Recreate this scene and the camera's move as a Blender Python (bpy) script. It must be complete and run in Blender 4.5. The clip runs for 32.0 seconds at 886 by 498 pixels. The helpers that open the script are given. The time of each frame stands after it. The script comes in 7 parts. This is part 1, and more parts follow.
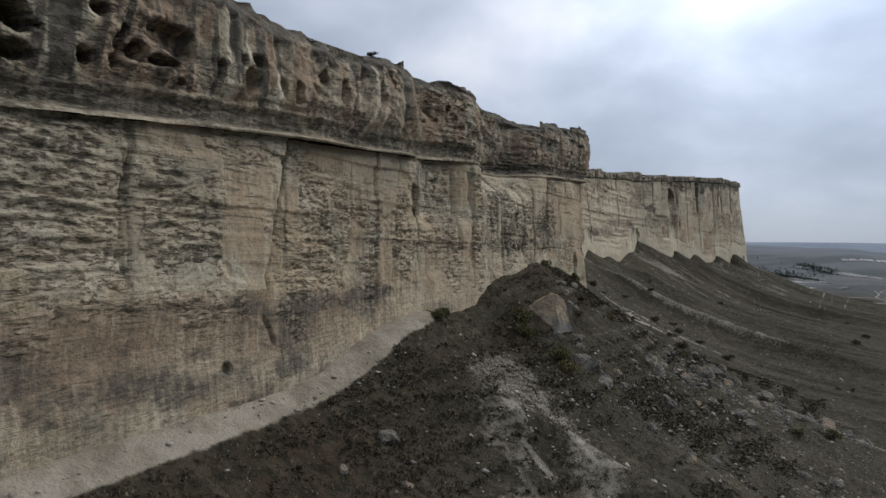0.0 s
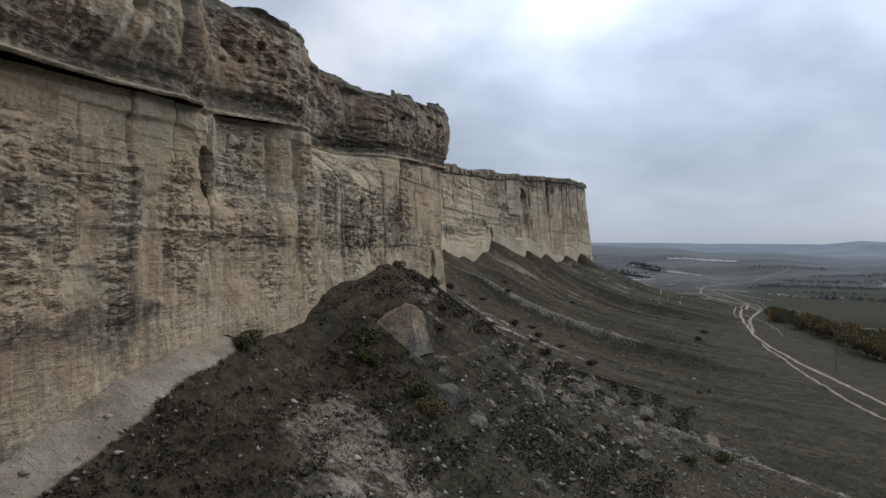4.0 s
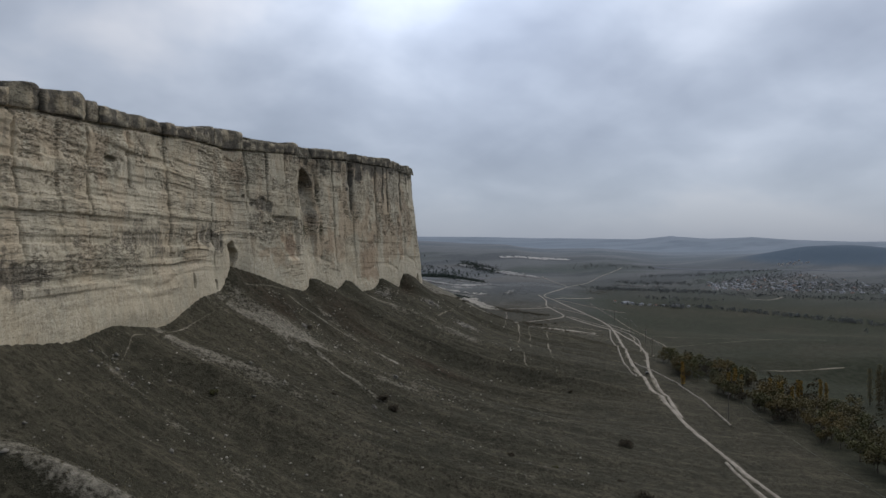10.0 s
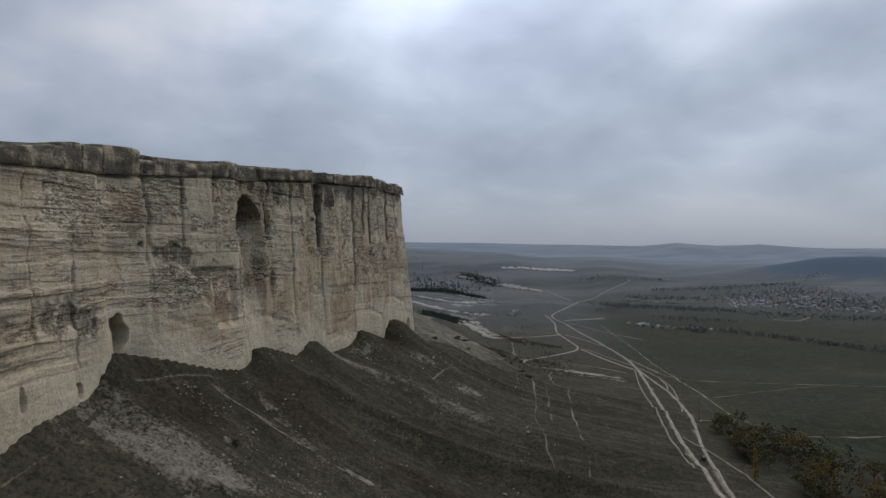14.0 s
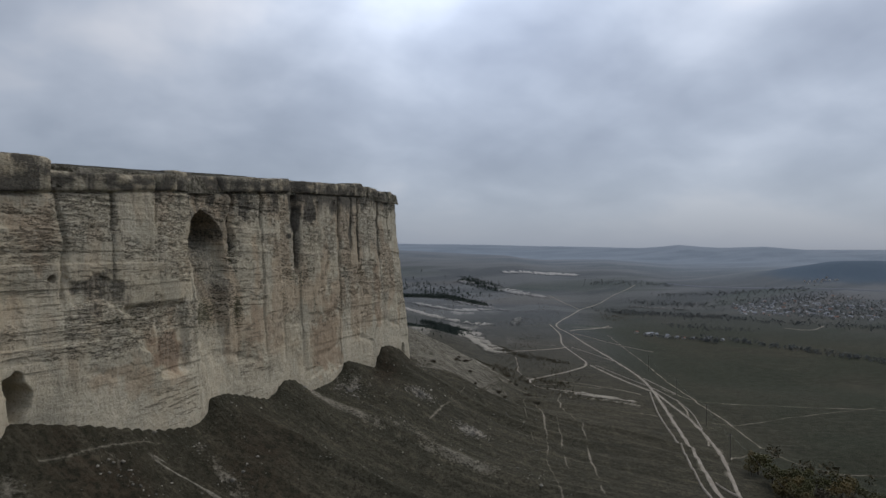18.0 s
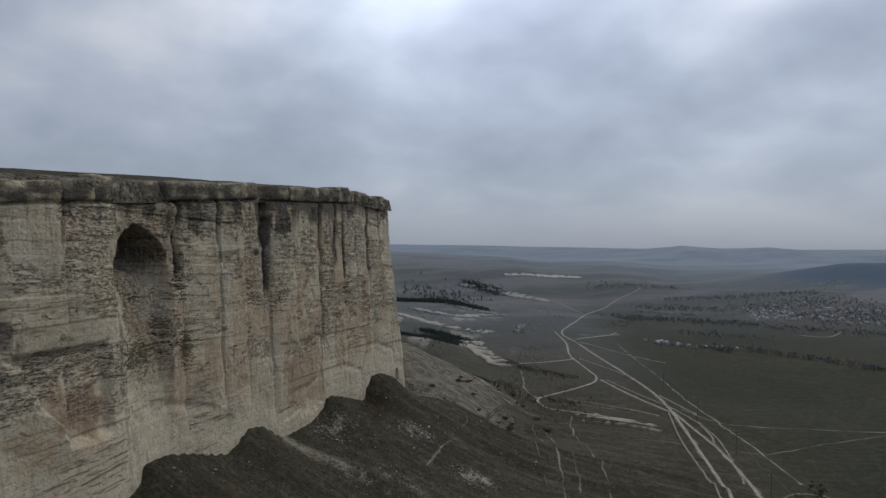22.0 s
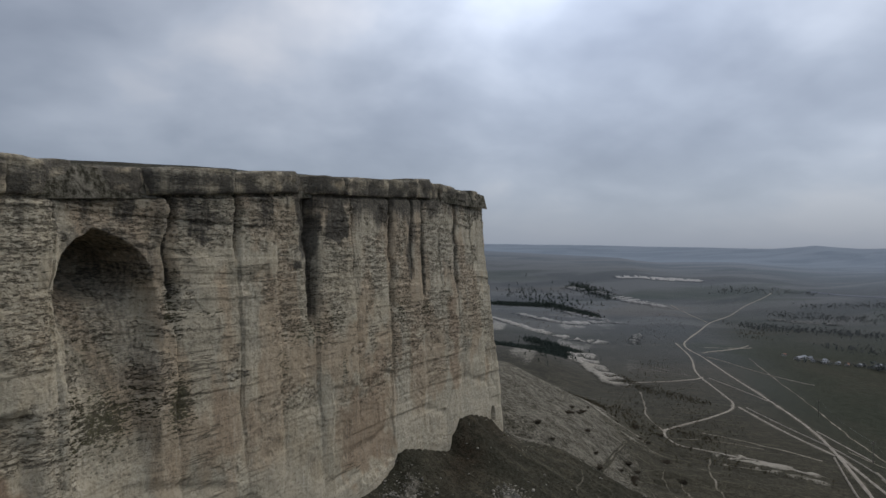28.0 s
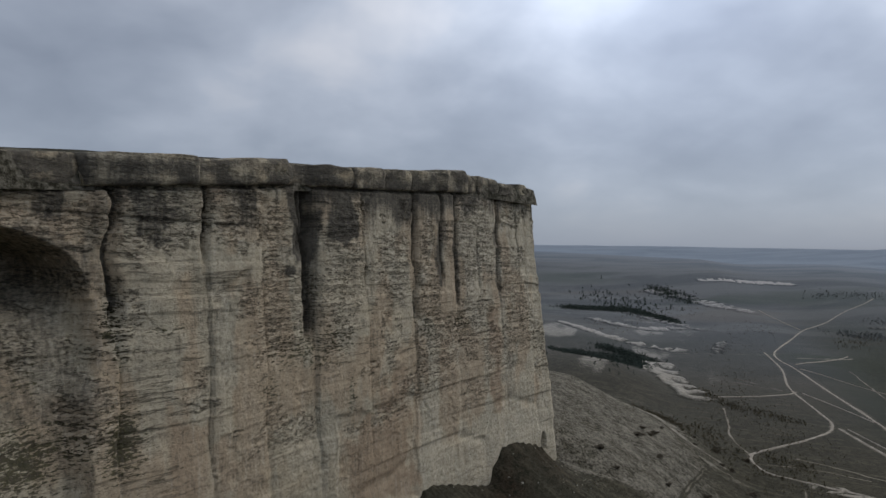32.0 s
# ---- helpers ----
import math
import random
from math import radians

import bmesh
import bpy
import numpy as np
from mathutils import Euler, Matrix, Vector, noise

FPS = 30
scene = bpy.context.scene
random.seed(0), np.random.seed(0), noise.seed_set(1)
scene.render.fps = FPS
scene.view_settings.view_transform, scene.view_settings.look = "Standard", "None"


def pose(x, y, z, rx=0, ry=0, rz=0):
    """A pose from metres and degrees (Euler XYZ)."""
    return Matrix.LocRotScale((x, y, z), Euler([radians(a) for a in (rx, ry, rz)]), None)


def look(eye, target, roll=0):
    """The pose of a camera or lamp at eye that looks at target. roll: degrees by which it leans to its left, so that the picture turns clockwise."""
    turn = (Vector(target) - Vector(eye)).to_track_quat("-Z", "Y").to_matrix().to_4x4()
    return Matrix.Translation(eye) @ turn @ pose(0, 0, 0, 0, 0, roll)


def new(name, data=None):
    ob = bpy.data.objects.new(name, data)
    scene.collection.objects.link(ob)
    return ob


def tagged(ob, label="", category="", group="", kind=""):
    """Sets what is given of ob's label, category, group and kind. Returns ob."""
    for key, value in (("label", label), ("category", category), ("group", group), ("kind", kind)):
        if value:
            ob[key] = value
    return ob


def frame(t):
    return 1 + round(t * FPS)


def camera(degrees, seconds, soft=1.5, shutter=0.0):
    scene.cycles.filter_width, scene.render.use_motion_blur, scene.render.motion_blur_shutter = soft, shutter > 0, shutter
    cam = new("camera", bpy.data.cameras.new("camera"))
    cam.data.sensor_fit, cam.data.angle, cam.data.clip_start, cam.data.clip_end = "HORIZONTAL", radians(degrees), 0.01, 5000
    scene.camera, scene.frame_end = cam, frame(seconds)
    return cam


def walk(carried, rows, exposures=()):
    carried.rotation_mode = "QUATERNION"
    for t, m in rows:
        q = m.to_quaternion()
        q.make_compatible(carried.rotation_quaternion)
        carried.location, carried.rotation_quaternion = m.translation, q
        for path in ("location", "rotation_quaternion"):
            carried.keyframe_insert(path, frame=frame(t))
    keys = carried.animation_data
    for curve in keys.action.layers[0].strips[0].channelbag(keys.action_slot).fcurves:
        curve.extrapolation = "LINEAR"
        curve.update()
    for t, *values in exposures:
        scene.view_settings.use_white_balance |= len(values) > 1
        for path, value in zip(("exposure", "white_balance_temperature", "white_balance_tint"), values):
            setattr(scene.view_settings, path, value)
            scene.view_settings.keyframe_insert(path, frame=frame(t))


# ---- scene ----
cam = camera(67.8, 32.0)
METRES, EYE, TILT, LEAN, TURN = 235.0, 30.0, 0.3, 0.0, 0.0
ROWS = [
    (0.0, 0.0, 0.0, 0.0, 0.0, 0.0, 0.0),
    (0.5, 0.0003, 0.0071, -0.0001, -2.26, -0.0, 0.01),
    (1.0, 0.0009, 0.0142, -0.0002, -4.52, 0.02, 0.04),
    (1.5, 0.0018, 0.0214, -0.0003, -6.71, 0.02, 0.05),
    (2.0, 0.0029, 0.0287, -0.0005, -7.99, 0.03, 0.09),
    (2.5, 0.0042, 0.0365, -0.0006, -9.11, 0.04, 0.1),
    (3.0, 0.0057, 0.0446, -0.0007, -10.22, 0.04, 0.12),
    (3.5, 0.0074, 0.0529, -0.0009, -11.42, 0.04, 0.14),
    (5.5, 0.0169, 0.0873, -0.0014, -16.57, 0.07, 0.2),
    (6.0, 0.0198, 0.0962, -0.0015, -17.59, 0.08, 0.19),
    (6.5, 0.0229, 0.1051, -0.0014, -18.52, 0.07, 0.19),
    (7.0, 0.0262, 0.1141, -0.0014, -19.2, 0.08, 0.2),
    (7.4, 0.0297, 0.1236, -0.0013, -19.8336, 0.08, 0.2),
    (7.5, 0.0311, 0.1273, -0.0013, -20.08, 0.08, 0.2),
    (7.6, 0.0372, 0.1416, -0.0012, -20.918, 0.06, 0.168),
    (7.7, 0.0434, 0.1559, -0.0011, -21.756, 0.04, 0.136),
    (7.8, 0.0495, 0.1702, -0.001, -22.594, 0.02, 0.104),
    (7.9, 0.0557, 0.1845, -0.0009, -23.432, -0.0, 0.072),
    (8.0, 0.0618, 0.1988, -0.0008, -24.27, -0.02, 0.04),
    (8.5, 0.093, 0.2603, -0.0001, -26.93, -0.29, 0.07),
    (9.0, 0.1277, 0.3247, -0.0003, -27.42, -0.46, 0.09),
    (9.1, 0.1347, 0.3385, 0.002, -27.428, -0.498, 0.092),
    (9.2, 0.1418, 0.3524, 0.0043, -27.436, -0.536, 0.094),
    (9.3, 0.1488, 0.3662, 0.0066, -27.444, -0.574, 0.096),
    (9.4, 0.1559, 0.3801, 0.0089, -27.452, -0.612, 0.098),
    (9.5, 0.1629, 0.3939, 0.0112, -27.46, -0.65, 0.1),
    (9.6, 0.17, 0.4074, 0.0153, -27.46, -0.678, 0.09),
    (9.7, 0.1771, 0.4209, 0.0194, -27.46, -0.706, 0.08),
    (9.8, 0.1843, 0.4344, 0.0234, -27.46, -0.734, 0.07),
    (9.9, 0.1914, 0.4479, 0.0275, -27.46, -0.762, 0.06),
    (10.0, 0.1985, 0.4614, 0.0316, -27.46, -0.79, 0.05),
    (10.1, 0.2058, 0.475, 0.0351, -27.466, -0.772, 0.046),
    (10.2, 0.2131, 0.4886, 0.0386, -27.472, -0.754, 0.042),
    (10.3, 0.2204, 0.5023, 0.0422, -27.478, -0.736, 0.038),
    (10.4, 0.2277, 0.5159, 0.0457, -27.484, -0.718, 0.034),
    (10.5, 0.235, 0.5295, 0.0492, -27.49, -0.7, 0.03),
    (10.6, 0.242, 0.5428, 0.0527, -27.4947, -0.6812, 0.0018),
    (10.7, 0.246, 0.5504, 0.0548, -27.4974, -0.6704, -0.0144),
    (10.8, 0.2477, 0.5535, 0.0556, -27.4985, -0.666, -0.021),
    (11.0, 0.2499, 0.5577, 0.0567, -27.5, -0.66, -0.03),
    (11.5, 0.2545, 0.566, 0.0588, -27.5, -0.64, -0.04),
    (12.0, 0.2591, 0.5742, 0.0608, -27.51, -0.63, -0.04),
    (12.5, 0.2637, 0.5823, 0.0624, -27.51, -0.61, -0.08),
    (13.0, 0.2682, 0.5905, 0.0636, -27.51, -0.61, -0.11),
    (13.5, 0.2728, 0.5988, 0.065, -27.5, -0.6, -0.13),
    (14.0, 0.2772, 0.6072, 0.0665, -27.51, -0.59, -0.14),
    (14.5, 0.2816, 0.6157, 0.0681, -27.52, -0.58, -0.16),
    (16.5, 0.2993, 0.6491, 0.0752, -27.55, -0.54, -0.13),
    (17.0, 0.3039, 0.6574, 0.0772, -27.52, -0.56, -0.18),
    (17.5, 0.3084, 0.6658, 0.0787, -27.52, -0.54, -0.16),
    (18.0, 0.3129, 0.6742, 0.0805, -27.51, -0.57, -0.22),
    (18.5, 0.3174, 0.6826, 0.0818, -27.51, -0.55, -0.21),
    (19.0, 0.3219, 0.691, 0.0832, -27.49, -0.55, -0.24),
    (19.5, 0.3264, 0.6996, 0.0844, -27.5, -0.55, -0.22),
    (20.0, 0.3307, 0.7083, 0.0855, -27.51, -0.54, -0.2),
    (20.5, 0.3353, 0.7166, 0.0867, -27.48, -0.55, -0.24),
    (21.0, 0.3398, 0.7248, 0.088, -27.48, -0.57, -0.25),
    (21.5, 0.3442, 0.7334, 0.0893, -27.49, -0.59, -0.28),
    (22.0, 0.3487, 0.7418, 0.0903, -27.48, -0.6, -0.2),
    (22.5, 0.3531, 0.7501, 0.0917, -27.46, -0.64, -0.28),
    (23.0, 0.3575, 0.7583, 0.0927, -27.45, -0.66, -0.27),
    (23.5, 0.3619, 0.7667, 0.0937, -27.43, -0.68, -0.33),
    (24.0, 0.3662, 0.7753, 0.094, -27.5, -0.69, -0.3),
    (24.5, 0.3708, 0.7834, 0.0943, -29.6, -0.69, -0.42),
    (26.5, 0.388, 0.8152, 0.0941, -24.76, -0.66, -0.22),
    (27.0, 0.3915, 0.8232, 0.0942, -22.25, -0.68, -0.19),
    (27.5, 0.3945, 0.8312, 0.0946, -20.0, -0.71, -0.23),
    (28.0, 0.3974, 0.8394, 0.0946, -18.35, -0.7, -0.19),
    (28.5, 0.4, 0.8475, 0.0947, -16.7, -0.7, -0.16),
    (29.0, 0.4026, 0.8555, 0.0949, -15.37, -0.7, -0.16),
    (29.5, 0.4057, 0.8626, 0.0951, -14.93, -0.7, -0.18),
    (30.0, 0.4095, 0.8686, 0.0952, -14.62, -0.68, -0.13),
    (30.5, 0.414, 0.8734, 0.0953, -14.22, -0.67, -0.16),
    (31.0, 0.4192, 0.8771, 0.0952, -13.83, -0.65, -0.14),
    (31.5, 0.4248, 0.8802, 0.0947, -13.17, -0.61, -0.11),
    (32.0, 0.431, 0.8822, 0.0944, -11.8, -0.59, -0.06),
]
walk(cam, [(t, pose(0, 0, EYE, TILT, LEAN, TURN) @ pose(METRES * x, METRES * y, METRES * z, 90 + pitch, roll, yaw)) for t, x, y, z, yaw, pitch, roll in ROWS],
     [(0.0, 0.38), (6.0, 0.27), (9.0, 0.10), (14.0, 0.0), (32.0, -0.03)])


# ---- world, sun ----
world = bpy.data.worlds.new("overcast_sky")
scene.world = world
world.use_nodes = True


class Net:
    """A small builder for node trees."""

    def __init__(self, tree):
        self.t = tree
        tree.nodes.clear()

    def add(self, kind, **props):
        n = self.t.nodes.new(kind)
        for k, v in props.items():
            setattr(n, k, v)
        return n

    def link(self, a, b):
        self.t.links.new(a, b)

    def put(self, socket, v):
        if isinstance(v, bpy.types.NodeSocket):
            self.link(v, socket)
        elif v is not None:
            socket.default_value = v

    def math(self, op, a, b=None, c=None, clamp=False):
        n = self.add("ShaderNodeMath", operation=op, use_clamp=clamp)
        for s, v in zip(n.inputs, (a, b, c)):
            self.put(s, v)
        return n.outputs[0]

    def vec(self, op, a, b=None):
        n = self.add("ShaderNodeVectorMath", operation=op)
        self.put(n.inputs[0], a)
        self.put(n.inputs[1], b)
        return n.outputs["Value" if op in ("DOT_PRODUCT", "LENGTH", "DISTANCE") else "Vector"]

    def mix(self, f, a, b, blend="MIX"):
        n = self.add("ShaderNodeMix", data_type="RGBA", blend_type=blend)
        self.put(n.inputs[0], f)
        for s, v in ((n.inputs[6], a), (n.inputs[7], b)):
            self.put(s, (*v, 1) if isinstance(v, tuple) and len(v) == 3 else v)
        return n.outputs[2]

    def ramp(self, f, *stops):
        n = self.add("ShaderNodeValToRGB")
        e = n.color_ramp.elements
        while len(e) < len(stops):
            e.new(0.5)
        for el, (p, c) in zip(e, stops):
            el.position = p
            el.color = (c, c, c, 1) if isinstance(c, (int, float)) else (*c, 1)
        self.put(n.inputs[0], f)
        return n.outputs[0]

    def noise(self, co, scale, detail=4, rough=0.55, warp=0.0):
        n = self.add("ShaderNodeTexNoise")
        self.put(n.inputs["Vector"], co)
        n.inputs["Scale"].default_value = scale
        n.inputs["Detail"].default_value = detail
        n.inputs["Roughness"].default_value = rough
        n.inputs["Distortion"].default_value = warp
        return n.outputs[0]

    def stretch(self, co, sx, sy, sz, turn=0.0):
        n = self.add("ShaderNodeMapping")
        self.put(n.inputs[0], co)
        n.inputs["Rotation"].default_value = (0, 0, turn)
        n.inputs["Scale"].default_value = (sx, sy, sz)
        return n.outputs[0]

    def bump(self, h, strength, dist, normal=None):
        n = self.add("ShaderNodeBump")
        n.inputs["Strength"].default_value = strength
        n.inputs["Distance"].default_value = dist
        self.put(n.inputs["Height"], h)
        if normal is not None:
            self.put(n.inputs["Normal"], normal)
        return n.outputs[0]


SUN_AZ, SUN_EL = radians(70), radians(48)
GLOW_WAY = (math.sin(radians(28)) * math.cos(radians(27)), math.cos(radians(28)) * math.cos(radians(27)), math.sin(radians(27)))
WIDE_WAY = (math.sin(radians(52)) * math.cos(radians(25)), math.cos(radians(52)) * math.cos(radians(25)), math.sin(radians(25)))
SUN_WAY = (math.sin(SUN_AZ) * math.cos(SUN_EL), math.cos(SUN_AZ) * math.cos(SUN_EL), math.sin(SUN_EL))


def build_world():
    n = Net(world.node_tree)
    co = n.add("ShaderNodeTexCoord").outputs["Generated"]
    sep = n.add("ShaderNodeSeparateXYZ")
    n.link(co, sep.inputs[0])
    up = n.math("MAXIMUM", sep.outputs[2], 0.0)
    flat = n.math("ADD", up, 0.42)
    px, py = n.math("DIVIDE", sep.outputs[0], flat), n.math("DIVIDE", sep.outputs[1], flat)
    comb = n.add("ShaderNodeCombineXYZ")
    n.link(px, comb.inputs[0])
    n.link(py, comb.inputs[1])
    big = n.noise(comb.outputs[0], 1.15, 3, 0.45, 0.0)
    fine = n.noise(comb.outputs[0], 3.4, 4, 0.5, 0.15)
    cloud = n.math("ADD", n.math("MULTIPLY", big, 0.72), n.math("MULTIPLY", fine, 0.28))
    layer = n.ramp(cloud, (0.37, (0.250, 0.288, 0.368)), (0.455, (0.340, 0.386, 0.476)), (0.53, (0.462, 0.512, 0.610)), (0.60, (0.640, 0.665, 0.735)))
    # the sun behind the cloud
    near = n.vec("DOT_PRODUCT", co, GLOW_WAY)
    glow = n.math("POWER", n.math("MAXIMUM", near, 0.0), 34.0)
    wide = n.math("POWER", n.math("MAXIMUM", n.vec("DOT_PRODUCT", co, WIDE_WAY), 0.0), 4.0)
    gain = n.math("ADD", n.math("ADD", 0.88, n.math("MULTIPLY", wide, 0.50)), n.math("MULTIPLY", glow, 1.15))
    lit = n.vec("MULTIPLY", layer, None)
    n.link(gain, lit.node.inputs[1])
    # haze over the horizon
    haze = n.ramp(up, (0.0, 1.0), (0.03, 0.85), (0.14, 0.3), (0.3, 0.0))
    sky = n.mix(haze, lit, (0.283, 0.328, 0.408))
    low = n.ramp(n.math("ADD", sep.outputs[2], 0.5), (0.47, (0.10, 0.10, 0.11)), (0.498, (0.283, 0.328, 0.408)))
    below = n.math("LESS_THAN", sep.outputs[2], 0.0)
    sky = n.mix(below, sky, low)
    air = n.add("ShaderNodeTexSky", sky_type="NISHITA", sun_disc=False)
    air.sun_elevation, air.sun_rotation = SUN_EL, SUN_AZ
    blue = n.vec("SCALE", air.outputs[0])
    blue.node.inputs["Scale"].default_value = 0.1
    both = n.mix(0.92, blue, sky)
    bg = n.add("ShaderNodeBackground")
    n.link(both, bg.inputs[0])
    bg.inputs[1].default_value = 1.0
    out = n.add("ShaderNodeOutputWorld")
    n.link(bg.outputs[0], out.inputs[0])


build_world()
sun_data = bpy.data.lights.new("sun", "SUN")
sun_data.energy, sun_data.angle, sun_data.color = 1.4, radians(65), (1.0, 0.93, 0.83)
sun = new("sun", sun_data)
sun.matrix_world = look(Vector(SUN_WAY) * 300, (0, 0, 0))

# ---- plan: s runs along the cliff, d out from it to the valley ----
TH = radians(29)
UX, UY = math.sin(TH), math.cos(TH)
NX, NY = math.cos(TH), -math.sin(TH)


def place(s, d, z):
    return (s * UX + d * NX, s * UY + d * NY, z)


def world_of(s, d):
    return s * UX + d * NX, s * UY + d * NY


def lerp(x, table):
    return np.interp(x, [a for a, _ in table], [b for _, b in table])


def smooth(x, a, b):
    t = np.clip((x - a) / (b - a), 0, 1)
    return t * t * (3 - 2 * t)


def hash3(i, j, k, seed):
    h = (i * 374761393 + j * 668265263 + k * 2147483647 + seed * 144665 + 1013) & 0xFFFFFFFF
    h = ((h ^ (h >> 13)) * 1274126177) & 0xFFFFFFFF
    h = ((h ^ (h >> 16)) * 2246822519) & 0xFFFFFFFF
    return ((h ^ (h >> 15)) & 0xFFFFFF) / 0xFFFFFF * 2 - 1


def vnoise(x, y, z=0.0, seed=0):
    """Smooth value noise, -1 to 1."""
    flat = np.isscalar(z) and z == int(z)
    x, y, z = np.broadcast_arrays(np.asarray(x, float), np.asarray(y, float), np.asarray(z, float))
    i, j, k = (np.floor(v).astype(np.int64) for v in (x, y, z))
    u, v, w = x - i, y - j, z - k
    u, v, w = (t * t * (3 - 2 * t) for t in (u, v, w))
    r = 0
    for a in (0, 1):
        for b in (0, 1):
            for c in (0,) if flat else (0, 1):
                r = r + hash3(i + a, j + b, k + c, seed) * (u if a else 1 - u) * (v if b else 1 - v) * (w if c else 1 - w)
    return r


def fbm(x, y, z=0.0, octaves=4, seed=0, gain=0.5):
    r, amp, tot = 0, 1.0, 0
    for o in range(octaves):
        r = r + amp * vnoise(x * 2.03 ** o, y * 2.03 ** o, z * 2.03 ** o if not np.isscalar(z) else z, seed + 17 * o)
        tot += amp
        amp *= gain
    return r / tot


# outline of the cliff's foot (s, d), near bluff, prow, bay, far corner, end face
OUTLINE = [(-110, -24.5), (-40, -24.6), (16, -24.7), (28, -24.8), (41, -25.6), (44, -25.9), (51, -25.0), (62, -25.6), (80, -25.7),
           (85.4, -25.9), (86.6, -28), (88, -33), (90, -38), (94, -41.5), (102, -43.2), (120, -45), (132, -47), (150, -48), (175, -50), (201, -51.6), (216, -51.6),
           (226, -51.6), (228.6, -51.2), (230.6, -52.2), (237, -49), (246, -46), (253, -44), (262, -43.4), (268, -41), (279, -38), (295, -33.4), (307, -29.2),
           (318, -25), (320.6, -24.2), (322.5, -26), (325, -33), (330, -60), (338, -140), (330, -300), (300, -480)]
FOOT = [(-110, 23), (-20, 22), (12, 22.2), (20, 22.5), (27, 22.6), (30, 22.9), (33, 23.9), (38, 25.3), (43, 25.7), (46, 25.0), (51, 25.5), (53, 26.9), (56, 27.7),
        (61, 28.0), (65, 29.0), (72, 28.3), (79, 26.6), (82, 25.6), (85.4, 24.5), (90, 25.6), (100, 29), (112, 30.9), (118, 31), (122, 30), (130, 27.8), (140, 27.1), (142.5, 28.4), (149, 27.1), (151, 28.6),
        (158.6, 28.7), (162.5, 30.8), (170, 29.8), (180, 28.6), (190, 28.9), (202, 27.1), (206, 27.3), (216, 30.2), (225, 30.3), (229, 33.6), (230.5, 34.2), (237, 32.3), (245, 29.7), (252, 28.2),
        (254.3, 28.6), (256, 30.6), (260, 30.3), (265, 28.9), (269.5, 27.4), (273, 29.3), (276, 29.0), (281, 26), (289, 26.0), (292, 26.8), (294, 28.8), (299, 27.4), (305, 25.4), (307.5, 29.3), (311, 29.1), (316, 27.4),
        (319, 24.6), (321, 24.3), (330, 24), (700, 22)]
TOP = [(-110, 41.5), (-30, 41.5), (12, 42), (23, 42.4), (37, 43.2), (41, 43.4), (52, 44.2), (57, 45.2), (64.5, 45.3), (66.2, 44.0), (72, 44.5), (80, 45.7), (85.4, 46.0), (95, 46.2), (112, 47.2), (128, 49.6), (146, 49.6), (150, 49.0), (165, 50.6),
       (184, 53.6), (201, 54.5), (207, 54.7), (231, 57.6), (240, 57.6), (253, 58.4), (265, 59.2), (276, 60), (293, 60.9), (303, 61.5), (314, 61.2), (321, 61.0), (330, 60.5), (700, 57)]
CAPB = [(-110, 34.8), (12, 35.1), (28, 36.3), (40, 36.9), (50, 37.7), (61, 37.9), (85.4, 39.2), (95, 44.0), (115, 44.6), (130, 47.2), (146, 47.4), (165, 49.2), (190, 51.5), (207, 53.1), (222, 54.1), (232, 54.6), (253, 56.3),
        (262, 56.9), (278, 58.2), (293, 58.8), (300, 59.2), (316, 59.6), (321, 59.4), (330, 59), (700, 55)]


def track(points, step):
    """Evenly spaced points along a rounded polyline: s, d and the outward normal."""
    p = np.array(points, float)
    for _ in range(2):
        q = np.empty((2 * len(p) - 2, 2))
        q[0::2], q[1::2] = p[:-1] * 0.75 + p[1:] * 0.25, p[:-1] * 0.25 + p[1:] * 0.75
        p = np.vstack([p[:1], q, p[-1:]])
    a = np.r_[0, np.cumsum(np.hypot(*np.diff(p, axis=0).T))]
    t = np.linspace(0, a[-1], max(2, int(a[-1] / step)))
    s, d = np.interp(t, a, p[:, 0]), np.interp(t, a, p[:, 1])
    w = max(1, int(1.2 / step))
    k = np.ones(2 * w + 1) / (2 * w + 1)
    gs, gd = np.gradient(s), np.gradient(d)
    gs, gd = (np.convolve(np.pad(g, w, mode="edge"), k, "valid") for g in (gs, gd))
    ln = np.hypot(gs, gd)
    return t, s, d, -gd / ln, gs / ln


def wall_d(s):
    p = np.array([q for q in OUTLINE if q[0] <= 322.5 and q[1] > -100])
    return np.interp(s, p[:, 0], p[:, 1])


# ---- terrain ----
_t, RIM_S, RIM_D, _a, _b = track(OUTLINE, 1.5)
RIM_Z = lerp(RIM_S, FOOT)
RIM_Z[(RIM_D < -55) & (RIM_S > 290)] = 23.0


FAR_RIDGE = [(-180, 46), (-25, 53), (0, 53), (20, 52.5), (30, 49.5), (36, 46.5), (40, 44.5), (44, 43), (45.6, 46), (46.8, 49.5), (48.4, 45.5), (49.8, 43.4), (51.5, 44.6), (53, 46.2), (54.6, 42.4), (56, 39.5), (60, 36), (75, 36), (180, 42)]


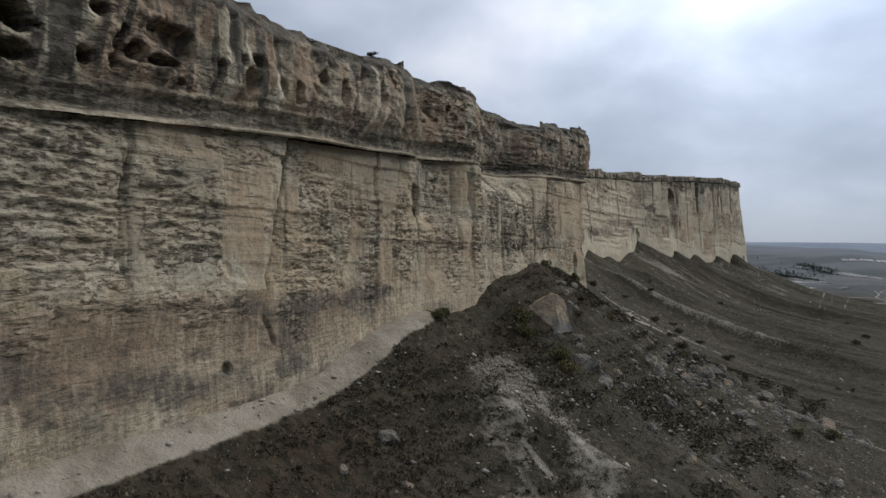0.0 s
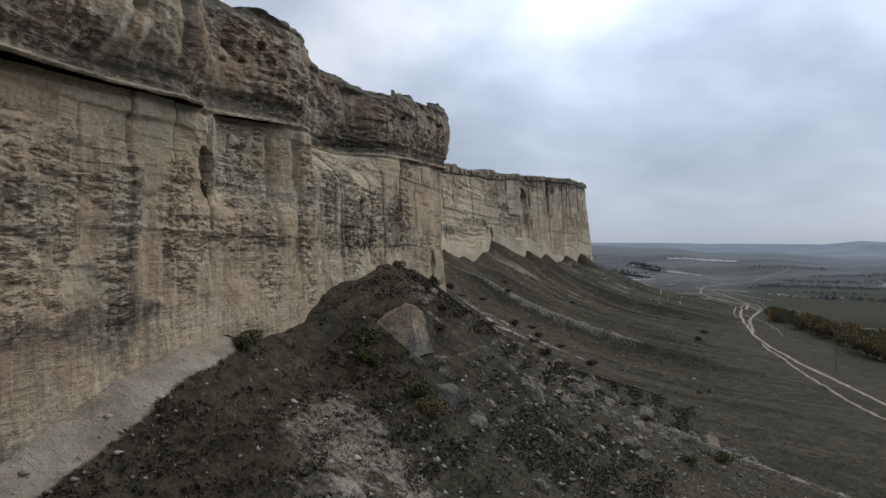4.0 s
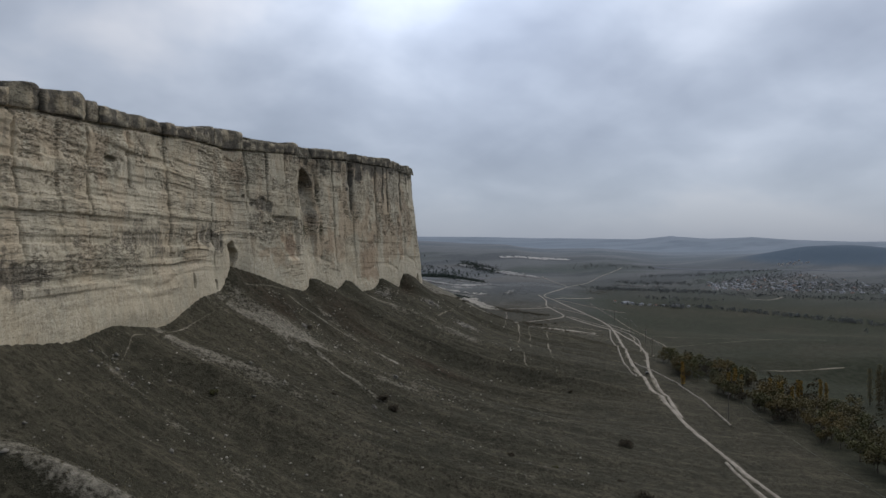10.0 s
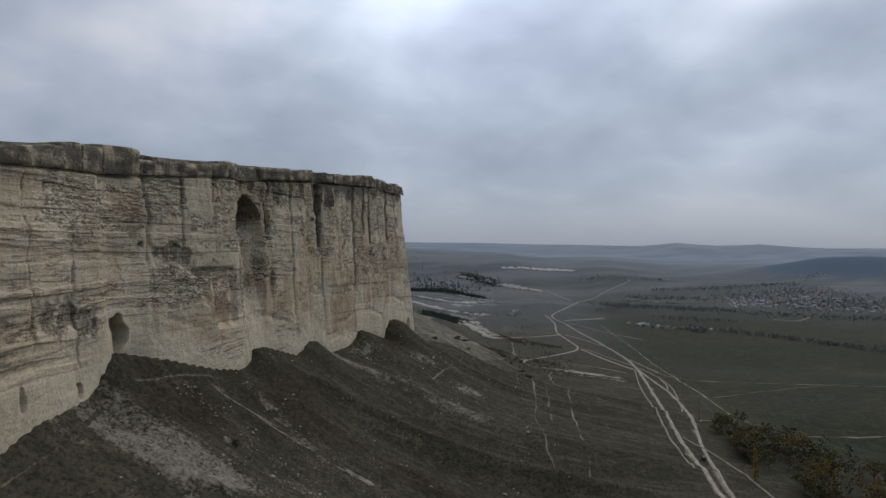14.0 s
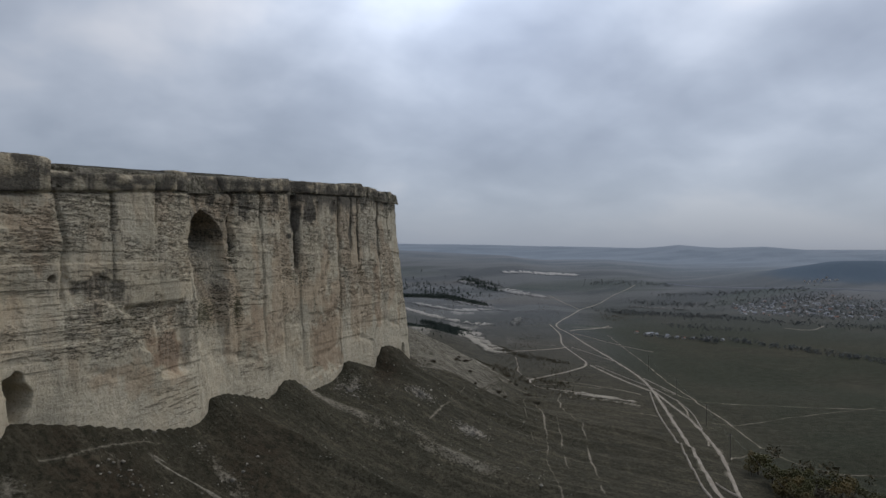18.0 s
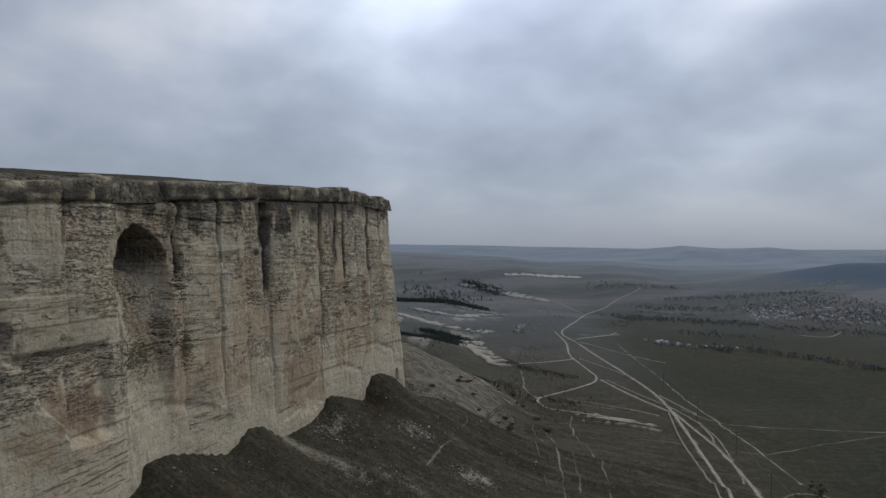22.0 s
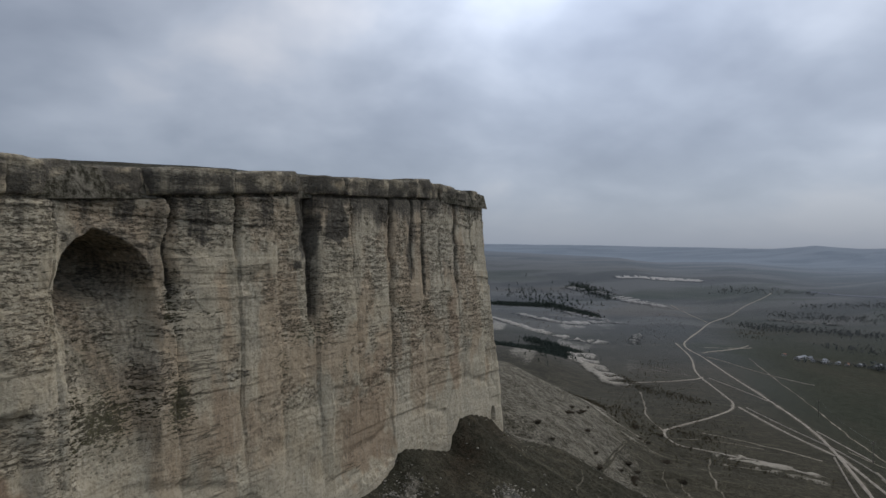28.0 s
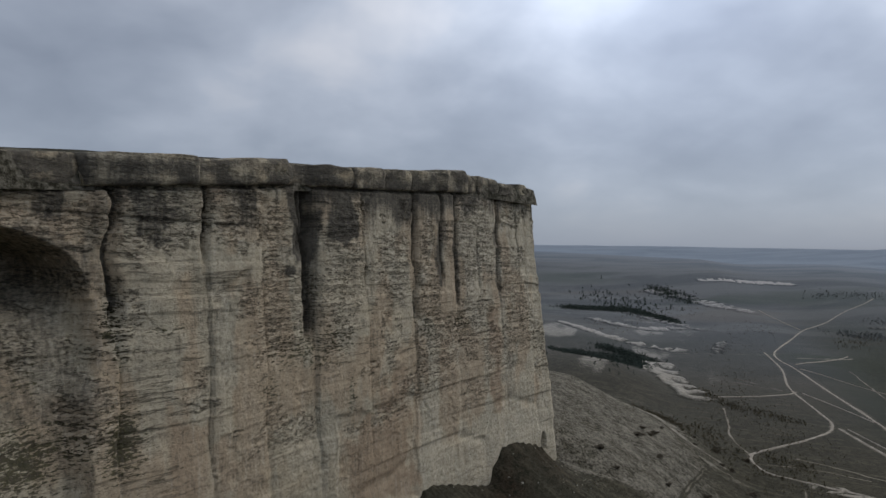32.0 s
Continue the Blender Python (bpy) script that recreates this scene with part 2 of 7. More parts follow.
def plain(s, d):
    z = lerp(d, [(-700, 22), (-300, 16), (-80, 7), (0, 3.2), (30, 2.2), (55, 1.0), (80, -3.0), (110, -5.5), (4000, -6.0)])
    # low chalk hills beyond the far corner
    hill = np.exp(-((s - 560) / 90) ** 2) * smooth(-d, 0, 90) * 9 + np.exp(-((s - 470) / 28) ** 2) * smooth(-d, -6, 30) * 7
    # the valley rises to long low hills; a wooded hill stands before them beyond the village
    x, y = s * UX + d * NX - 70, s * UY + d * NY - 140
    r, bearing = np.hypot(x, y), np.degrees(np.arctan2(x, y))
    back = lerp(r, [(450, 0), (620, 4), (750, 13), (820, 16), (950, 23), (1100, 27), (1250, 30), (1600, 32), (4000, 32)])
    back = back + 12 * smooth(r, 620, 800) * (1 - smooth(bearing, 40, 48)) * (1 - smooth(r, 900, 1300))
    wood = 21 * np.exp(-(np.abs(bearing - 59.5) / 6.2) ** 2.6 - ((r - 870) / 55) ** 2)
    return z + hill + back * (1 + 0.03 * fbm(bearing / 4, r / 150, 0, 3, 9)) + wood + 0.4 * fbm(s / 120, d / 120, 0, 2, 5)


def height(s, d):
    """The ground over the plan, without the cliff."""
    s, d = np.asarray(s, float), np.asarray(d, float)
    shape, s, d = s.shape, s.ravel(), d.ravel()
    x, zf = np.empty(len(s)), np.empty(len(s))
    for i in range(0, len(s), 20000):
        q = np.hypot(s[i:i + 20000, None] - RIM_S, d[i:i + 20000, None] - RIM_D)
        x[i:i + 20000] = q.min(1)
        w = 1 / (q + 0.4) ** 5
        zf[i:i + 20000] = (w * RIM_Z).sum(1) / w.sum(1)
    base = plain(s, d)
    warp = s + 3 * vnoise(s / 30, d / 25, 0, 8)
    run = 26 + 3.5 * vnoise(s / 45, 0.5, 0, 9)
    fall = np.exp(-np.maximum(x - 0.7, 0) / run)
    z = base + (zf - base) * fall
    body = smooth(x, 0.5, 12) * (1 - smooth(x, 45, 85))
    ridge = 1 - 2 * np.abs(vnoise(warp / 15, d / 160, 0, 11))
    rib = 1 - 2 * np.abs(vnoise(warp / 5.2, d / 60, 0, 12))
    rill = 1 - 2 * np.abs(vnoise((warp + 0.5 * vnoise(s / 6, d / 5, 0, 24)) / 2.1, d / 34, 0, 23))
    z = z + body * (1.9 * ridge + 0.5 * rib + ((0.05 + 0.11 * smooth(s, 200, 250)) * rill + 0.9 * np.maximum(ridge, 0) ** 2) * smooth(s, 92, 112))
    near = 1 - smooth(x, 55, 140)
    z = z + near * (0.16 * fbm(s / 2.4, d / 2.4, 0, 4, 13) * smooth(x, 0.2, 3) + 0.05 * np.sin(z * 7 + 3 * vnoise(s / 9, d / 9, 0, 3)) * body * (1 - smooth(s, 84, 100)))
    # a broad spur runs out below the far corner
    crest = lerp(d, [(-700, 40), (-120, 34), (-60, 30), (-28, 24.4), (-16, 18.6), (-5, 12), (5, 6.5), (16, 3), (30, 0), (4000, -10)])
    spur = base + (crest - base) * smooth(s, 314, 340) * (1 - smooth(s, 372, 445))
    z = np.maximum(z, spur + 0.4 * body * ridge + 0.25 * fbm(s / 7, d / 7, 0, 3, 15) * (spur > base + 1))
    inside = d < wall_d(np.clip(s, -110, 322)) - 0.8
    z = np.where(inside & (s < 322), np.minimum(z, zf), z)
    return z.reshape(shape)


def grid_mesh(name, co, attrs=(), smooth_it=True, flip=False):
    """A mesh from an array of rows x columns x 3."""
    m, n = co.shape[:2]
    me = bpy.data.meshes.new(name)
    idx = np.arange(m * n).reshape(m, n)
    f = np.stack([idx[:-1, :-1], idx[1:, :-1], idx[1:, 1:], idx[:-1, 1:]], -1).reshape(-1, 4)
    if flip:
        f = f[:, ::-1]
    me.vertices.add(m * n)
    me.vertices.foreach_set("co", co.reshape(-1).astype(np.float32))
    me.loops.add(f.size)
    me.loops.foreach_set("vertex_index", f.reshape(-1).astype(np.int32))
    me.polygons.add(len(f))
    me.polygons.foreach_set("loop_start", np.arange(0, f.size, 4, dtype=np.int32))
    me.polygons.foreach_set("use_smooth", np.full(len(f), smooth_it))
    for key, val in attrs:
        at = me.attributes.new(key, "FLOAT_COLOR", "POINT")
        c = np.ones((m * n, 4), np.float32)
        c[:, :3] = val.reshape(-1, 3)
        at.data.foreach_set("color", c.reshape(-1))
    me.update(calc_edges=True)
    me.validate()
    return me


def spread(lo, hi, step, grow, far_lo, far_hi):
    """Positions that are even from lo to hi and wider and wider apart beyond."""
    mid = list(np.arange(lo, hi, step))
    out, w, x = [], step, hi
    while x < far_hi:
        out.append(x)
        w *= grow
        x += w
    out.append(far_hi)
    back, w, x = [], step, lo
    while x > far_lo:
        w *= grow
        x -= w
        back.append(max(x, far_lo))
    return np.array(back[::-1] + mid + out)


# ---- materials ----
def material(name, build):
    m = bpy.data.materials.new(name)
    m.use_nodes = True
    n = Net(m.node_tree)
    bsdf = n.add("ShaderNodeBsdfPrincipled")
    out = n.add("ShaderNodeOutputMaterial")
    n.link(bsdf.outputs[0], out.inputs[0])
    bsdf.inputs["Specular IOR Level"].default_value = 0.2
    bsdf.inputs["Roughness"].default_value = 0.9
    build(n, bsdf)
    return m


def where(n):
    return n.add("ShaderNodeNewGeometry").outputs["Position"]


def tones(n, key):
    a = n.add("ShaderNodeAttribute", attribute_name=key)
    sep = n.add("ShaderNodeSeparateColor")
    n.link(a.outputs["Color"], sep.inputs[0])
    return sep.outputs


def rock_nodes(n, bsdf):
    """Layered pale limestone: tone = warm to brown stain, black crusting plus painted shade of hollows and clefts,
    fresh pale rock; wear = flaked ledges, moss, long seams.
    """
    co = where(n)
    t, w = tones(n, "tone"), tones(n, "wear")
    thin = n.noise(n.stretch(co, 0.30, 0.30, 3.6), 1.0, 4, 0.6, 0.5)
    drip = n.noise(n.stretch(co, 1.1, 1.1, 0.07), 1.0, 4, 0.6, 0.2)
    fine_drip = n.noise(n.stretch(co, 3.2, 3.2, 0.22), 1.0, 3, 0.6, 0.3)
    big = n.noise(co, 0.09, 3, 0.5, 0.6)
    blot = n.noise(n.stretch(co, 1.0, 1.0, 0.6), 0.32, 5, 0.6, 0.7)
    ledge = n.noise(n.stretch(co, 0.75, 0.75, 4.8), 1.0, 5, 0.62, 0.6)
    chip = n.noise(n.stretch(co, 2.6, 2.6, 8.0), 1.0, 4, 0.65, 0.5)
    grain = n.noise(co, 4.2, 6, 0.72)
    speck = n.noise(co, 1.7, 5, 0.68, 0.3)
    base = n.mix(n.ramp(big, (0.42, 0.0), (0.58, 1.0)), (0.440, 0.383, 0.276), (0.405, 0.335, 0.226))
    base = n.mix(n.ramp(blot, (0.47, 0.0), (0.60, 0.8)), base, (0.345, 0.315, 0.236))
    base = n.mix(n.ramp(blot, (0.36, 0.7), (0.45, 0.0)), base, (0.505, 0.445, 0.328))
    base = n.mix(n.math("MULTIPLY", t[2], 0.8), base, n.mix(n.ramp(speck, (0.4, 0.0), (0.6, 1.0)), (0.550, 0.498, 0.385), (0.635, 0.585, 0.470)))
    stain = n.math("MULTIPLY", t[0], n.ramp(drip, (0.30, 0.65), (0.55, 1.0)))
    brown = n.mix(n.ramp(t[0], (0.55, 0.0), (0.95, 1.0)), (0.450, 0.336, 0.220), (0.295, 0.204, 0.136))
    base = n.mix(stain, base, brown)
    base = n.mix(n.ramp(drip, (0.50, 0.0), (0.68, 0.3)), base, (0.27, 0.23, 0.17))
    base = n.mix(n.ramp(fine_drip, (0.54, 0.0), (0.70, 0.30)), base, (0.23, 0.20, 0.15))
    base = n.mix(n.ramp(fine_drip, (0.30, 0.30), (0.44, 0.0)), base, (0.56, 0.52, 0.43))
    # long partings between the beds
    seam = n.math("MULTIPLY", n.ramp(thin, (0.55, 0.0), (0.60, 0.75), (0.66, 0.35)), w[2])
    base = n.mix(seam, base, (0.15, 0.135, 0.10))
    # flaked ledges: pale lips over short gaps, the gaps' shade painted dark
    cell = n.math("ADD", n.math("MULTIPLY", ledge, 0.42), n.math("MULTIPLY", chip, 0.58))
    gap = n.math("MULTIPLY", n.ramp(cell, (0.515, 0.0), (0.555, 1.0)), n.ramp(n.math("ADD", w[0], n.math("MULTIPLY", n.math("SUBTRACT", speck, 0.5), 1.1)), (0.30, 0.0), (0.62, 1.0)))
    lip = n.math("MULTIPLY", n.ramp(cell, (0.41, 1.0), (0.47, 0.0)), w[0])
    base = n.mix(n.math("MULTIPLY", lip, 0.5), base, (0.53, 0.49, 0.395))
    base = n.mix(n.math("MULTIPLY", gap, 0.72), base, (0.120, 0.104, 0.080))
    crust_and_shade = n.ramp(n.math("ADD", t[1], n.math("MULTIPLY", n.math("SUBTRACT", n.math("ADD", n.math("MULTIPLY", fine_drip, 0.5), n.math("MULTIPLY", chip, 0.7)), 0.6), 1.5)), (0.22, 0.0), (0.75, 0.93))
    base = n.mix(crust_and_shade, base, n.mix(n.ramp(speck, (0.42, 0.0), (0.6, 1.0)), (0.062, 0.058, 0.050), (0.115, 0.105, 0.088)))
    moss = n.ramp(n.math("ADD", w[1], n.math("MULTIPLY", n.math("SUBTRACT", cell, 0.5), 4.2)), (0.42, 0.0), (0.66, 0.93))
    base = n.mix(moss, base, n.mix(n.ramp(grain, (0.42, 0.0), (0.58, 1.0)), (0.030, 0.029, 0.020), (0.085, 0.080, 0.042)))
    base = n.mix(n.ramp(grain, (0.36, 0.6), (0.48, 0.0)), base, (0.17, 0.145, 0.105))
    n.link(base, bsdf.inputs["Base Color"])
    h = n.math("SUBTRACT", n.math("ADD", n.math("MULTIPLY", grain, 0.5), n.math("ADD", n.math("MULTIPLY", thin, 0.35), n.math("MULTIPLY", speck, 0.5))), n.math("ADD", n.math("MULTIPLY", gap, 0.8), n.math("MULTIPLY", seam, 0.5)))
    n.link(n.bump(h, 0.95, 0.22), bsdf.inputs["Normal"])


def ground_nodes(n, bsdf):
    """Dry steppe grass on chalk soil; attribute soil = dust path, bare chalk, red-brown herbs."""
    co = where(n)
    t = tones(n, "soil")
    big = n.noise(co, 0.045, 4, 0.6, 0.4)
    field = n.noise(n.stretch(co, 0.012, 0.012, 0.0), 1.0, 3, 0.5, 0.6)
    mid = n.noise(co, 0.45, 5, 0.65, 0.3)
    fine = n.noise(co, 2.3, 5, 0.72)
    hair = n.noise(co, 8.0, 3, 0.7)
    terrace = n.noise(n.stretch(co, 0.22, 0.22, 2.6), 1.0, 4, 0.6, 0.5)
    col = n.mix(n.ramp(big, (0.38, 0.0), (0.62, 1.0)), (0.038, 0.037, 0.026), (0.062, 0.058, 0.041))
    col = n.mix(n.ramp(field, (0.46, 0.0), (0.58, 0.5)), col, (0.040, 0.041, 0.030))
    col = n.mix(n.ramp(mid, (0.46, 0.0), (0.68, 0.65)), col, (0.096, 0.086, 0.062))
    col = n.mix(n.ramp(terrace, (0.54, 0.0), (0.68, 0.16)), col, (0.110, 0.098, 0.070))
    # straw-coloured streaks run down the slope
    fall = n.noise(n.stretch(n.stretch(co, 1, 1, 1, TH), 0.10, 0.75, 0.1), 1.0, 4, 0.6, 0.3)
    col = n.mix(n.ramp(fall, (0.51, 0.0), (0.67, 0.45)), col, (0.130, 0.115, 0.084))
    col = n.mix(n.ramp(fall, (0.34, 0.3), (0.46, 0.0)), col, (0.028, 0.027, 0.019))
    clump = n.noise(co, 1.15, 4, 0.65, 0.3)
    col = n.mix(n.ramp(clump, (0.40, 0.45), (0.50, 0.0)), col, (0.021, 0.020, 0.014))
    col = n.mix(n.ramp(fine, (0.38, 0.8), (0.5, 0.0)), col, (0.024, 0.022, 0.016))
    col = n.mix(n.ramp(hair, (0.56, 0.0), (0.72, 0.5)), col, (0.14, 0.122, 0.095))
    col = n.mix(n.math("MULTIPLY", t[2], 0.9), col, n.mix(n.ramp(clump, (0.42, 0.0), (0.6, 1.0)), (0.014, 0.012, 0.008), (0.046, 0.028, 0.018)))
    bare = n.math("MULTIPLY", t[1], 1.3, clamp=True)
    bare = n.ramp(n.math("ADD", bare, n.math("SUBTRACT", n.math("ADD", n.math("MULTIPLY", mid, 0.7), n.math("MULTIPLY", fine, 1.1)), 0.9)), (0.36, 0.0), (0.90, 0.95))
    # damp green meadow on the valley floor
    turf = n.mix(n.ramp(mid, (0.4, 0.0), (0.62, 1.0)), (0.026, 0.031, 0.020), (0.041, 0.045, 0.031))
    col = n.mix(n.math("MULTIPLY", tones(n, "meadow")[0], n.ramp(n.math("ADD", n.math("MULTIPLY", field, 0.7), n.math("MULTIPLY", big, 0.3)), (0.40, 0.35), (0.52, 0.95))), col, turf)
    dust = n.ramp(n.math("ADD", t[0], n.math("MULTIPLY", n.math("SUBTRACT", fine, 0.5), 0.5)), (0.35, 0.0), (0.6, 1.0))
    col = n.mix(dust, col, n.mix(n.ramp(mid, (0.4, 0.0), (0.6, 1.0)), (0.21, 0.187, 0.148), (0.33, 0.30, 0.247)))
    # the far farmland and the hills behind it, distance haze put into their colours
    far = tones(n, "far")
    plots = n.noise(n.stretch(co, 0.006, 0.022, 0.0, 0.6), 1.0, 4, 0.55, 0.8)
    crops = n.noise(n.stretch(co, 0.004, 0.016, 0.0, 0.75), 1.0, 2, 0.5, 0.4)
    hazy_land = n.mix(n.ramp(plots, (0.42, 0.0), (0.58, 1.0)), (0.084, 0.093, 0.101), (0.124, 0.131, 0.138))
    hazy_land = n.mix(n.ramp(crops, (0.57, 0.0), (0.64, 0.55)), hazy_land, (0.060, 0.076, 0.068))
    hazy_land = n.mix(n.ramp(crops, (0.33, 0.6), (0.42, 0.0)), hazy_land, (0.120, 0.116, 0.112))
    hazy_land = n.mix(far[1], hazy_land, n.mix(n.ramp(plots, (0.42, 0.0), (0.58, 1.0)), (0.178, 0.217, 0.266), (0.204, 0.242, 0.292)))
    hazy_land = n.mix(far[2], hazy_land, (0.085, 0.118, 0.158))
    col = n.mix(far[0], col, hazy_land)
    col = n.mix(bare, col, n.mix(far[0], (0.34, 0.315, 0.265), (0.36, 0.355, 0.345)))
    n.link(col, bsdf.inputs["Base Color"])
    h = n.math("ADD", fine, n.math("ADD", n.math("MULTIPLY", hair, 0.4), n.math("ADD", n.math("MULTIPLY", mid, 1.5), n.math("MULTIPLY", terrace, 0.4))))
    n.link(n.bump(h, 1.0, 0.22), bsdf.inputs["Normal"])
    bsdf.inputs["Specular IOR Level"].default_value = 0.05


def track_nodes(n, bsdf):
    co = where(n)
    col = n.mix(n.ramp(n.noise(co, 0.6, 5, 0.65), (0.35, 0.0), (0.65, 1.0)), (0.19, 0.168, 0.138), (0.33, 0.30, 0.255))
    n.link(col, bsdf.inputs["Base Color"])
    n.link(n.bump(n.noise(co, 2.0, 4), 0.5, 0.1), bsdf.inputs["Normal"])


def plain_nodes(c1, c2, scale, rough=0.9, relief=0.3):
    def build(n, bsdf):
        co = where(n)
        col = n.mix(n.ramp(n.noise(co, scale, 5, 0.62), (0.34, 0.0), (0.66, 1.0)), c1, c2)
        n.link(col, bsdf.inputs["Base Color"])
        n.link(n.bump(n.noise(co, scale * 3, 4), relief, 0.2 / scale), bsdf.inputs["Normal"])
        bsdf.inputs["Roughness"].default_value = rough
    return build


def boulder_nodes(n, bsdf):
    co = where(n)
    rnd = n.add("ShaderNodeObjectInfo").outputs["Random"]
    a = n.mix(rnd, (0.11, 0.107, 0.097), (0.22, 0.207, 0.178))
    col = n.mix(n.ramp(n.noise(co, 0.9, 5, 0.65, 0.4), (0.38, 0.0), (0.62, 1.0)), a, (0.13, 0.125, 0.115))
    col = n.mix(n.ramp(n.noise(co, 3.5, 5, 0.7), (0.5, 0.0), (0.66, 0.5)), col, (0.42, 0.395, 0.335))
    col = n.mix(n.ramp(n.noise(co, 0.6, 3, 0.5), (0.56, 0.0), (0.66, 0.6)), col, (0.40, 0.29, 0.19))
    n.link(col, bsdf.inputs["Base Color"])
    n.link(n.bump(n.noise(co, 3.0, 6, 0.75), 1.0, 0.4), bsdf.inputs["Normal"])


def leaf_nodes(c1, c2, c3):
    def build(n, bsdf):
        rnd = n.add("ShaderNodeObjectInfo").outputs["Random"]
        isl = n.add("ShaderNodeNewGeometry").outputs["Random Per Island"]
        col = n.mix(rnd, c1, c2)
        col = n.mix(n.ramp(isl, (0.3, 0.0), (1.0, 0.8)), col, c3)
        n.link(col, bsdf.inputs["Base Color"])
        bsdf.inputs["Roughness"].default_value = 0.8
    return build


BOULDER = material("grey_limestone_boulder", boulder_nodes)
BARK = material("bark", plain_nodes((0.06, 0.05, 0.04), (0.14, 0.12, 0.10), 3.0))
LEAF_GREEN = material("dull_green_leaves", leaf_nodes((0.055, 0.062, 0.03), (0.088, 0.086, 0.038), (0.12, 0.11, 0.05)))
LEAF_AUTUMN = material("autumn_leaves", leaf_nodes((0.085, 0.082, 0.042), (0.165, 0.120, 0.050), (0.125, 0.105, 0.052)))
LEAF_YELLOW = material("yellow_poplar_leaves", leaf_nodes((0.24, 0.165, 0.045), (0.32, 0.20, 0.05), (0.18, 0.13, 0.045)))
LEAF_RED = material("crimson_leaves", leaf_nodes((0.13, 0.022, 0.022), (0.10, 0.02, 0.02), (0.06, 0.02, 0.018)))
LEAF_DRY = material("dry_brown_twigs", leaf_nodes((0.045, 0.039, 0.027), (0.075, 0.062, 0.042), (0.10, 0.082, 0.058)))
PINE = material("dark_pine_needles", leaf_nodes((0.030, 0.043, 0.037), (0.038, 0.052, 0.044), (0.050, 0.064, 0.053)))
TUFT = material("dead_grass", leaf_nodes((0.15, 0.132, 0.09), (0.15, 0.132, 0.09), (0.085, 0.078, 0.05)))
PLASTER = material("whitewashed_wall", plain_nodes((0.34, 0.335, 0.32), (0.52, 0.51, 0.48), 0.3))
ROOF_GREY = material("grey_sheet_roof", plain_nodes((0.20, 0.215, 0.24), (0.36, 0.37, 0.40), 0.1))
ROOF_RED = material("faded_red_roof", plain_nodes((0.20, 0.11, 0.085), (0.28, 0.16, 0.12), 0.7))
WINDOW = material("dark_window", plain_nodes((0.02, 0.022, 0.028), (0.04, 0.042, 0.05), 1.0, 0.2, 0.0))
POST_WOOD = material("grey_wood_post", plain_nodes((0.09, 0.08, 0.07), (0.16, 0.145, 0.125), 3.0))
WATER = material("pale_reservoir", plain_nodes((0.12, 0.135, 0.165), (0.16, 0.175, 0.205), 0.01, 0.9, 0.02))
CAR_PAINT = material("dark_car_paint", plain_nodes((0.025, 0.027, 0.03), (0.035, 0.036, 0.04), 1.0, 0.35, 0.0))
RUBBER = material("rubber", plain_nodes((0.02, 0.02, 0.02), (0.03, 0.03, 0.03), 2.0))
METAL = material("wire_metal", plain_nodes((0.10, 0.10, 0.10), (0.16, 0.16, 0.16), 2.0, 0.5))
ROCK = material("limestone", rock_nodes)
GROUND = material("dry_steppe", ground_nodes)
TRACK = material("chalk_track", track_nodes)


def part(name, me, mat, parent=None, label=""):
    """Links a mesh, or a bmesh, as one object under a thing or a part."""
    if isinstance(me, bmesh.types.BMesh):
        bm, me = me, bpy.data.meshes.new(name)
        bm.to_mesh(me)
        bm.free()
    if mat is not None and not me.materials:
        me.materials.append(mat)
    ob = new(name, me)
    ob.parent = parent
    if label:
        ob["label"] = label
    return ob


# ---- ground ----
def near_line(s, d, pts):
    """Distance from points of the plan to a polyline."""
    best = np.full(s.shape, 1e9)
    for (a, b), (c, e) in zip(pts, pts[1:]):
        vx, vy = c - a, e - b
        t = np.clip(((s - a) * vx + (d - b) * vy) / (vx * vx + vy * vy), 0, 1)
        best = np.minimum(best, np.hypot(s - a - t * vx, d - b - t * vy))
    return best


# trodden paths: points of the plan, half width, strength
PATHS = [([(-60, -23.6), (0, -23.7), (20, -23.8), (28, -24.0), (34, -24.3), (38, -24.7), (42, -25.2)], 0.68, 1.0),
         ([(38, -22.6), (43, -23.2), (48, -23.3), (53, -23.3), (58, -23.4)], 0.18, 0.15),
         ([(57.6, -18.5), (61, -17.8), (67, -17.2), (75, -17.1), (78, -17)], 0.25, 0.6), ([(62, -19.2), (65, -19), (68.2, -19), (72.3, -19.6), (78.7, -20.6), (79.2, -21.8), (81, -23.2)], 0.2, 0.5), ([(62, -22.8), (66, -21.9), (71.8, -21.8), (77.3, -22.6)], 0.2, 0.3),
         ([(86, -23), (97, -33), (108.7, -38.9), (116.6, -40.7), (123.5, -43.4)], 0.25, 0.5), ([(139, -45), (160, -46), (180, -48), (190, -49)], 0.25, 0.4),
         ([(182, -46), (193, -49), (203, -49.6), (213, -49.2), (224, -49.6)], 0.35, 0.7), ([(230, -49), (237, -47), (246, -43.6), (251, -42.4)], 0.3, 0.6), ([(205, -49), (209, -46), (214, -44)], 0.25, 0.4),
         ([(365, 6.2), (343, 4.1), (330, 5.2), (317, 6.0), (290, 3.1), (270, 4)], 0.4, 0.55), ([(366, 9), (350, 7.5), (320, 9), (290, 6.5)], 0.35, 0.4),
         ([(379, 19), (365, 15.5), (350, 14.8), (331, 15.4), (310, 13.6), (291, 11.5), (262, 10)], 0.4, 0.55), ([(368, -0.3), (332, -9.4), (312, -12), (292, -18)], 0.35, 0.5),
         ([(205, 27), (222, 20), (250, 20), (270, 25)], 0.35, 0.25), ([(345, -2), (318, 2), (300, 1.5)], 0.25, 0.3)]
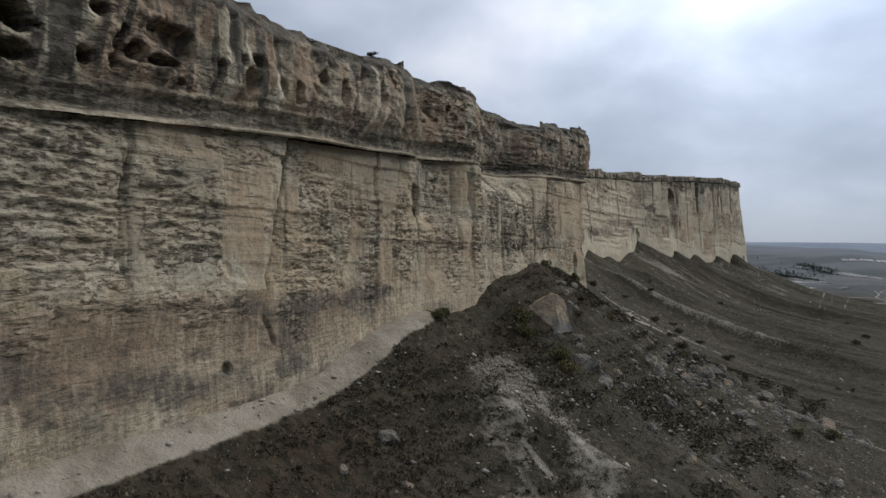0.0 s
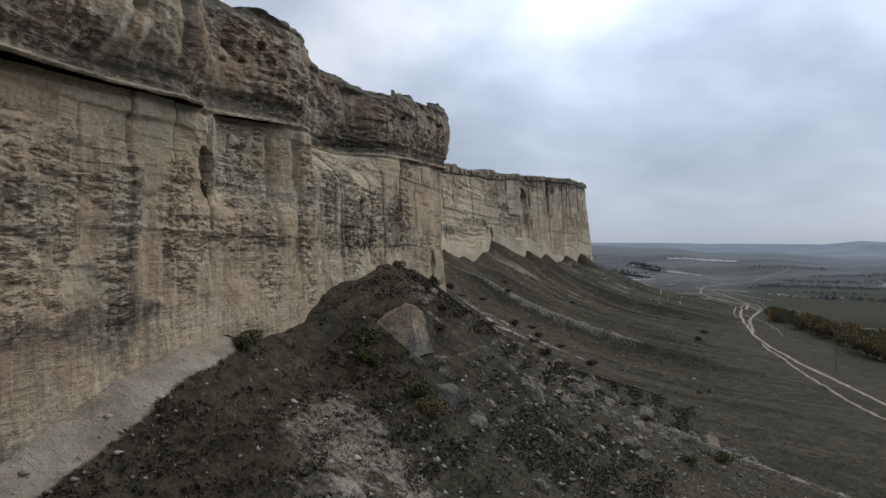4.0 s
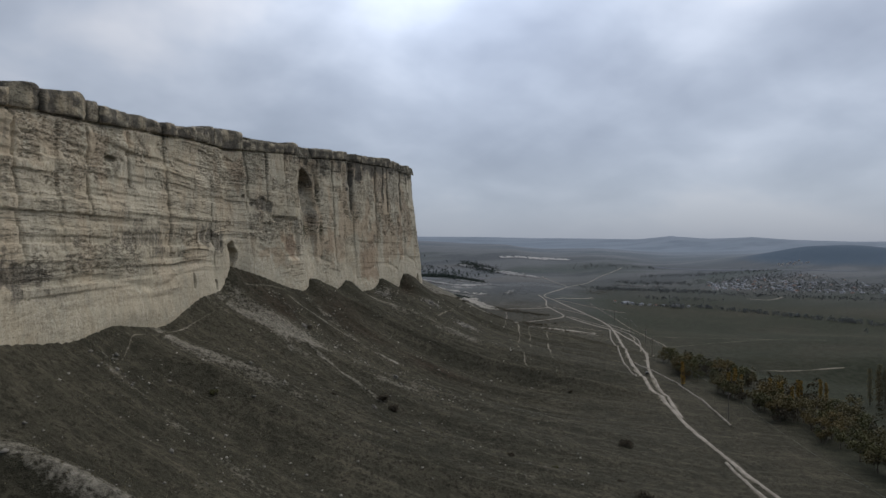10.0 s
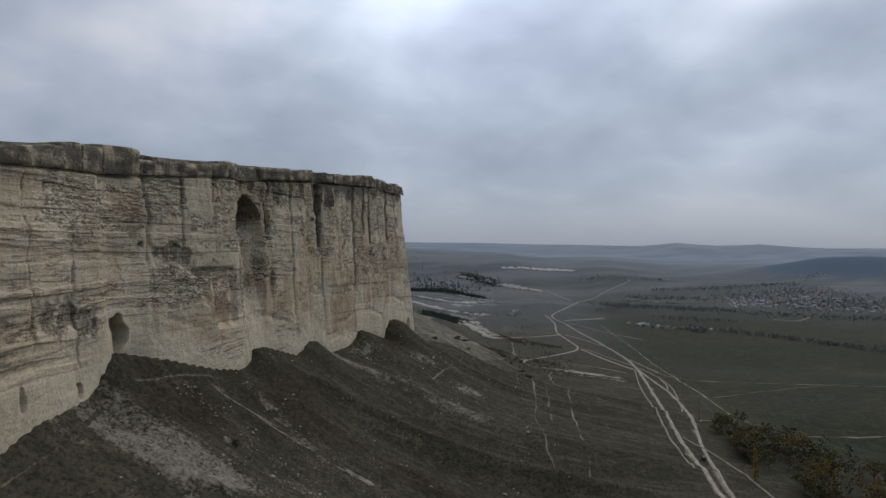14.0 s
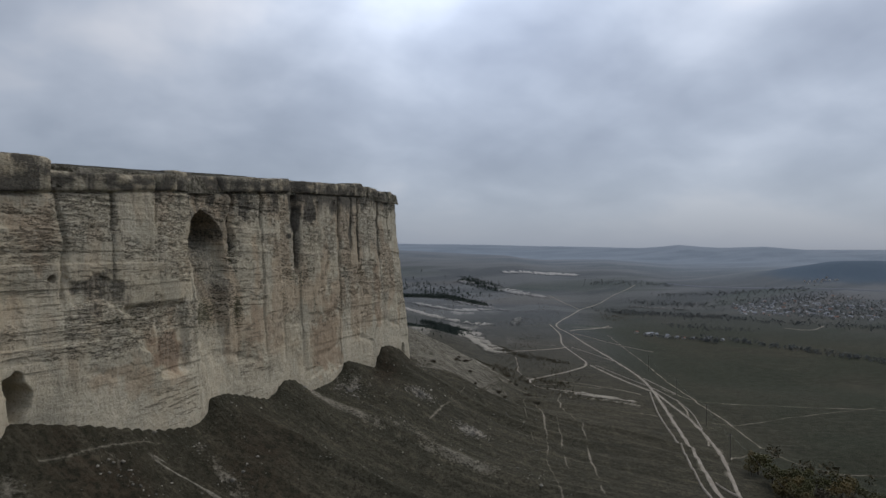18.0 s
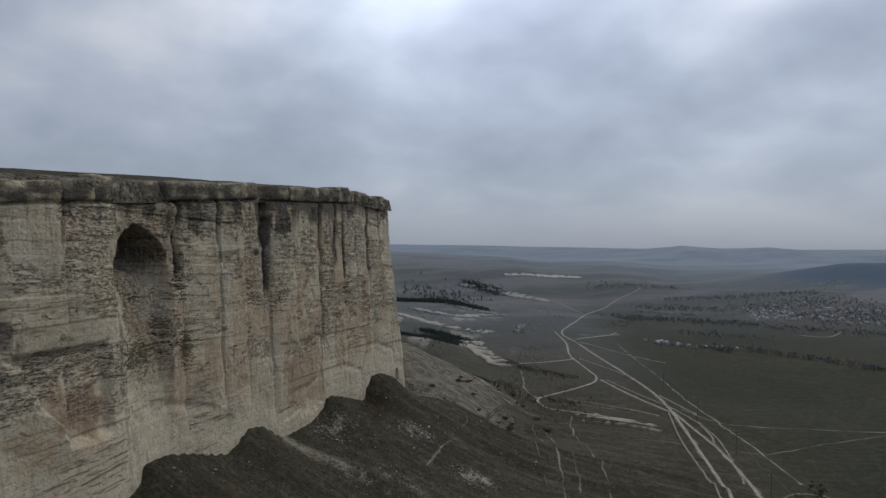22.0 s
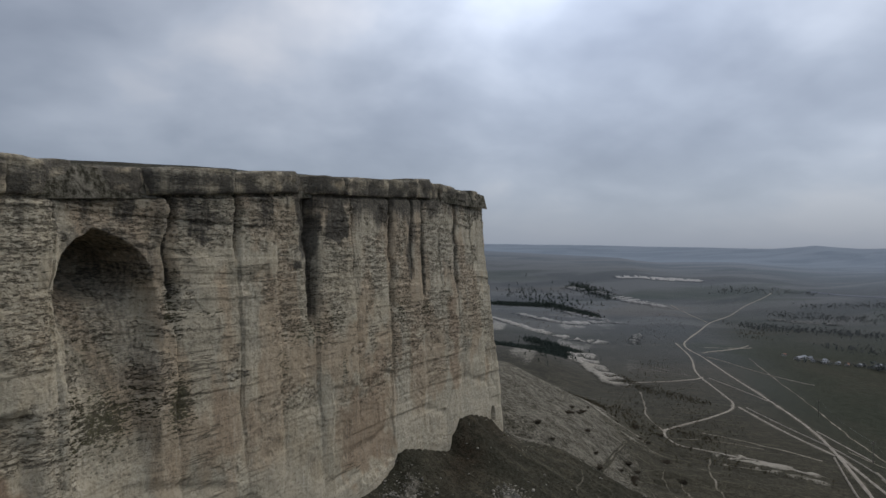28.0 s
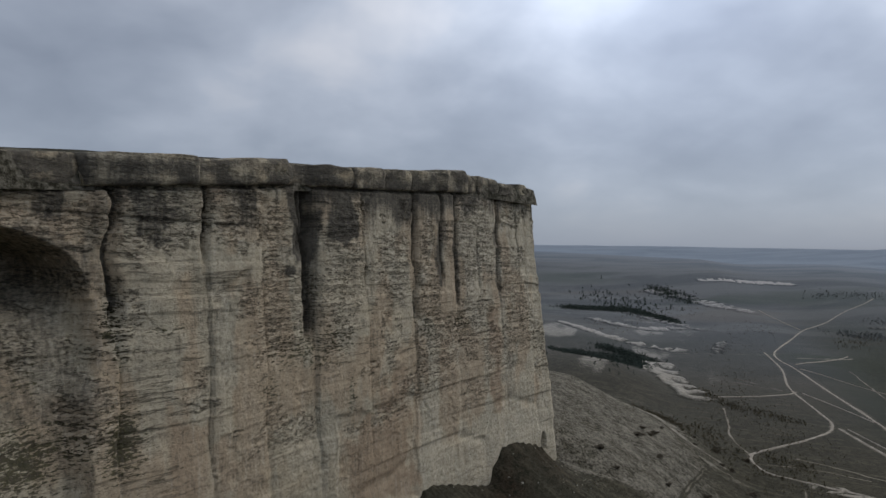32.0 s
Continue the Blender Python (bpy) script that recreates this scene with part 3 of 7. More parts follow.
# bare chalk runs down the slope: points, half width, strength
SCARS = [([(103, -32.5), (104.3, -30.4), (106, -26), (107.2, -23.9), (108, -20)], 0.6, 0.9), ([(118, -31), (118, -26), (117.6, -19)], 1.2, 0.5), ([(44.6, -18.6), (43.8, -17.6), (40.7, -13.6), (37.1, -10.8), (33, -6)], 1.6, 0.44), ([(41.6, -18.8), (36.6, -15.8), (33.2, -13.3), (28, -9)], 1.9, 0.38),
         ([(88.3, -14.6), (84, -9), (81.5, -5), (80.9, -1.7), (80, 6.4), (78, 12)], 1.6, 0.7), ([(94, -33), (96, -27), (97, -20), (95, -12)], 0.8, 0.5),
         ([(248.9, -42.8), (242.3, -30.9), (237.8, -18.7), (234.6, -8.2)], 0.9, 0.3), ([(236.5, -44.8), (236, -37.6), (233, -28)], 0.8, 0.3),
         ([(146, -45), (146.4, -34.3), (145, -25), (142, -14)], 0.9, 0.25), ([(183, -48.5), (173, -26), (151, -17.7)], 1.0, 0.3), ([(225, -49), (232, -30), (226, -12)], 1.2, 0.25),
         ([(294, -12), (296, -9)], 0.6, 0.9), ([(300, -21), (301, -19)], 0.5, 0.9), ([(288, -32.5), (291, -31)], 0.8, 0.6)]
RED = [(62, -22, 16, 4.5), (80, -18, 12, 6), (45, -21.5, 12, 3.5), (24, -20, 12, 4), (249, -33, 2.5, 8), (248, -17, 2.5, 8), (252, -36, 9, 5), (233, -46, 5, 5), (303, -27, 9, 2.5), (314, -24, 4, 3), (104, -30, 3, 3), (232, -44, 7, 4)]


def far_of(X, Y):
    """Farmland, upland and woodland over the plan, as weights for the haze-tinted colours."""
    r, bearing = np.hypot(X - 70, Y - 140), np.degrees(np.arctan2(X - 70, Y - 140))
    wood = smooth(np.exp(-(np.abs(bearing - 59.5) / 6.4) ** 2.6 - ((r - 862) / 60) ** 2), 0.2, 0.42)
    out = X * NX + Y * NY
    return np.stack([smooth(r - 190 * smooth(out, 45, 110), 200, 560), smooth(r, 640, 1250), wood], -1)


SHEET = []


def on_sheet(S, D):
    """Height of the ground sheet as it is built."""
    s, d, z = SHEET
    S, D = np.asarray(S, float), np.asarray(D, float)
    i, j = np.clip(np.searchsorted(s, S) - 1, 0, len(s) - 2), np.clip(np.searchsorted(d, D) - 1, 0, len(d) - 2)
    u, v = np.clip((S - s[i]) / (s[i + 1] - s[i]), 0, 1), np.clip((D - d[j]) / (d[j + 1] - d[j]), 0, 1)
    return (z[i, j] * (1 - u) + z[i + 1, j] * u) * (1 - v) + (z[i, j + 1] * (1 - u) + z[i + 1, j + 1] * u) * v


def build_ground():
    s = spread(-16, 336, 0.62, 1.045, -1200, 4300)
    d = spread(-53, 22, 0.5, 1.045, -900, 3600)
    S, Dd = np.meshgrid(s, d, indexing="ij")
    z = height(S, Dd)
    SHEET.extend([s, d, z])
    X, Y = world_of(S, Dd)
    rag = 0.35 * fbm(S / 1.3, Dd / 2.6, 0, 4, 4) + 0.3 * fbm(S / 4, Dd / 6, 0, 2, 3)
    dust, chalk, red = (np.zeros_like(S) for _ in range(3))
    for pts, w, k in PATHS[:1]:
        dust = np.maximum(dust, k * (1 - smooth(near_line(S, Dd, pts) + 0.4 * w * rag, w, w * 1.4 + 0.35)))
    for pts, w, k in SCARS:
        chalk = np.maximum(chalk, k * (1 - smooth(near_line(S, Dd, pts) + 3.2 * w * rag, 0.1 * w, 1.9 * w)))
    # thin soil on the crests of the ribs and on the spur below the far corner
    rib = 1 - 2 * np.abs(vnoise((S + 3 * vnoise(S / 30, Dd / 25, 0, 8)) / 15, Dd / 160, 0, 11))
    slope = (Dd > wall_d(np.clip(S, -110, 322))) * (1 - smooth(Dd, -12, 8)) * smooth(S, 90, 120)
    chalk = np.maximum(chalk, 0.46 * smooth(rib, 0.3, 0.95) * slope * smooth(fbm(S / 5, Dd / 22, 0, 3, 6), -0.4, 0.3))
    spur = smooth(S, 318, 330) * (1 - smooth(S, 380, 440)) * (1 - smooth(Dd, -8, 14))
    chalk = np.maximum(chalk, 0.38 * spur)
    far = smooth(S, 430, 470) * (1 - smooth(S, 640, 700)) * (1 - smooth(Dd, -10, 40))
    chalk = np.maximum(chalk, 0.5 * far * smooth(fbm(S / 45, Dd / 14, 0, 3, 7), 0.05, 0.5))
    for a, b, ra, rb in RED:
        red = np.maximum(red, np.exp(-((S - a) / ra) ** 2 - ((Dd - b) / rb) ** 2) * (0.6 + 0.8 * rag))
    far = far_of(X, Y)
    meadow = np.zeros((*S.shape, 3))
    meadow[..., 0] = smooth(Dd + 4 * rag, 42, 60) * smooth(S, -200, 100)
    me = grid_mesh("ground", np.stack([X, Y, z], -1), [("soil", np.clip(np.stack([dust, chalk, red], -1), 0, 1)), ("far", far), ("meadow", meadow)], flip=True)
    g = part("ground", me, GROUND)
    tagged(g, "dry brown steppe slope and valley floor with pale chalk soil", "ground", kind="structure")


build_ground()


def build_far_hills():
    """Long low ridges that close the valley."""
    a, r = np.radians(np.arange(-60, 130, 0.2)), np.r_[np.arange(1080, 1500, 22), 1500, 1540, 1600, 1800, 2400]
    A, R = np.meshgrid(a, r, indexing="ij")
    X, Y = 70 + R * np.sin(A), 140 + R * np.cos(A)
    S, Dd = X * UX + Y * UY, X * NX + Y * NY
    B = np.degrees(A)
    top = lerp(B, FAR_RIDGE) + 2 - 0.8 * fbm(B / 2.0, R / 90, 0, 3, 19)
    z = plain(S, Dd) - 1.5
    z = z + (top - z) * smooth(R, 1130, 1500) ** 1.2 * (1 - 0.4 * smooth(R, 1500, 2400)) + 1.2 * fbm(B / 1.6, R / 60, 0, 3, 20) * smooth(R, 1150, 1300) * (1 - smooth(R, 1400, 1500))
    # the ridges take the blue-grey haze tint almost in full
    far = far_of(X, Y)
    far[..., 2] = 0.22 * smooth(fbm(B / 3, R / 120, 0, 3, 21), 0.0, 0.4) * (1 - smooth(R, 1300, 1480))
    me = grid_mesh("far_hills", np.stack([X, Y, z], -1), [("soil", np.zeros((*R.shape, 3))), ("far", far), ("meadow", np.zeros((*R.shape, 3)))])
    tagged(part("far_hills", me, GROUND), "long low hills beyond the valley, tinted blue-grey with haze", "hills", kind="structure")


build_far_hills()


def chaikin(pts, rounds=2):
    p = np.array(pts, float)
    for _ in range(rounds):
        q = np.empty((2 * len(p) - 2, 2))
        q[0::2], q[1::2] = p[:-1] * 0.75 + p[1:] * 0.25, p[:-1] * 0.25 + p[1:] * 0.75
        p = np.vstack([p[:1], q, p[-1:]])
    return p


def ribbon(name, pts, width, mat, lift=0.12, seed=0, rough=0.25, label="", category="road"):
    """A strip that lies on the ground along a line of the plan, with ragged edges."""
    p = chaikin(pts)
    a = np.r_[0, np.cumsum(np.hypot(*np.diff(p, axis=0).T))]
    t = np.linspace(0, a[-1], max(4, int(a[-1] / max(1.0, width * 0.6))))
    s, d = np.interp(t, a, p[:, 0]), np.interp(t, a, p[:, 1])
    gs, gd = np.gradient(s), np.gradient(d)
    ln = np.hypot(gs, gd)
    ns, nd = -gd / ln, gs / ln
    across = np.linspace(-0.5, 0.5, 5 if width < 4 else 15)[None, :]
    w = width * (1 + rough * vnoise(t / (3 * width), 0.3, 0, seed)[:, None] + rough * 0.6 * vnoise((t / width)[:, None] + 0 * across, across * 3, 0, seed + 3))
    S, Dd = s[:, None] + ns[:, None] * across * w, d[:, None] + nd[:, None] * across * w
    z = on_sheet(S, Dd) + lift * (1 - 0.9 * (np.abs(across) * 2) ** 4)
    X, Y = world_of(S, Dd)
    ob = part(name, grid_mesh(name, np.stack([X, Y, z], -1)), mat)
    return tagged(ob, label or "pale dusty chalk farm track", category, kind="structure")


ROADS = [([(852, 166), (829, 153), (792, 125), (729, 97), (700, 82.6), (650, 68), (609, 54.9), (581, 46), (560, 45), (542, 48.3), (499, 49.7), (451, 53), (420, 54.5), (395, 52), (356, 45.6), (322, 38.9), (300, 35.0), (277, 32.6), (256, 31.5), (236, 30.6), (217, 31.1), (200, 31.9), (185, 32.2), (172, 33.8), (163, 35.0), (150, 36.5), (120, 40), (60, 46)], 1.5),
         ([(395, 52), (367, 51.2), (354, 50.7), (337, 48.3), (319, 44.8), (296, 38.5), (278, 35.2), (248, 31.6)], 1.3),
         ([(222, 29.9), (211, 29.3), (194, 29.6), (179, 29.2), (168, 29.4), (156, 29.8), (120, 33)], 1.0),
         ([(581, 42.4), (545, 42.5), (527, 41.4), (494, 36.4), (461, 38.8), (440, 39.8), (422, 27.7), (405, 13.0), (396, 10.6), (390, 12), (386, 14.7), (383, 21.6), (381, 32), (375, 39.4)], 1.3),
         ([(440, 39.8), (412, 45.5), (394, 51)], 1.5), ([(610, 85.5), (575, 66), (551, 50)], 1.4), ([(466, 9.4), (472, 22), (481, 34.3), (487, 38)], 1.3),
                  ([(418, 55), (404, 57.5), (394, 59.5)], 0.9), ([(700, 82), (742, 76), (784, 70)], 1.2), ([(620, 230), (600, 212), (612, 200)], 1.4), ([(440, 42), (415, 48.5), (398, 54), (372, 56), (345, 50)], 0.7), ([(486, 40), (470, 46), (452, 52)], 0.9), ([(540, 50), (515, 66), (505, 84)], 0.9), ([(300, 36), (290, 40), (270, 42), (245, 40)], 0.7), ([(392, 50), (360, 43), (330, 38), (300, 32.5), (278, 30.8)], 0.8)]
for i, (pts, w) in enumerate(ROADS):
    ribbon("road", pts, w * 0.58, TRACK, 0.14 + 0.012 * i, 50 + i)


def trail(pts, width, strength, seed):
    """A faint trodden line: worn soil that fades into the grass on both sides."""
    p = chaikin(pts)
    a = np.r_[0, np.cumsum(np.hypot(*np.diff(p, axis=0).T))]
    t = np.linspace(0, a[-1], max(8, int(a[-1] / 0.35)))
    s = np.interp(t, a, p[:, 0])
    d = np.interp(t, a, p[:, 1])
    gs, gd = np.gradient(s), np.gradient(d)
    ln = np.hypot(gs, gd)
    wob = 0.35 * vnoise(t / 3.0, 0.4, 0, seed) + 0.5 * vnoise(t / 7.0, 0.8, 0, seed + 5)
    k = np.linspace(-1, 1, 9)[None, :]
    off = k * width * 1.6 + wob[:, None]
    S, Dd = s[:, None] - (gd / ln)[:, None] * off, d[:, None] + (gs / ln)[:, None] * off
    z = on_sheet(S, Dd) + 0.05 * (1 - np.abs(k)) - 0.02
    X, Y = world_of(S, Dd)
    soil, zero = np.zeros((*S.shape, 3)), np.zeros((*S.shape, 3))
    soil[..., 0] = np.clip((1 - np.abs(k)) * strength * (0.95 + 0.3 * vnoise(t / 5, 0.2, 0, seed + 1)[:, None]), 0, 1)
    me = grid_mesh("footpath", np.stack([X, Y, z], -1), [("soil", soil), ("far", far_of(X, Y)), ("meadow", zero)], flip=True)
    tagged(part("footpath", me, GROUND), "narrow trodden footpath in dry grass", "footpath", kind="structure")


for i, (pts, w, k) in enumerate(PATHS[1:]):
    trail(pts, 0.26 + 0.2 * (pts[0][0] > 260), 0.28 + 0.24 * k + 0.08 * (pts[0][0] > 260), 80 + i)


# fuzzy shoulders of the main tracks, and faint tracks over the steppe
for i, (pts, w) in enumerate(ROADS[:5]):
    trail([q for q in pts if q[0] < 640], 1.0 * w, 0.5, 100 + i)
TRACKS = [([(337, 60.9), (323, 64), (325, 86), (330, 110)], 0.5, 0.6), ([(318, 46), (328, 55), (329, 62.7)], 0.4, 0.6), ([(352, 50), (366, 80), (385, 125)], 0.4, 0.5), ([(546.9, -14.1), (561, 11), (571, 40), (588, 55)], 1.0, 0.62), ([(496, -10), (508, 15.7), (498, 26), (488, 34)], 0.8, 0.5), ([(571, 54.5), (588, 70), (604, 86)], 1.0, 0.75), ([(559, 73), (486, 68.4), (443, 65.7), (411, 63.4), (370, 62.9), (335, 60.6)], 0.55, 0.62),
          ([(400, 55.8), (386, 62.7), (383, 86), (380.6, 103), (377, 130)], 0.5, 0.6), ([(404, 22), (394.6, 37.8), (387.6, 45.6)], 0.55, 0.7), ([(367.6, 6), (360.7, 23), (357, 42)], 0.45, 0.5), ([(384, 56), (354, 51), (328, 45.5)], 0.5, 0.7), ([(451.5, 10.5), (430, 10), (414, 8.5), (400, 11.6)], 0.5, 0.62),
          ([(523, 3.5), (505, 14), (495, 20), (487, 34)], 0.7, 0.5), ([(444, -13.6), (442, 6), (430, 23), (424, 33)], 0.6, 0.45), ([(394, 13), (396, 24), (392, 34)], 0.5, 0.55)]
for i, (pts, w, k) in enumerate(TRACKS):
    trail(pts, w, k, 120 + i)


def bank(line, wide, seed, strength=1.0, gully=1.0):
    """A bare chalk bank cut by gullies: a fine sheet over the ground that fades into it at the edges."""
    p = chaikin(line)
    a = np.r_[0, np.cumsum(np.hypot(*np.diff(p, axis=0).T))]
    t = np.linspace(0, a[-1], max(12, int(a[-1] / 0.6)))
    s, d = np.interp(t, a, p[:, 0]), np.interp(t, a, p[:, 1])
    gs, gd = np.gradient(s), np.gradient(d)
    ln = np.hypot(gs, gd)
    k = np.linspace(-1, 1, max(14, int(wide / 0.45)))[None, :]
    S, Dd = s[:, None] - (gd / ln)[:, None] * k * wide / 2, d[:, None] + (gs / ln)[:, None] * k * wide / 2
    T = t[:, None] + 0 * k
    cut = 1 - 2 * np.abs(vnoise(T / 2.6 + 0.5 * k + 0.5 * vnoise(k * 2.2, T / 5, 0, seed + 4), k * 0.8 + 0.3, 0, seed))
    ends = smooth(T, 0, 0.15 * a[-1]) * (1 - smooth(T, 0.85 * a[-1], a[-1]))
    mask = (1 - smooth(np.abs(k) + 0.35 * fbm(T / 5, k * 2, 0, 3, seed + 1), 0.45, 0.85)) * ends
    z = on_sheet(S, Dd) + (0.06 + 0.25 * smooth(S, 340, 480) + 0.5 * smooth(S, 650, 850)) * smooth(mask, 0.0, 0.4) - 0.1 + gully * (0.4 + 0.8 * smooth(S, 420, 450)) * (cut - 0.1) * mask
    X, Y = world_of(S, Dd)
    soil, zero = np.zeros((*S.shape, 3)), np.zeros((*S.shape, 3))
    soil[..., 1] = np.clip(strength * mask * (0.62 + 0.65 * cut + 0.35 * fbm(T / 1.4, k * wide / 3, 0, 3, seed + 2)), 0, 1)
    far = far_of(X, Y)
    me = grid_mesh("chalk_bank", np.stack([X, Y, z], -1), [("soil", soil), ("far", far), ("meadow", zero)], flip=True)
    tagged(part("chalk_bank", me, GROUND), "broken bare white chalk bank cut by gullies", "chalk bank", kind="structure")


BANKS = [([(534, -10), (520, -8), (500, -7), (478, -2), (462, 3), (450, 8)], 11, 1.0), ([(600, -62), (575, -34), (566, -14), (564, -2), (561, 12)], 9, 0.95), ([(650, -50), (632, -26), (628, -14), (640, 0), (652, 14)], 9, 0.8),
         ([(690, -18), (672, -4), (655, 10), (640, 24)], 7, 0.6), ([(800, 20), (775, 45), (750, 66)], 16, 0.75), ([(830, -20), (815, 10), (795, 32)], 10, 0.5), ([(740, 130), (720, 150), (715, 175)], 9, 0.45),
         ([(372, 42), (378, 34), (381, 26), (383, 18)], 5, 0.9), ([(430, -24), (405, -12), (380, 0), (366, 8)], 7, 0.65), ([(610, 30), (585, 22), (560, 20)], 5, 0.5)]
RUNS = [([(240, -46.6), (241.2, -43), (242.1, -40.8), (242.8, -34.9), (242.4, -28.8), (242.2, -23.8), (241, -17)], 0.9, 0.45), ([(222.6, -38), (222.1, -36), (221.1, -32.1), (218.7, -26.9), (216, -21)], 1.0, 0.35), ([(76.3, -15.5), (79.4, -14), (85, -13.2), (90.1, -12.6), (95, -10)], 1.6, 0.5), ([(374, 18), (374.4, 26), (373, 34), (368, 43)], 3.0, 0.42), ([(124.6, -41.4), (125.6, -39.6), (126.4, -37.8), (127.0, -35.8), (127.6, -33.6)], 1.3, 1.1), ([(126.3, -33.6), (127.4, -32), (128.1, -30.4), (128.3, -27.6), (128.2, -25.6)], 1.0, 1.1), ([(117.6, -31.6), (118.0, -29.4), (117.7, -26.6), (118.0, -23.4), (117.6, -19)], 2.8, 0.85),
        ([(127.8, -24), (126.8, -20.6), (125.6, -17), (123.5, -12)], 1.6, 0.7), ([(64, -15), (69, -11), (74, -6), (78, -2), (81, 3)], 2.4, 0.42), ([(41.4, -16.2), (39.6, -13.8), (38.4, -11.2), (38.2, -8.6)], 1.3, 0.55), ([(38.4, -17.2), (36.4, -14.6), (35.4, -11.8)], 1.1, 0.5)]
for i, (line, wide, k) in enumerate(RUNS):
    bank(line, wide * 1.7, 430 + i, k, 0.35)
for i, (line, wide, k) in enumerate(BANKS):
    bank(line, wide * 1.7, 400 + i, 0.7 * k)
bank([(878, 28), (886, 55), (892, 76), (899, 100), (902, 122)], 17, 420, 1.3, 0.5)
ribbon("reservoir", [(880, 205), (875, 220), (854, 264), (840, 313), (820, 356), (797, 390)], 5, WATER, 0.6, 67, 0.3, "pale reservoir far off beyond the village", "water")
# ---- cliff ----
def blobs(S, z, items):
    r = np.zeros_like(S)
    for a, b, ra, rb, k in items:
        near = np.abs(S[:, 0] - a) < 3 * ra
        if near.any():
            r[near] = np.maximum(r[near], k * np.exp(-((S[near] - a) / ra) ** 2 - ((z[near] - b) / rb) ** 2))
    return r


def hollows(S, z, items):
    """Rounded cavities with a sharp rim: s, z, half width, half height, depth."""
    r = np.zeros_like(S)
    for a, b, ra, rb, k in items:
        near = np.abs(S[:, 0] - a) < 1.6 * ra
        if near.any():
            q = ((S[near] - a) / ra) ** 2 + ((z[near] - b) / rb) ** 2 + 0.5 * vnoise(S[near] * 1.5 / np.sqrt(ra), z[near] * 1.5 / np.sqrt(rb), 0, 91)
            r[near] = np.minimum(r[near], -1.9 * k * smooth(1.15 - q, 0.0, 0.7))
    return r


def cracks(S, z, items):
    """Upright clefts: s, depth, half width, from z, to z."""
    r = np.zeros_like(S)
    for a, k, w, z0, z1 in items:
        near = np.abs(S[:, 0] - a) < 6 * w + 1
        if near.any():
            line = a + 0.35 * vnoise(z[near] / 2.5, a, 0, 92) + 0.12 * vnoise(z[near] / 0.7, a, 0, 93)
            g = np.exp(-(np.abs(S[near] - line) / w) ** 1.5) * smooth(z[near], z0, z0 + 2) * (1 - smooth(z[near], z1 - 0.5, z1 + 1.0))
            r[near] = np.minimum(r[near], -k * g)
    return r


def beds(S, zz, tall, seed, run=9.0):
    """Stepped courses: each one stands out or back by a little, changing slowly along the wall."""
    k = np.floor(zz / tall + 0.6 * vnoise(zz / (tall * 3), 0.3, 0, seed + 1))
    return vnoise(S / run + k * 7.31, k * 3.17 + 0.5, 0, seed)


def panels(S, z, items, seed, edge=0.3, rag=0.7):
    """Bounded faces with ragged edges: from s, to s, from z, to z, strength."""
    a = S + rag * 0.7 * fbm(S / 1.6, z / 2.6, 0, 3, seed)
    b = z + rag * 1.2 * fbm(S / 1.9, z / 1.7, 0, 3, seed + 1)
    r = np.zeros_like(S)
    for s0, s1, z0, z1, k in items:
        near = (S[:, 0] > s0 - 1.5) & (S[:, 0] < s1 + 1.5)
        if near.any():
            p, q = a[near], b[near]
            m = smooth(p, s0 - edge, s0 + edge) * (1 - smooth(p, s1 - edge, s1 + edge)) * smooth(q, z0 - edge, z0 + edge) * (1 - smooth(q, z1 - edge, z1 + edge))
            r[near] = np.maximum(r[near], k * m)
    return r


def pillars(S, z, joints, seed):
    """Upright buttresses between joints that wander a little: place across one (-1 to 1), its number, distance from the joint."""
    w = S + 0.22 * vnoise(z / 5.0, S / 30, 0, seed) + 0.05 * vnoise(z / 0.9, S / 20, 0, seed + 1)
    q = np.array(joints, float)
    i = np.clip(np.searchsorted(q, w) - 1, 0, len(q) - 2)
    lo, hi = q[i], q[i + 1]
    return np.clip((w - lo) / (hi - lo) * 2 - 1, -1, 1), i.astype(np.int64), np.minimum(np.abs(w - lo), np.abs(hi - w))


def ledges(S, z, seed):
    """Flaked courses: short flat shelves with hollows under them, 0 to 1 deep."""
    zz = z + 0.25 * vnoise(S / 3.5, z / 3, 0, seed) + 0.012 * S
    return smooth(0.65 * vnoise(S / 0.95, zz / 0.24, 0, seed + 1) + 0.55 * vnoise(S / 0.38, zz / 0.16, 0, seed + 2), 0.02, 0.32)


def sheet(name, pts, z_lo, z_hi, step, relief, tone):
    """A rock face over a stretch of the plan's outline: relief(s, z, v) pushes it out along the normal."""
    t, s, d, ns, nd = track(pts, step)
    lo, hi = z_lo(s), z_hi(s)
    nv = int(np.max(hi - lo) / step)
    v = np.linspace(0, 1, nv)[None, :]
    S, D0 = s[:, None] + 0 * v, d[:, None] + 0 * v
    z = lo[:, None] * (1 - v) + hi[:, None] * v
    v = v + 0 * S
    r = relief(S, z, v)
    X, Y = world_of(S + ns[:, None] * r, D0 + nd[:, None] * r)
    paint, wear = tone(S, z, v)
    return grid_mesh(name, np.stack([X, Y, z], -1), [("tone", np.clip(paint, 0, 1)), ("wear", np.clip(wear, 0, 1))], flip=True)


def fade(x, a, b):
    return 1 - smooth(x, a, b)


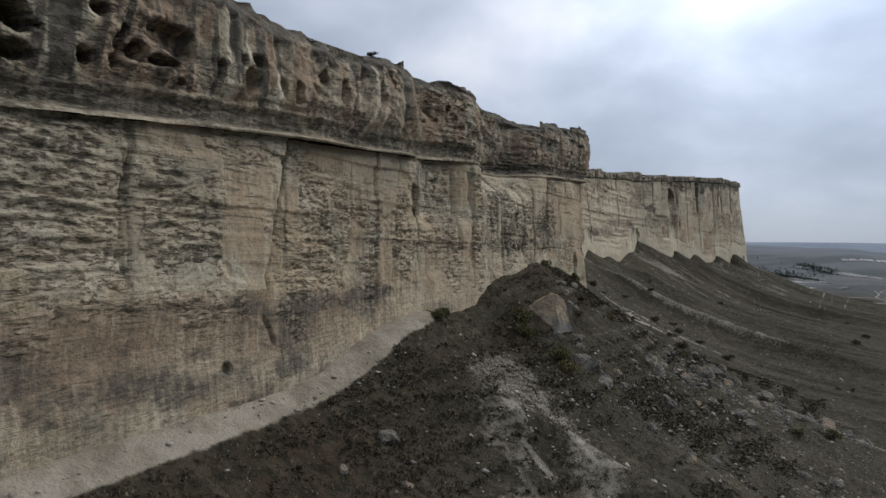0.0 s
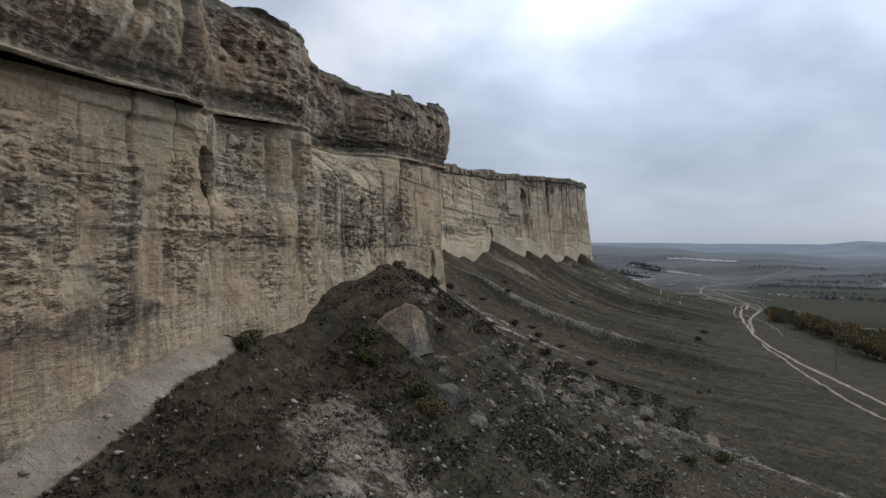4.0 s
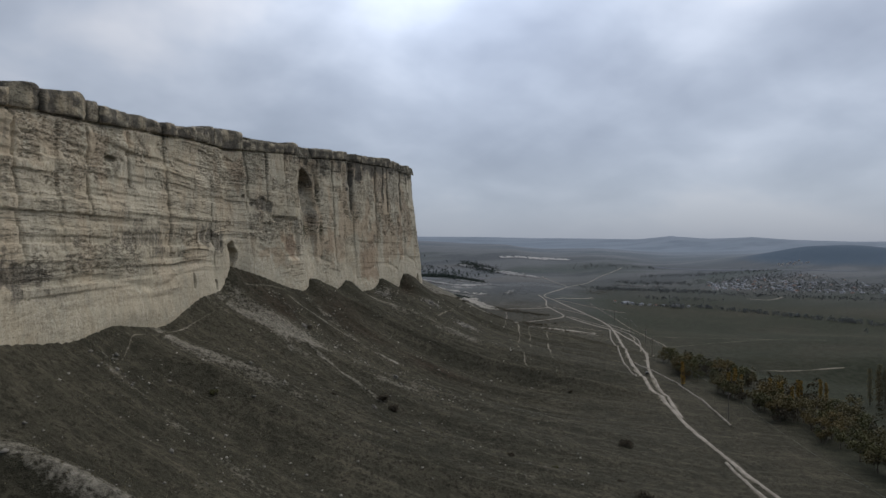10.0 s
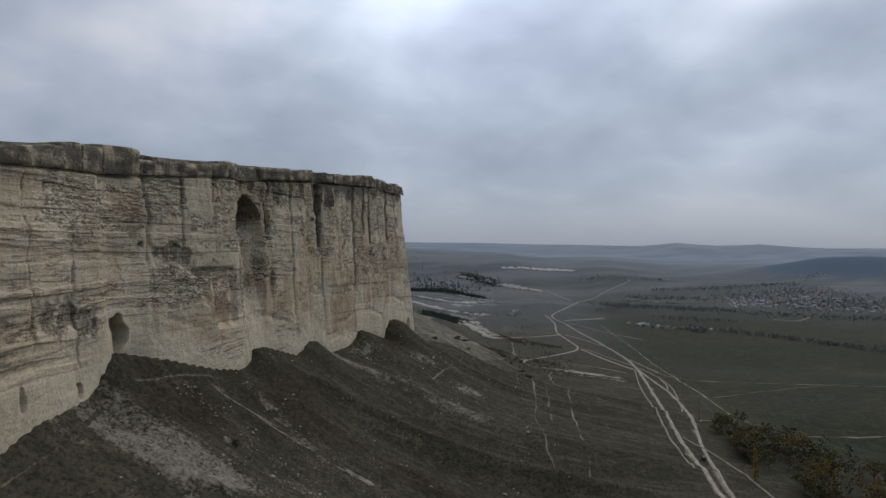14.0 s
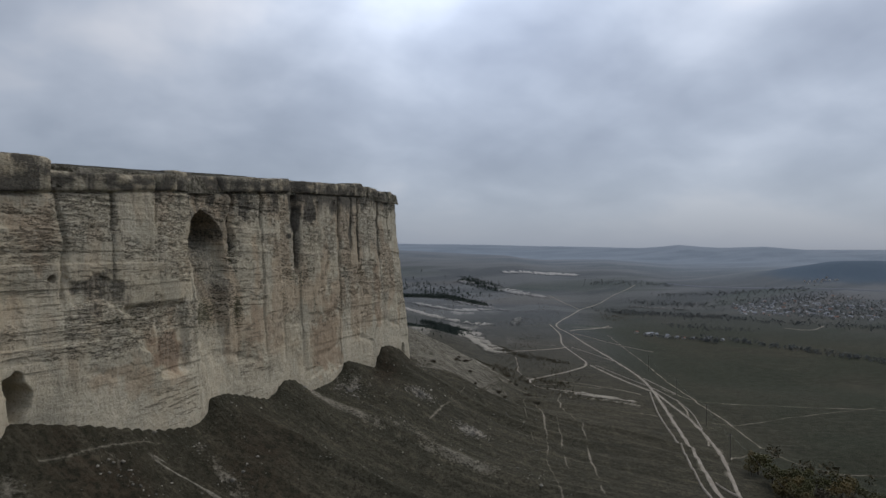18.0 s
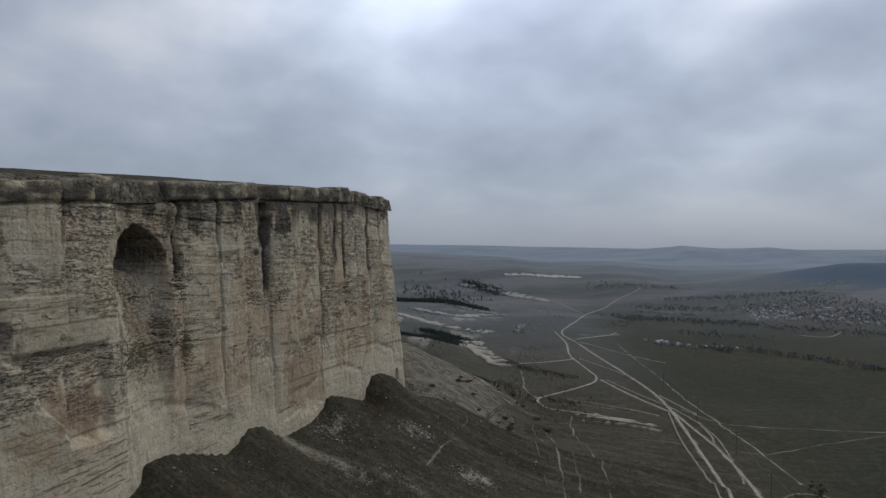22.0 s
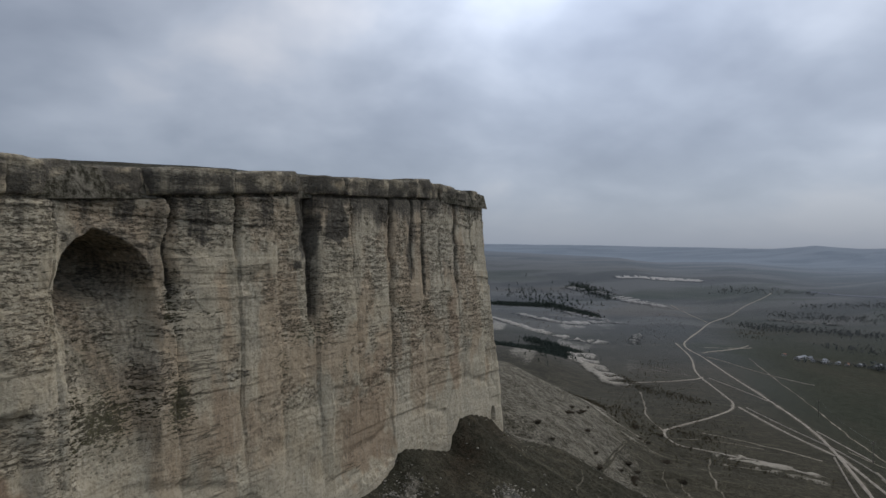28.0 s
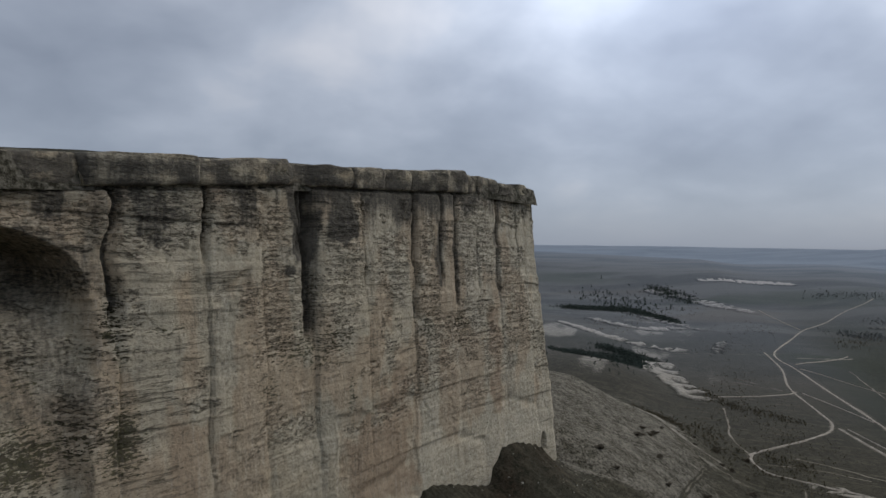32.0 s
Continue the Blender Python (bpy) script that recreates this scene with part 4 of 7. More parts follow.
# -- the near bluff: wall, thick cap with caves, prow
NEAR_BACK = [p for p in OUTLINE if p[0] <= 16][:-1] + [(5, -24.67)]
NEAR = [(5, -24.67)] + [p for p in OUTLINE if 6 < p[0] < 95]
NEAR_CAP = [(5, -24.45), (16, -24.5), (30, -24.6), (38, -24.7), (40.6, -25.1), (41.4, -26.9), (43, -27.0), (47, -25.6), (50.8, -25.0), (52.2, -25.6), (52.7, -28.8),
            (57.5, -29.4), (62, -29.4), (65, -28.8), (66.2, -26.6), (68, -25.8), (76, -25.5), (83.5, -25.3), (85.6, -26.2), (87.0, -29), (88.4, -34), (91, -39.5), (94, -41.8)]
CAP_BACK = [(-110, -24.4), (-30, -24.4), (5, -24.45)]
CAVES = [(12.8, 38.25, 0.62, 0.55, 1.1), (12.8, 37.05, 0.75, 0.36, 0.9), (13.65, 38.15, 0.17, 0.15, 0.5), (15.8, 39.45, 0.42, 0.28, 0.9), (15.45, 37.62, 0.42, 0.3, 1.0), (16.75, 38.35, 0.26, 0.42, 0.8), (16.95, 38.95, 0.2, 0.3, 0.6),
         (16.65, 37.72, 0.28, 0.3, 0.8), (17.6, 38.2, 0.45, 0.5, 0.6), (19.2, 39.2, 1.55, 0.75, 0.42), (18.9, 38.15, 0.75, 0.22, 0.6), (19.8, 37.55, 0.22, 0.16, 0.45), (21.95, 38.6, 0.22, 0.5, 0.3), (23.45, 39.4, 0.26, 0.3, 0.6),
         (24.0, 38.5, 0.62, 0.75, 0.42), (24.5, 39.6, 0.5, 0.4, 0.3), (26.4, 38.7, 0.36, 0.55, 0.4), (27.8, 38.8, 0.42, 0.6, 0.4), (30.2, 40.1, 0.5, 0.62, 0.55), (29.2, 39.2, 0.3, 0.5, 0.3), (32.0, 39.6, 0.34, 0.8, 0.4), (33.9, 41.4, 0.4, 0.6, 0.45),
         (35.8, 40.4, 0.4, 0.8, 0.35), (37.4, 41.2, 0.3, 0.4, 0.35), (8.5, 38.2, 0.9, 0.7, 1.2), (44.6, 40.9, 0.28, 0.22, 0.4), (45.6, 40.5, 0.2, 0.16, 0.4), (46.8, 41.6, 0.3, 0.2, 0.4), (44.2, 40.2, 0.16, 0.14, 0.35),
         (71, 42.2, 0.5, 0.3, 0.3), (77.5, 42.0, 0.7, 0.3, 0.4), (80.5, 43.2, 0.6, 0.26, 0.4), (74.2, 41.4, 0.3, 0.2, 0.3)]
NEAR_FLAKE = [(9, 17.3, 28.9, 34.9, 1.0), (18.3, 22.2, 29.4, 34.2, 0.95), (19.0, 21.6, 30.0, 31.2, 1.0), (28.2, 31.9, 28.0, 35.5, 1.0), (32.5, 33.6, 28.2, 35.3, 0.8), (35.4, 37.2, 27.8, 31.6, 0.9), (38.8, 41.8, 28.8, 32.6, 0.8), (44, 46.5, 31, 36, 0.7),
              (46.8, 48.2, 28, 36.4, 0.8), (50.9, 52.2, 26, 36, 0.8), (53.5, 57, 32, 36, 0.8), (58, 66, 30.4, 35, 0.75), (8, 24, 26.8, 28.6, 0.5), (26.8, 34, 26.6, 28.2, 0.6), (66, 72, 31, 35, 0.6), (53, 62, 27.8, 29.4, 0.45), (73, 80, 28.5, 31.5, 0.5)]
NEAR_JOINTS = [-20, 5, 17.4, 22.6, 27.4, 32.3, 34.0, 36.6, 39.3, 42.2, 45.0, 48.4, 50.6, 53.2, 57.4, 61.2, 65.6, 70.4, 76.2, 82.5, 86.5, 92, 99]


def near_flake(S, z):
    loose = smooth(fbm(S / 4.5, z / 2.2, 0, 3, 117), 0.12, 0.3) * smooth(z, 27.5, 29)
    return np.maximum(panels(S, z, NEAR_FLAKE, 111, 0.7, 2.4), 0.55 * loose)


def near_relief(S, z, v):
    top = lerp(S, CAPB)
    u, i, off = pillars(S, z, NEAR_JOINTS, 106)
    lit = smooth(z, 26.8, 29.5)
    r = 0.12 - 0.12 * smooth(v, 0.0, 0.5) + 0.35 * vnoise(S / 8, z / 30, 0, 102)
    r = r + lit * (0.12 * hash3(i, 3, 0, 9) + 0.06 * (1 - u ** 6) * smooth(S, 26, 34))
    r = r - 0.12 * np.exp(-(off / 0.10) ** 2) * lit * smooth(vnoise(i * 1.3, z / 3.5, 0, 107), -0.1, 0.3)
    flake = near_flake(S, z)
    zz = z + 0.35 * vnoise(S / 9, z / 7, 0, 108) + 0.012 * S
    r = r + 0.09 * beds(S, zz, 1.2, 112, 12) * lit + 0.10 * flake * beds(S, zz, 0.36, 113, 3.2) - 0.13 * flake * ledges(S, z, 114)
    slab = vnoise(S / 2.8, z / 2.2, 0, 116)
    r = r - 0.09 * (1 - flake) * smooth(slab + 0.25 * fbm(S / 0.7, z / 0.5, 0, 2, 214), 0.34, 0.40) * lit + 0.03 * fbm(S / 0.6, z / 0.5, 0, 2, 118) + 0.10 * fbm(S / 2.2, z / 2.0, 0, 3, 119)
    # smooth panels are set back behind the flaked ones
    r = r - 0.16 * panels(S, z, [(22.6, 27.2, 28.6, 35.2, 1.0), (33.9, 35.2, 29.6, 34.6, 1.0), (37.4, 38.9, 28, 33, 1.0)], 109)
    r = r - 0.35 * blobs(S, z, [(20, 25.5, 14, 1.6, 1.0), (36, 27, 4, 1.5, 0.7)])
    r = r - 0.45 * smooth(S, 27.2 - (36 - z) * 0.22, 28.0 - (36 - z) * 0.22) * fade(S, 30, 40) * smooth(z, 27, 30)
    r = r + cracks(S, z, [(17.45, 0.32, 0.10, 28, 35.6), (21.3, 0.2, 0.08, 34.6, 35.6), (50.6, 0.35, 0.25, 28, 37), (48.4, 0.35, 0.25, 29, 36.5), (58, 0.35, 0.2, 29, 36), (63, 0.4, 0.3, 29, 37), (54.6, 0.4, 0.18, 31, 36), (56.4, 0.35, 0.15, 30, 35.5), (70, 0.4, 0.25, 30, 37), (74, 0.3, 0.15, 31, 36)])
    line = 27.9 - (36.5 - z) * 0.24 + 0.12 * vnoise(z / 0.8, 0.3, 0, 120)
    r = r - 0.8 * np.exp(-(np.abs(S - line) / 0.17) ** 1.5) * smooth(z, 26, 29)
    hook = 25.5 + 0.8 * smooth(26.8 - z, 0.0, 1.7)
    r = r - 0.22 * np.exp(-(np.abs(S - hook) / 0.12) ** 2) * smooth(z, 24.9, 25.2) * fade(z, 26.5, 26.9)
    r = r + hollows(S, z, [(42.1, 33.9, 0.75, 1.35, 1.3), (22.9, 24.3, 0.3, 0.3, 0.25), (80.4, 28.4, 0.9, 1.7, 0.8), (45.5, 25.2, 1.1, 0.35, 0.15), (60.5, 33, 0.4, 1.2, 0.4)])
    r = r - 2.6 * smooth(S, 51.5, 54) * fade(S, 62, 67) * smooth(v, 0.72, 1.0) ** 1.3
    r = r - 0.9 * smooth(S, 42.5, 44) * fade(S, 48, 51) * smooth(v, 0.55, 0.75)
    # a dark undercut just below the cap
    r = r - 0.30 * np.exp(-((z - top + 0.22) / 0.12) ** 2) * (0.6 + 0.4 * vnoise(S / 3, 0.1, 0, 104))
    return r - 0.8 * smooth(S, 84.0, 86.4) * smooth(v, 0.2, 1) + 0.8 * smooth(S, 83.6, 86) * fade(S, 87.5, 89) * fade(v, 0.1, 0.55)


def near_tone(S, z, v):
    foot = z - lerp(S, FOOT)
    u, i, off = pillars(S, z, NEAR_JOINTS, 106)
    warm = panels(S, z, [(22.5, 27.1, 28.4, 35.3, 0.62), (33.9, 35.1, 29.6, 34.6, 0.75), (37.3, 39.0, 28, 33, 0.6), (9, 24, 26.2, 27.6, 0.8), (12, 18, 24.2, 26.2, 0.85), (19, 26, 24.9, 26.6, 0.7), (26, 34, 24.6, 27.4, 0.55), (36, 43, 26, 28.6, 0.5),
                         (69, 76, 32.6, 37, 0.6), (76, 85, 29, 38, 0.62), (46.5, 50.5, 26.2, 29, 0.6), (48.8, 50.2, 29, 36, 0.55), (53, 57, 26.4, 28.4, 0.6), (27.6, 33, 26.4, 29.6, 0.5), (36, 41.5, 24, 33.5, 0.5), (43, 52, 24.5, 32, 0.62)], 123, 0.7, 2.0)
    warm = np.maximum(warm, 0.65 * smooth(fbm(S / 5, z / 3.2, 0, 4, 121), 0.08, 0.36) * (0.6 + 0.5 * vnoise(i * 2.7, 0.3, 0, 129)))
    warm = np.maximum(warm, 0.9 * (0.8 + 0.4 * fbm(S / 3, z / 1.5, 0, 3, 212)) * fade(z, 27.2, 28.8) * smooth(foot, 1.0, 2.6) * fade(S, 34, 44)) * (1 - 0.12 * smooth(S, 43, 48) * fade(S, 68, 72))
    flake = near_flake(S, z)
    dark = panels(S, z, [(17.6, 18.6, 31.8, 33.9, 0.5), (20.6, 22.3, 29.6, 31.4, 0.55), (51, 58, 30.2, 31.6, 0.75), (57, 66, 30.0, 31.4, 0.85), (64, 72, 29.8, 31.2, 0.8), (66.5, 70.5, 31, 34.6, 0.75), (54, 60, 33.4, 36, 0.5), (44.2, 48, 29.5, 35.5, 0.4), (34, 43, 23.5, 33, 0.32), (43, 53, 23.5, 31, 0.3), (71.5, 75, 30, 31.4, 0.6),
                         (9, 22, 29.2, 31.5, 0.25)], 124, 0.7, 2.4)
    dark = np.maximum(dark * (0.75 + 0.5 * fbm(S / 1.0, z / 0.8, 0, 3, 122)), 0.34 * smooth(fbm(S / 2.2, z / 1.6, 0, 4, 125), 0.1, 0.4) + 0.10 * smooth(S, 40, 46))
    dark = np.maximum(dark, 0.55 * np.exp(-(off / 0.2) ** 2) * smooth(z, 28, 30) * smooth(vnoise(i * 1.3, z / 3.5, 0, 107), -0.3, 0.2))
    low = fade(z, 27.4, 28.8) * fade(S, 38, 46)
    dark = np.maximum(dark, low * (0.36 + 0.34 * smooth(fbm(S / 4, z / 1.6, 0, 4, 127), -0.1, 0.35)))
    # darker line along the slanting cleft
    dark = np.maximum(dark, 0.9 * np.exp(-((S - 27.9 + (36.5 - z) * 0.24) / 0.16) ** 2) * smooth(z, 28, 30))
    pale = 0.55 * smooth(fbm(S / 3.6, z / 2.4, 0, 3, 126), 0.05, 0.4) + 0.2 * fade(foot, 0.4, 1.6) * smooth(S, 30, 40)
    seam = 0.25 + 0.6 * smooth(fbm(S / 6, z / 1.8, 0, 3, 128), -0.1, 0.3) * (1 - 0.8 * low)
    moss = blobs(S, z, [(55, 30.8, 3, 0.8, 0.6), (61.5, 30.7, 4, 0.7, 0.65), (69, 30.6, 3.2, 0.9, 0.75), (69, 33.2, 1.8, 1.4, 0.6)])
    return np.stack([warm, dark, pale], -1), np.stack([flake, moss, seam], -1)


def cap_relief(S, z, v):
    h = z - lerp(S, CAPB)
    w = S + 0.5 * vnoise(S / 5, z / 4, 0, 131)
    flute = 1 - 2 * np.abs(vnoise(w / 1.3, z / 6, 0, 132))
    upper = smooth(h, 1.2, 2.2)
    r = 0.30 * np.exp(-((h - 0.03) / 0.14) ** 2) - 0.30 * smooth(h, 0.12, 0.3) * fade(h, 0.9, 1.4)
    r = r + 0.28 * flute * upper * fade(v, 0.75, 0.95) * fade(S, 39, 43) + 0.40 * vnoise(w / 7, z / 9, 0, 133) + 0.26 * fbm(S / 1.6, z / 1.3, 0, 4, 134) + 0.10 * fbm(S / 0.5, z / 0.4, 0, 2, 147)
    r = r + smooth(S, 40, 46) * (0.16 * beds(S, z + 0.3 * vnoise(S / 4, z / 3, 0, 149), 0.85, 148, 3.5) - 0.16 * ledges(S, z, 154) * smooth(fbm(S / 4, z / 2.2, 0, 3, 155), -0.05, 0.2))
    r = r + 0.14 * beds(S, h, 0.24, 135, 8) * fade(h, 1.2, 2.0) + 0.06 * vnoise(S / 2, z / 0.2, 0, 139) * fade(h, 1.0, 1.6)
    r = r + 0.30 * smooth(h, 1.2, 2.4) + 1.25 * hollows(S, z, CAVES) - 0.12 * ledges(S, z, 157) * upper * smooth(fbm(S / 2.5, z / 2, 0, 2, 156), 0.1, 0.4)
    r = r + cracks(S, z, [(8, 0.4, 0.2, 36, 43), (22.6, 0.3, 0.15, 38, 43), (33.6, 0.3, 0.2, 39, 44), (74.5, 0.4, 0.2, 40, 46), (80, 0.3, 0.15, 41, 46)])
    r = r + 0.4 * smooth(S, 72, 83) * np.sin(np.pi * np.clip(v, 0, 1)) ** 0.7
    # worn, stepped brink
    top = smooth(v, 0.86 + 0.06 * vnoise(S / 2, 0.7, 0, 136), 1.0)
    return r - top * (0.7 + 0.5 * vnoise(S / 3, 0.4, 0, 137)) - 0.25 * smooth(vnoise(S / 1.1, z / 0.5, 0, 138), 0.1, 0.6) * smooth(v, 0.7, 0.9)


def cap_tone(S, z, v):
    h = z - lerp(S, CAPB)
    w = S + 0.25 * vnoise(S / 2, z / 2, 0, 144)
    run = smooth(h, 0.9, 1.6) * fade(v, 0.8, 0.95)
    left = fade(S, 38, 42)
    warm = 0.95 * smooth(fbm(w / 1.2, z / 4.5, 0, 3, 141), -0.1, 0.2) * run
    warm = np.maximum(warm, panels(S, z, [(43.6, 47.5, 39.9, 42.4, 0.75), (78, 84, 41.2, 42.8, 0.6), (70, 76, 42.6, 44, 0.5)], 158, 0.5, 1.2))
    band = smooth(h, 0.1, 0.2) * fade(h, 1.0, 1.8)
    dark = 0.26 + 0.16 * smooth(h, 0.15, 0.5) + 0.25 * band + 0.5 * smooth(v, 0.70, 0.9) + 0.16 * fbm(S / 1.2, z / 1.2, 0, 3, 159)
    streak = vnoise(w / 0.62, z / 8, 0, 142) + 0.5 * vnoise(w / 0.28, z / 5, 0, 145)
    dark = np.maximum(dark, 1.0 * smooth(streak, 0.22, 0.5) * run * left)
    dark = np.maximum(dark, 0.62 * smooth(S, 43, 60) * smooth(h, 0.5, 1.0))
    pale = 1.0 * smooth(vnoise(w / 0.5, z / 6, 0, 143) + 0.4 * fbm(w / 0.3, z / 1.5, 0, 2, 146), 0.25, 0.5) * run * (0.35 + 0.65 * left)
    dark = dark * (1 - 0.75 * pale) * (1 - 0.35 * warm)
    # shade inside the caves, painted dark by their depth
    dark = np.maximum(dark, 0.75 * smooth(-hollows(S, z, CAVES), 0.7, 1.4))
    flake = 0.25 + 0.6 * smooth(fbm(S / 3, z / 2, 0, 3, 160), 0.0, 0.3)
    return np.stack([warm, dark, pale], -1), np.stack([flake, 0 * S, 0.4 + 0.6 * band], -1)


def top_of(S):
    return lerp(S, TOP) + 0.35 * vnoise(S / 2.6, 0.2, 0, 151) + 0.25 * np.sign(vnoise(S / 5.5, 0.6, 0, 152)) + 0.12 * vnoise(S / 0.8, 0.2, 0, 153)


cliff = tagged(new("cliff"), "tall pale layered limestone cliff with dark weathered cap rock and caves", "cliff", kind="structure")
for line, step in ((NEAR, 0.095), (NEAR_BACK, 0.6)):
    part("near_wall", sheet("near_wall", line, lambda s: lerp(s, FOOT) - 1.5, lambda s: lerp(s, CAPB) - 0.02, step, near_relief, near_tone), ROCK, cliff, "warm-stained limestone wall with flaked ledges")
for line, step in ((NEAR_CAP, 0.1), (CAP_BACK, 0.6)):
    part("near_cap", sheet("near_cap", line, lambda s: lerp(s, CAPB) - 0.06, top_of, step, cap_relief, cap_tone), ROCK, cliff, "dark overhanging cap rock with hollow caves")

# -- the bay and the far corner
FAR = [(88.5, -37.5)] + [p for p in OUTLINE if 89 < p[0] and not (p[1] < -62)]
SPLIT = FAR.index((216, -51.6))
FAR_BAY, FAR_CORNER = FAR[:SPLIT + 1], FAR[SPLIT:]
FAR_JOINTS = [80, 98.5, 105.6, 110.2, 115.4, 121.2, 127.6, 134.5, 139.6, 142.9, 146.6, 150.3, 157.2, 162.4, 168.5, 174.2, 180.6, 186.9, 191.2, 197.6, 202.3, 208.4, 216.2, 223.4, 229.4, 236.1, 241.6, 247.4, 253.6, 263.3, 269.6, 274.4, 279.8, 286.2, 293.8,
              300.9, 309.9, 316.4, 321.5, 330, 345]
# clefts: s, depth, half width, from z, to z
FAR_CRACKS = [(263.3, 1.0, 0.22, 47.5, 57.4), (269.6, 0.9, 0.16, 51.5, 58), (279.6, 2.2, 0.42, 44.5, 59), (278.9, 1.2, 0.5, 51.5, 59), (286.1, 0.5, 0.14, 49, 58), (293.8, 0.9, 0.2, 45, 59), (298.0, 0.7, 0.2, 48.5, 59), (300.9, 1.0, 0.17, 46, 59), (305.6, 0.3, 0.14, 47, 55),
              (310.0, 0.6, 0.18, 46.5, 59), (314.6, 0.3, 0.14, 50, 58), (236.1, 0.6, 0.25, 43, 55.5), (241.4, 0.6, 0.16, 50, 56), (247.3, 0.5, 0.16, 51, 56), (208.4, 0.5, 0.2, 36, 53), (197.6, 0.8, 0.3, 44, 52), (186.9, 0.6, 0.2, 40, 51),
              (168.5, 0.9, 0.3, 32, 50), (146.6, 1.3, 0.5, 30, 48), (139.4, 1.0, 0.35, 36, 47), (134.5, 0.9, 0.4, 31, 47), (127.6, 0.5, 0.25, 36, 46), (115.4, 0.6, 0.3, 32, 45), (105.6, 0.6, 0.3, 32, 44), (157.2, 0.5, 0.2, 38, 48), (174.2, 0.8, 0.25, 36, 50), (150.3, 0.7, 0.25, 36, 48), (216.2, 0.35, 0.14, 36, 53), (223.4, 0.4, 0.16, 33, 44)]


def alcove(S, z):
    """The big arched niche: how deep it cuts into the wall."""
    left = S - 254.1 - 0.25 * vnoise(z / 1.5, 0.3, 0, 161)
    right = 262.6 + 0.4 * vnoise(z / 1.7, 0.6, 0, 163) - 0.9 * fade(z, 42, 48) - S
    arch = 50.2 + 4.0 * np.sqrt(np.clip(1 - ((S - 258.0) / 4.1) ** 2, 0, 1)) + 0.4 * vnoise(S / 0.9, 0.3, 0, 164) - z
    panel = smooth(left, 0.0, 0.5) * smooth(right, 0.0, 1.2) * smooth(arch, 0.0, 0.3)
    sag = np.clip(1 - ((S - 258.1) / 4.4) ** 2, 0, 1)
    deep = lerp(z, [(29, 0.0), (34, 0.2), (39, 1.3), (44, 2.1), (47.5, 2.3), (49.0, 2.9), (50.0, 4.6), (51.2, 6.2), (53, 6.6), (55, 5.2)])
    deep = deep * (0.35 + 0.65 * np.sqrt(sag)) + 0.55 * fbm(S / 1.5, z / 0.9, 0, 4, 162) * smooth(z, 46, 50)
    # the rock round the arch falls back between two buttresses
    funnel = smooth(5.3 + 0.4 * vnoise(z / 2, 0.2, 0, 165) - np.abs(S - 258.4), 0.0, 1.3) * smooth(z, 43, 50)
    return -panel * deep - 0.9 * funnel


def far_flake(S, z, i):
    foot, tall = z - lerp(S, FOOT), lerp(S, CAPB) - lerp(S, FOOT)
    up = foot / tall
    bay = fade(S, 236, 244)
    # the bay is pitted in its upper third and in a belt over the pale foot, the corner on separate faces
    zone = bay * lerp(up, [(0, 0), (0.24, 0.05), (0.30, 0.75), (0.42, 0.65), (0.5, 0.25), (0.66, 0.35), (0.76, 0.95), (1, 1)]) + (1 - bay) * lerp(up, [(0, 0), (0.25, 0.05), (0.32, 0.5), (0.5, 0.75), (0.7, 0.55), (0.86, 0.85), (1, 0.9)])
    f = fbm(S / 3.4, z / 2.6, 0, 4, 179) + 0.35 * vnoise(i * 3.7, z / 7, 0, 185)
    r = zone * smooth(f, -0.12, 0.12)
    return np.maximum(r, panels(S, z, [(264.2, 268.8, 52.5, 56.2, 0.8), (270.4, 278.4, 53.4, 56.6, 0.8), (273.5, 279.0, 45.5, 51.2, 0.55), (281, 286, 50, 57, 0.7), (287, 293, 47.5, 55, 0.75), (294.4, 297, 48, 57, 0.8), (302, 309, 50, 57, 0.7), (293.6, 304, 42.6, 46.4, 0.9),
                                       (262, 264.5, 45, 51, 0.9), (240.5, 247.5, 40, 43.5, 0.8), (247, 252.5, 50, 55, 0.8), (236.5, 240.5, 50, 55, 0.7)], 166, 0.6, 2.2)) * smooth(foot, 1.5, 4)


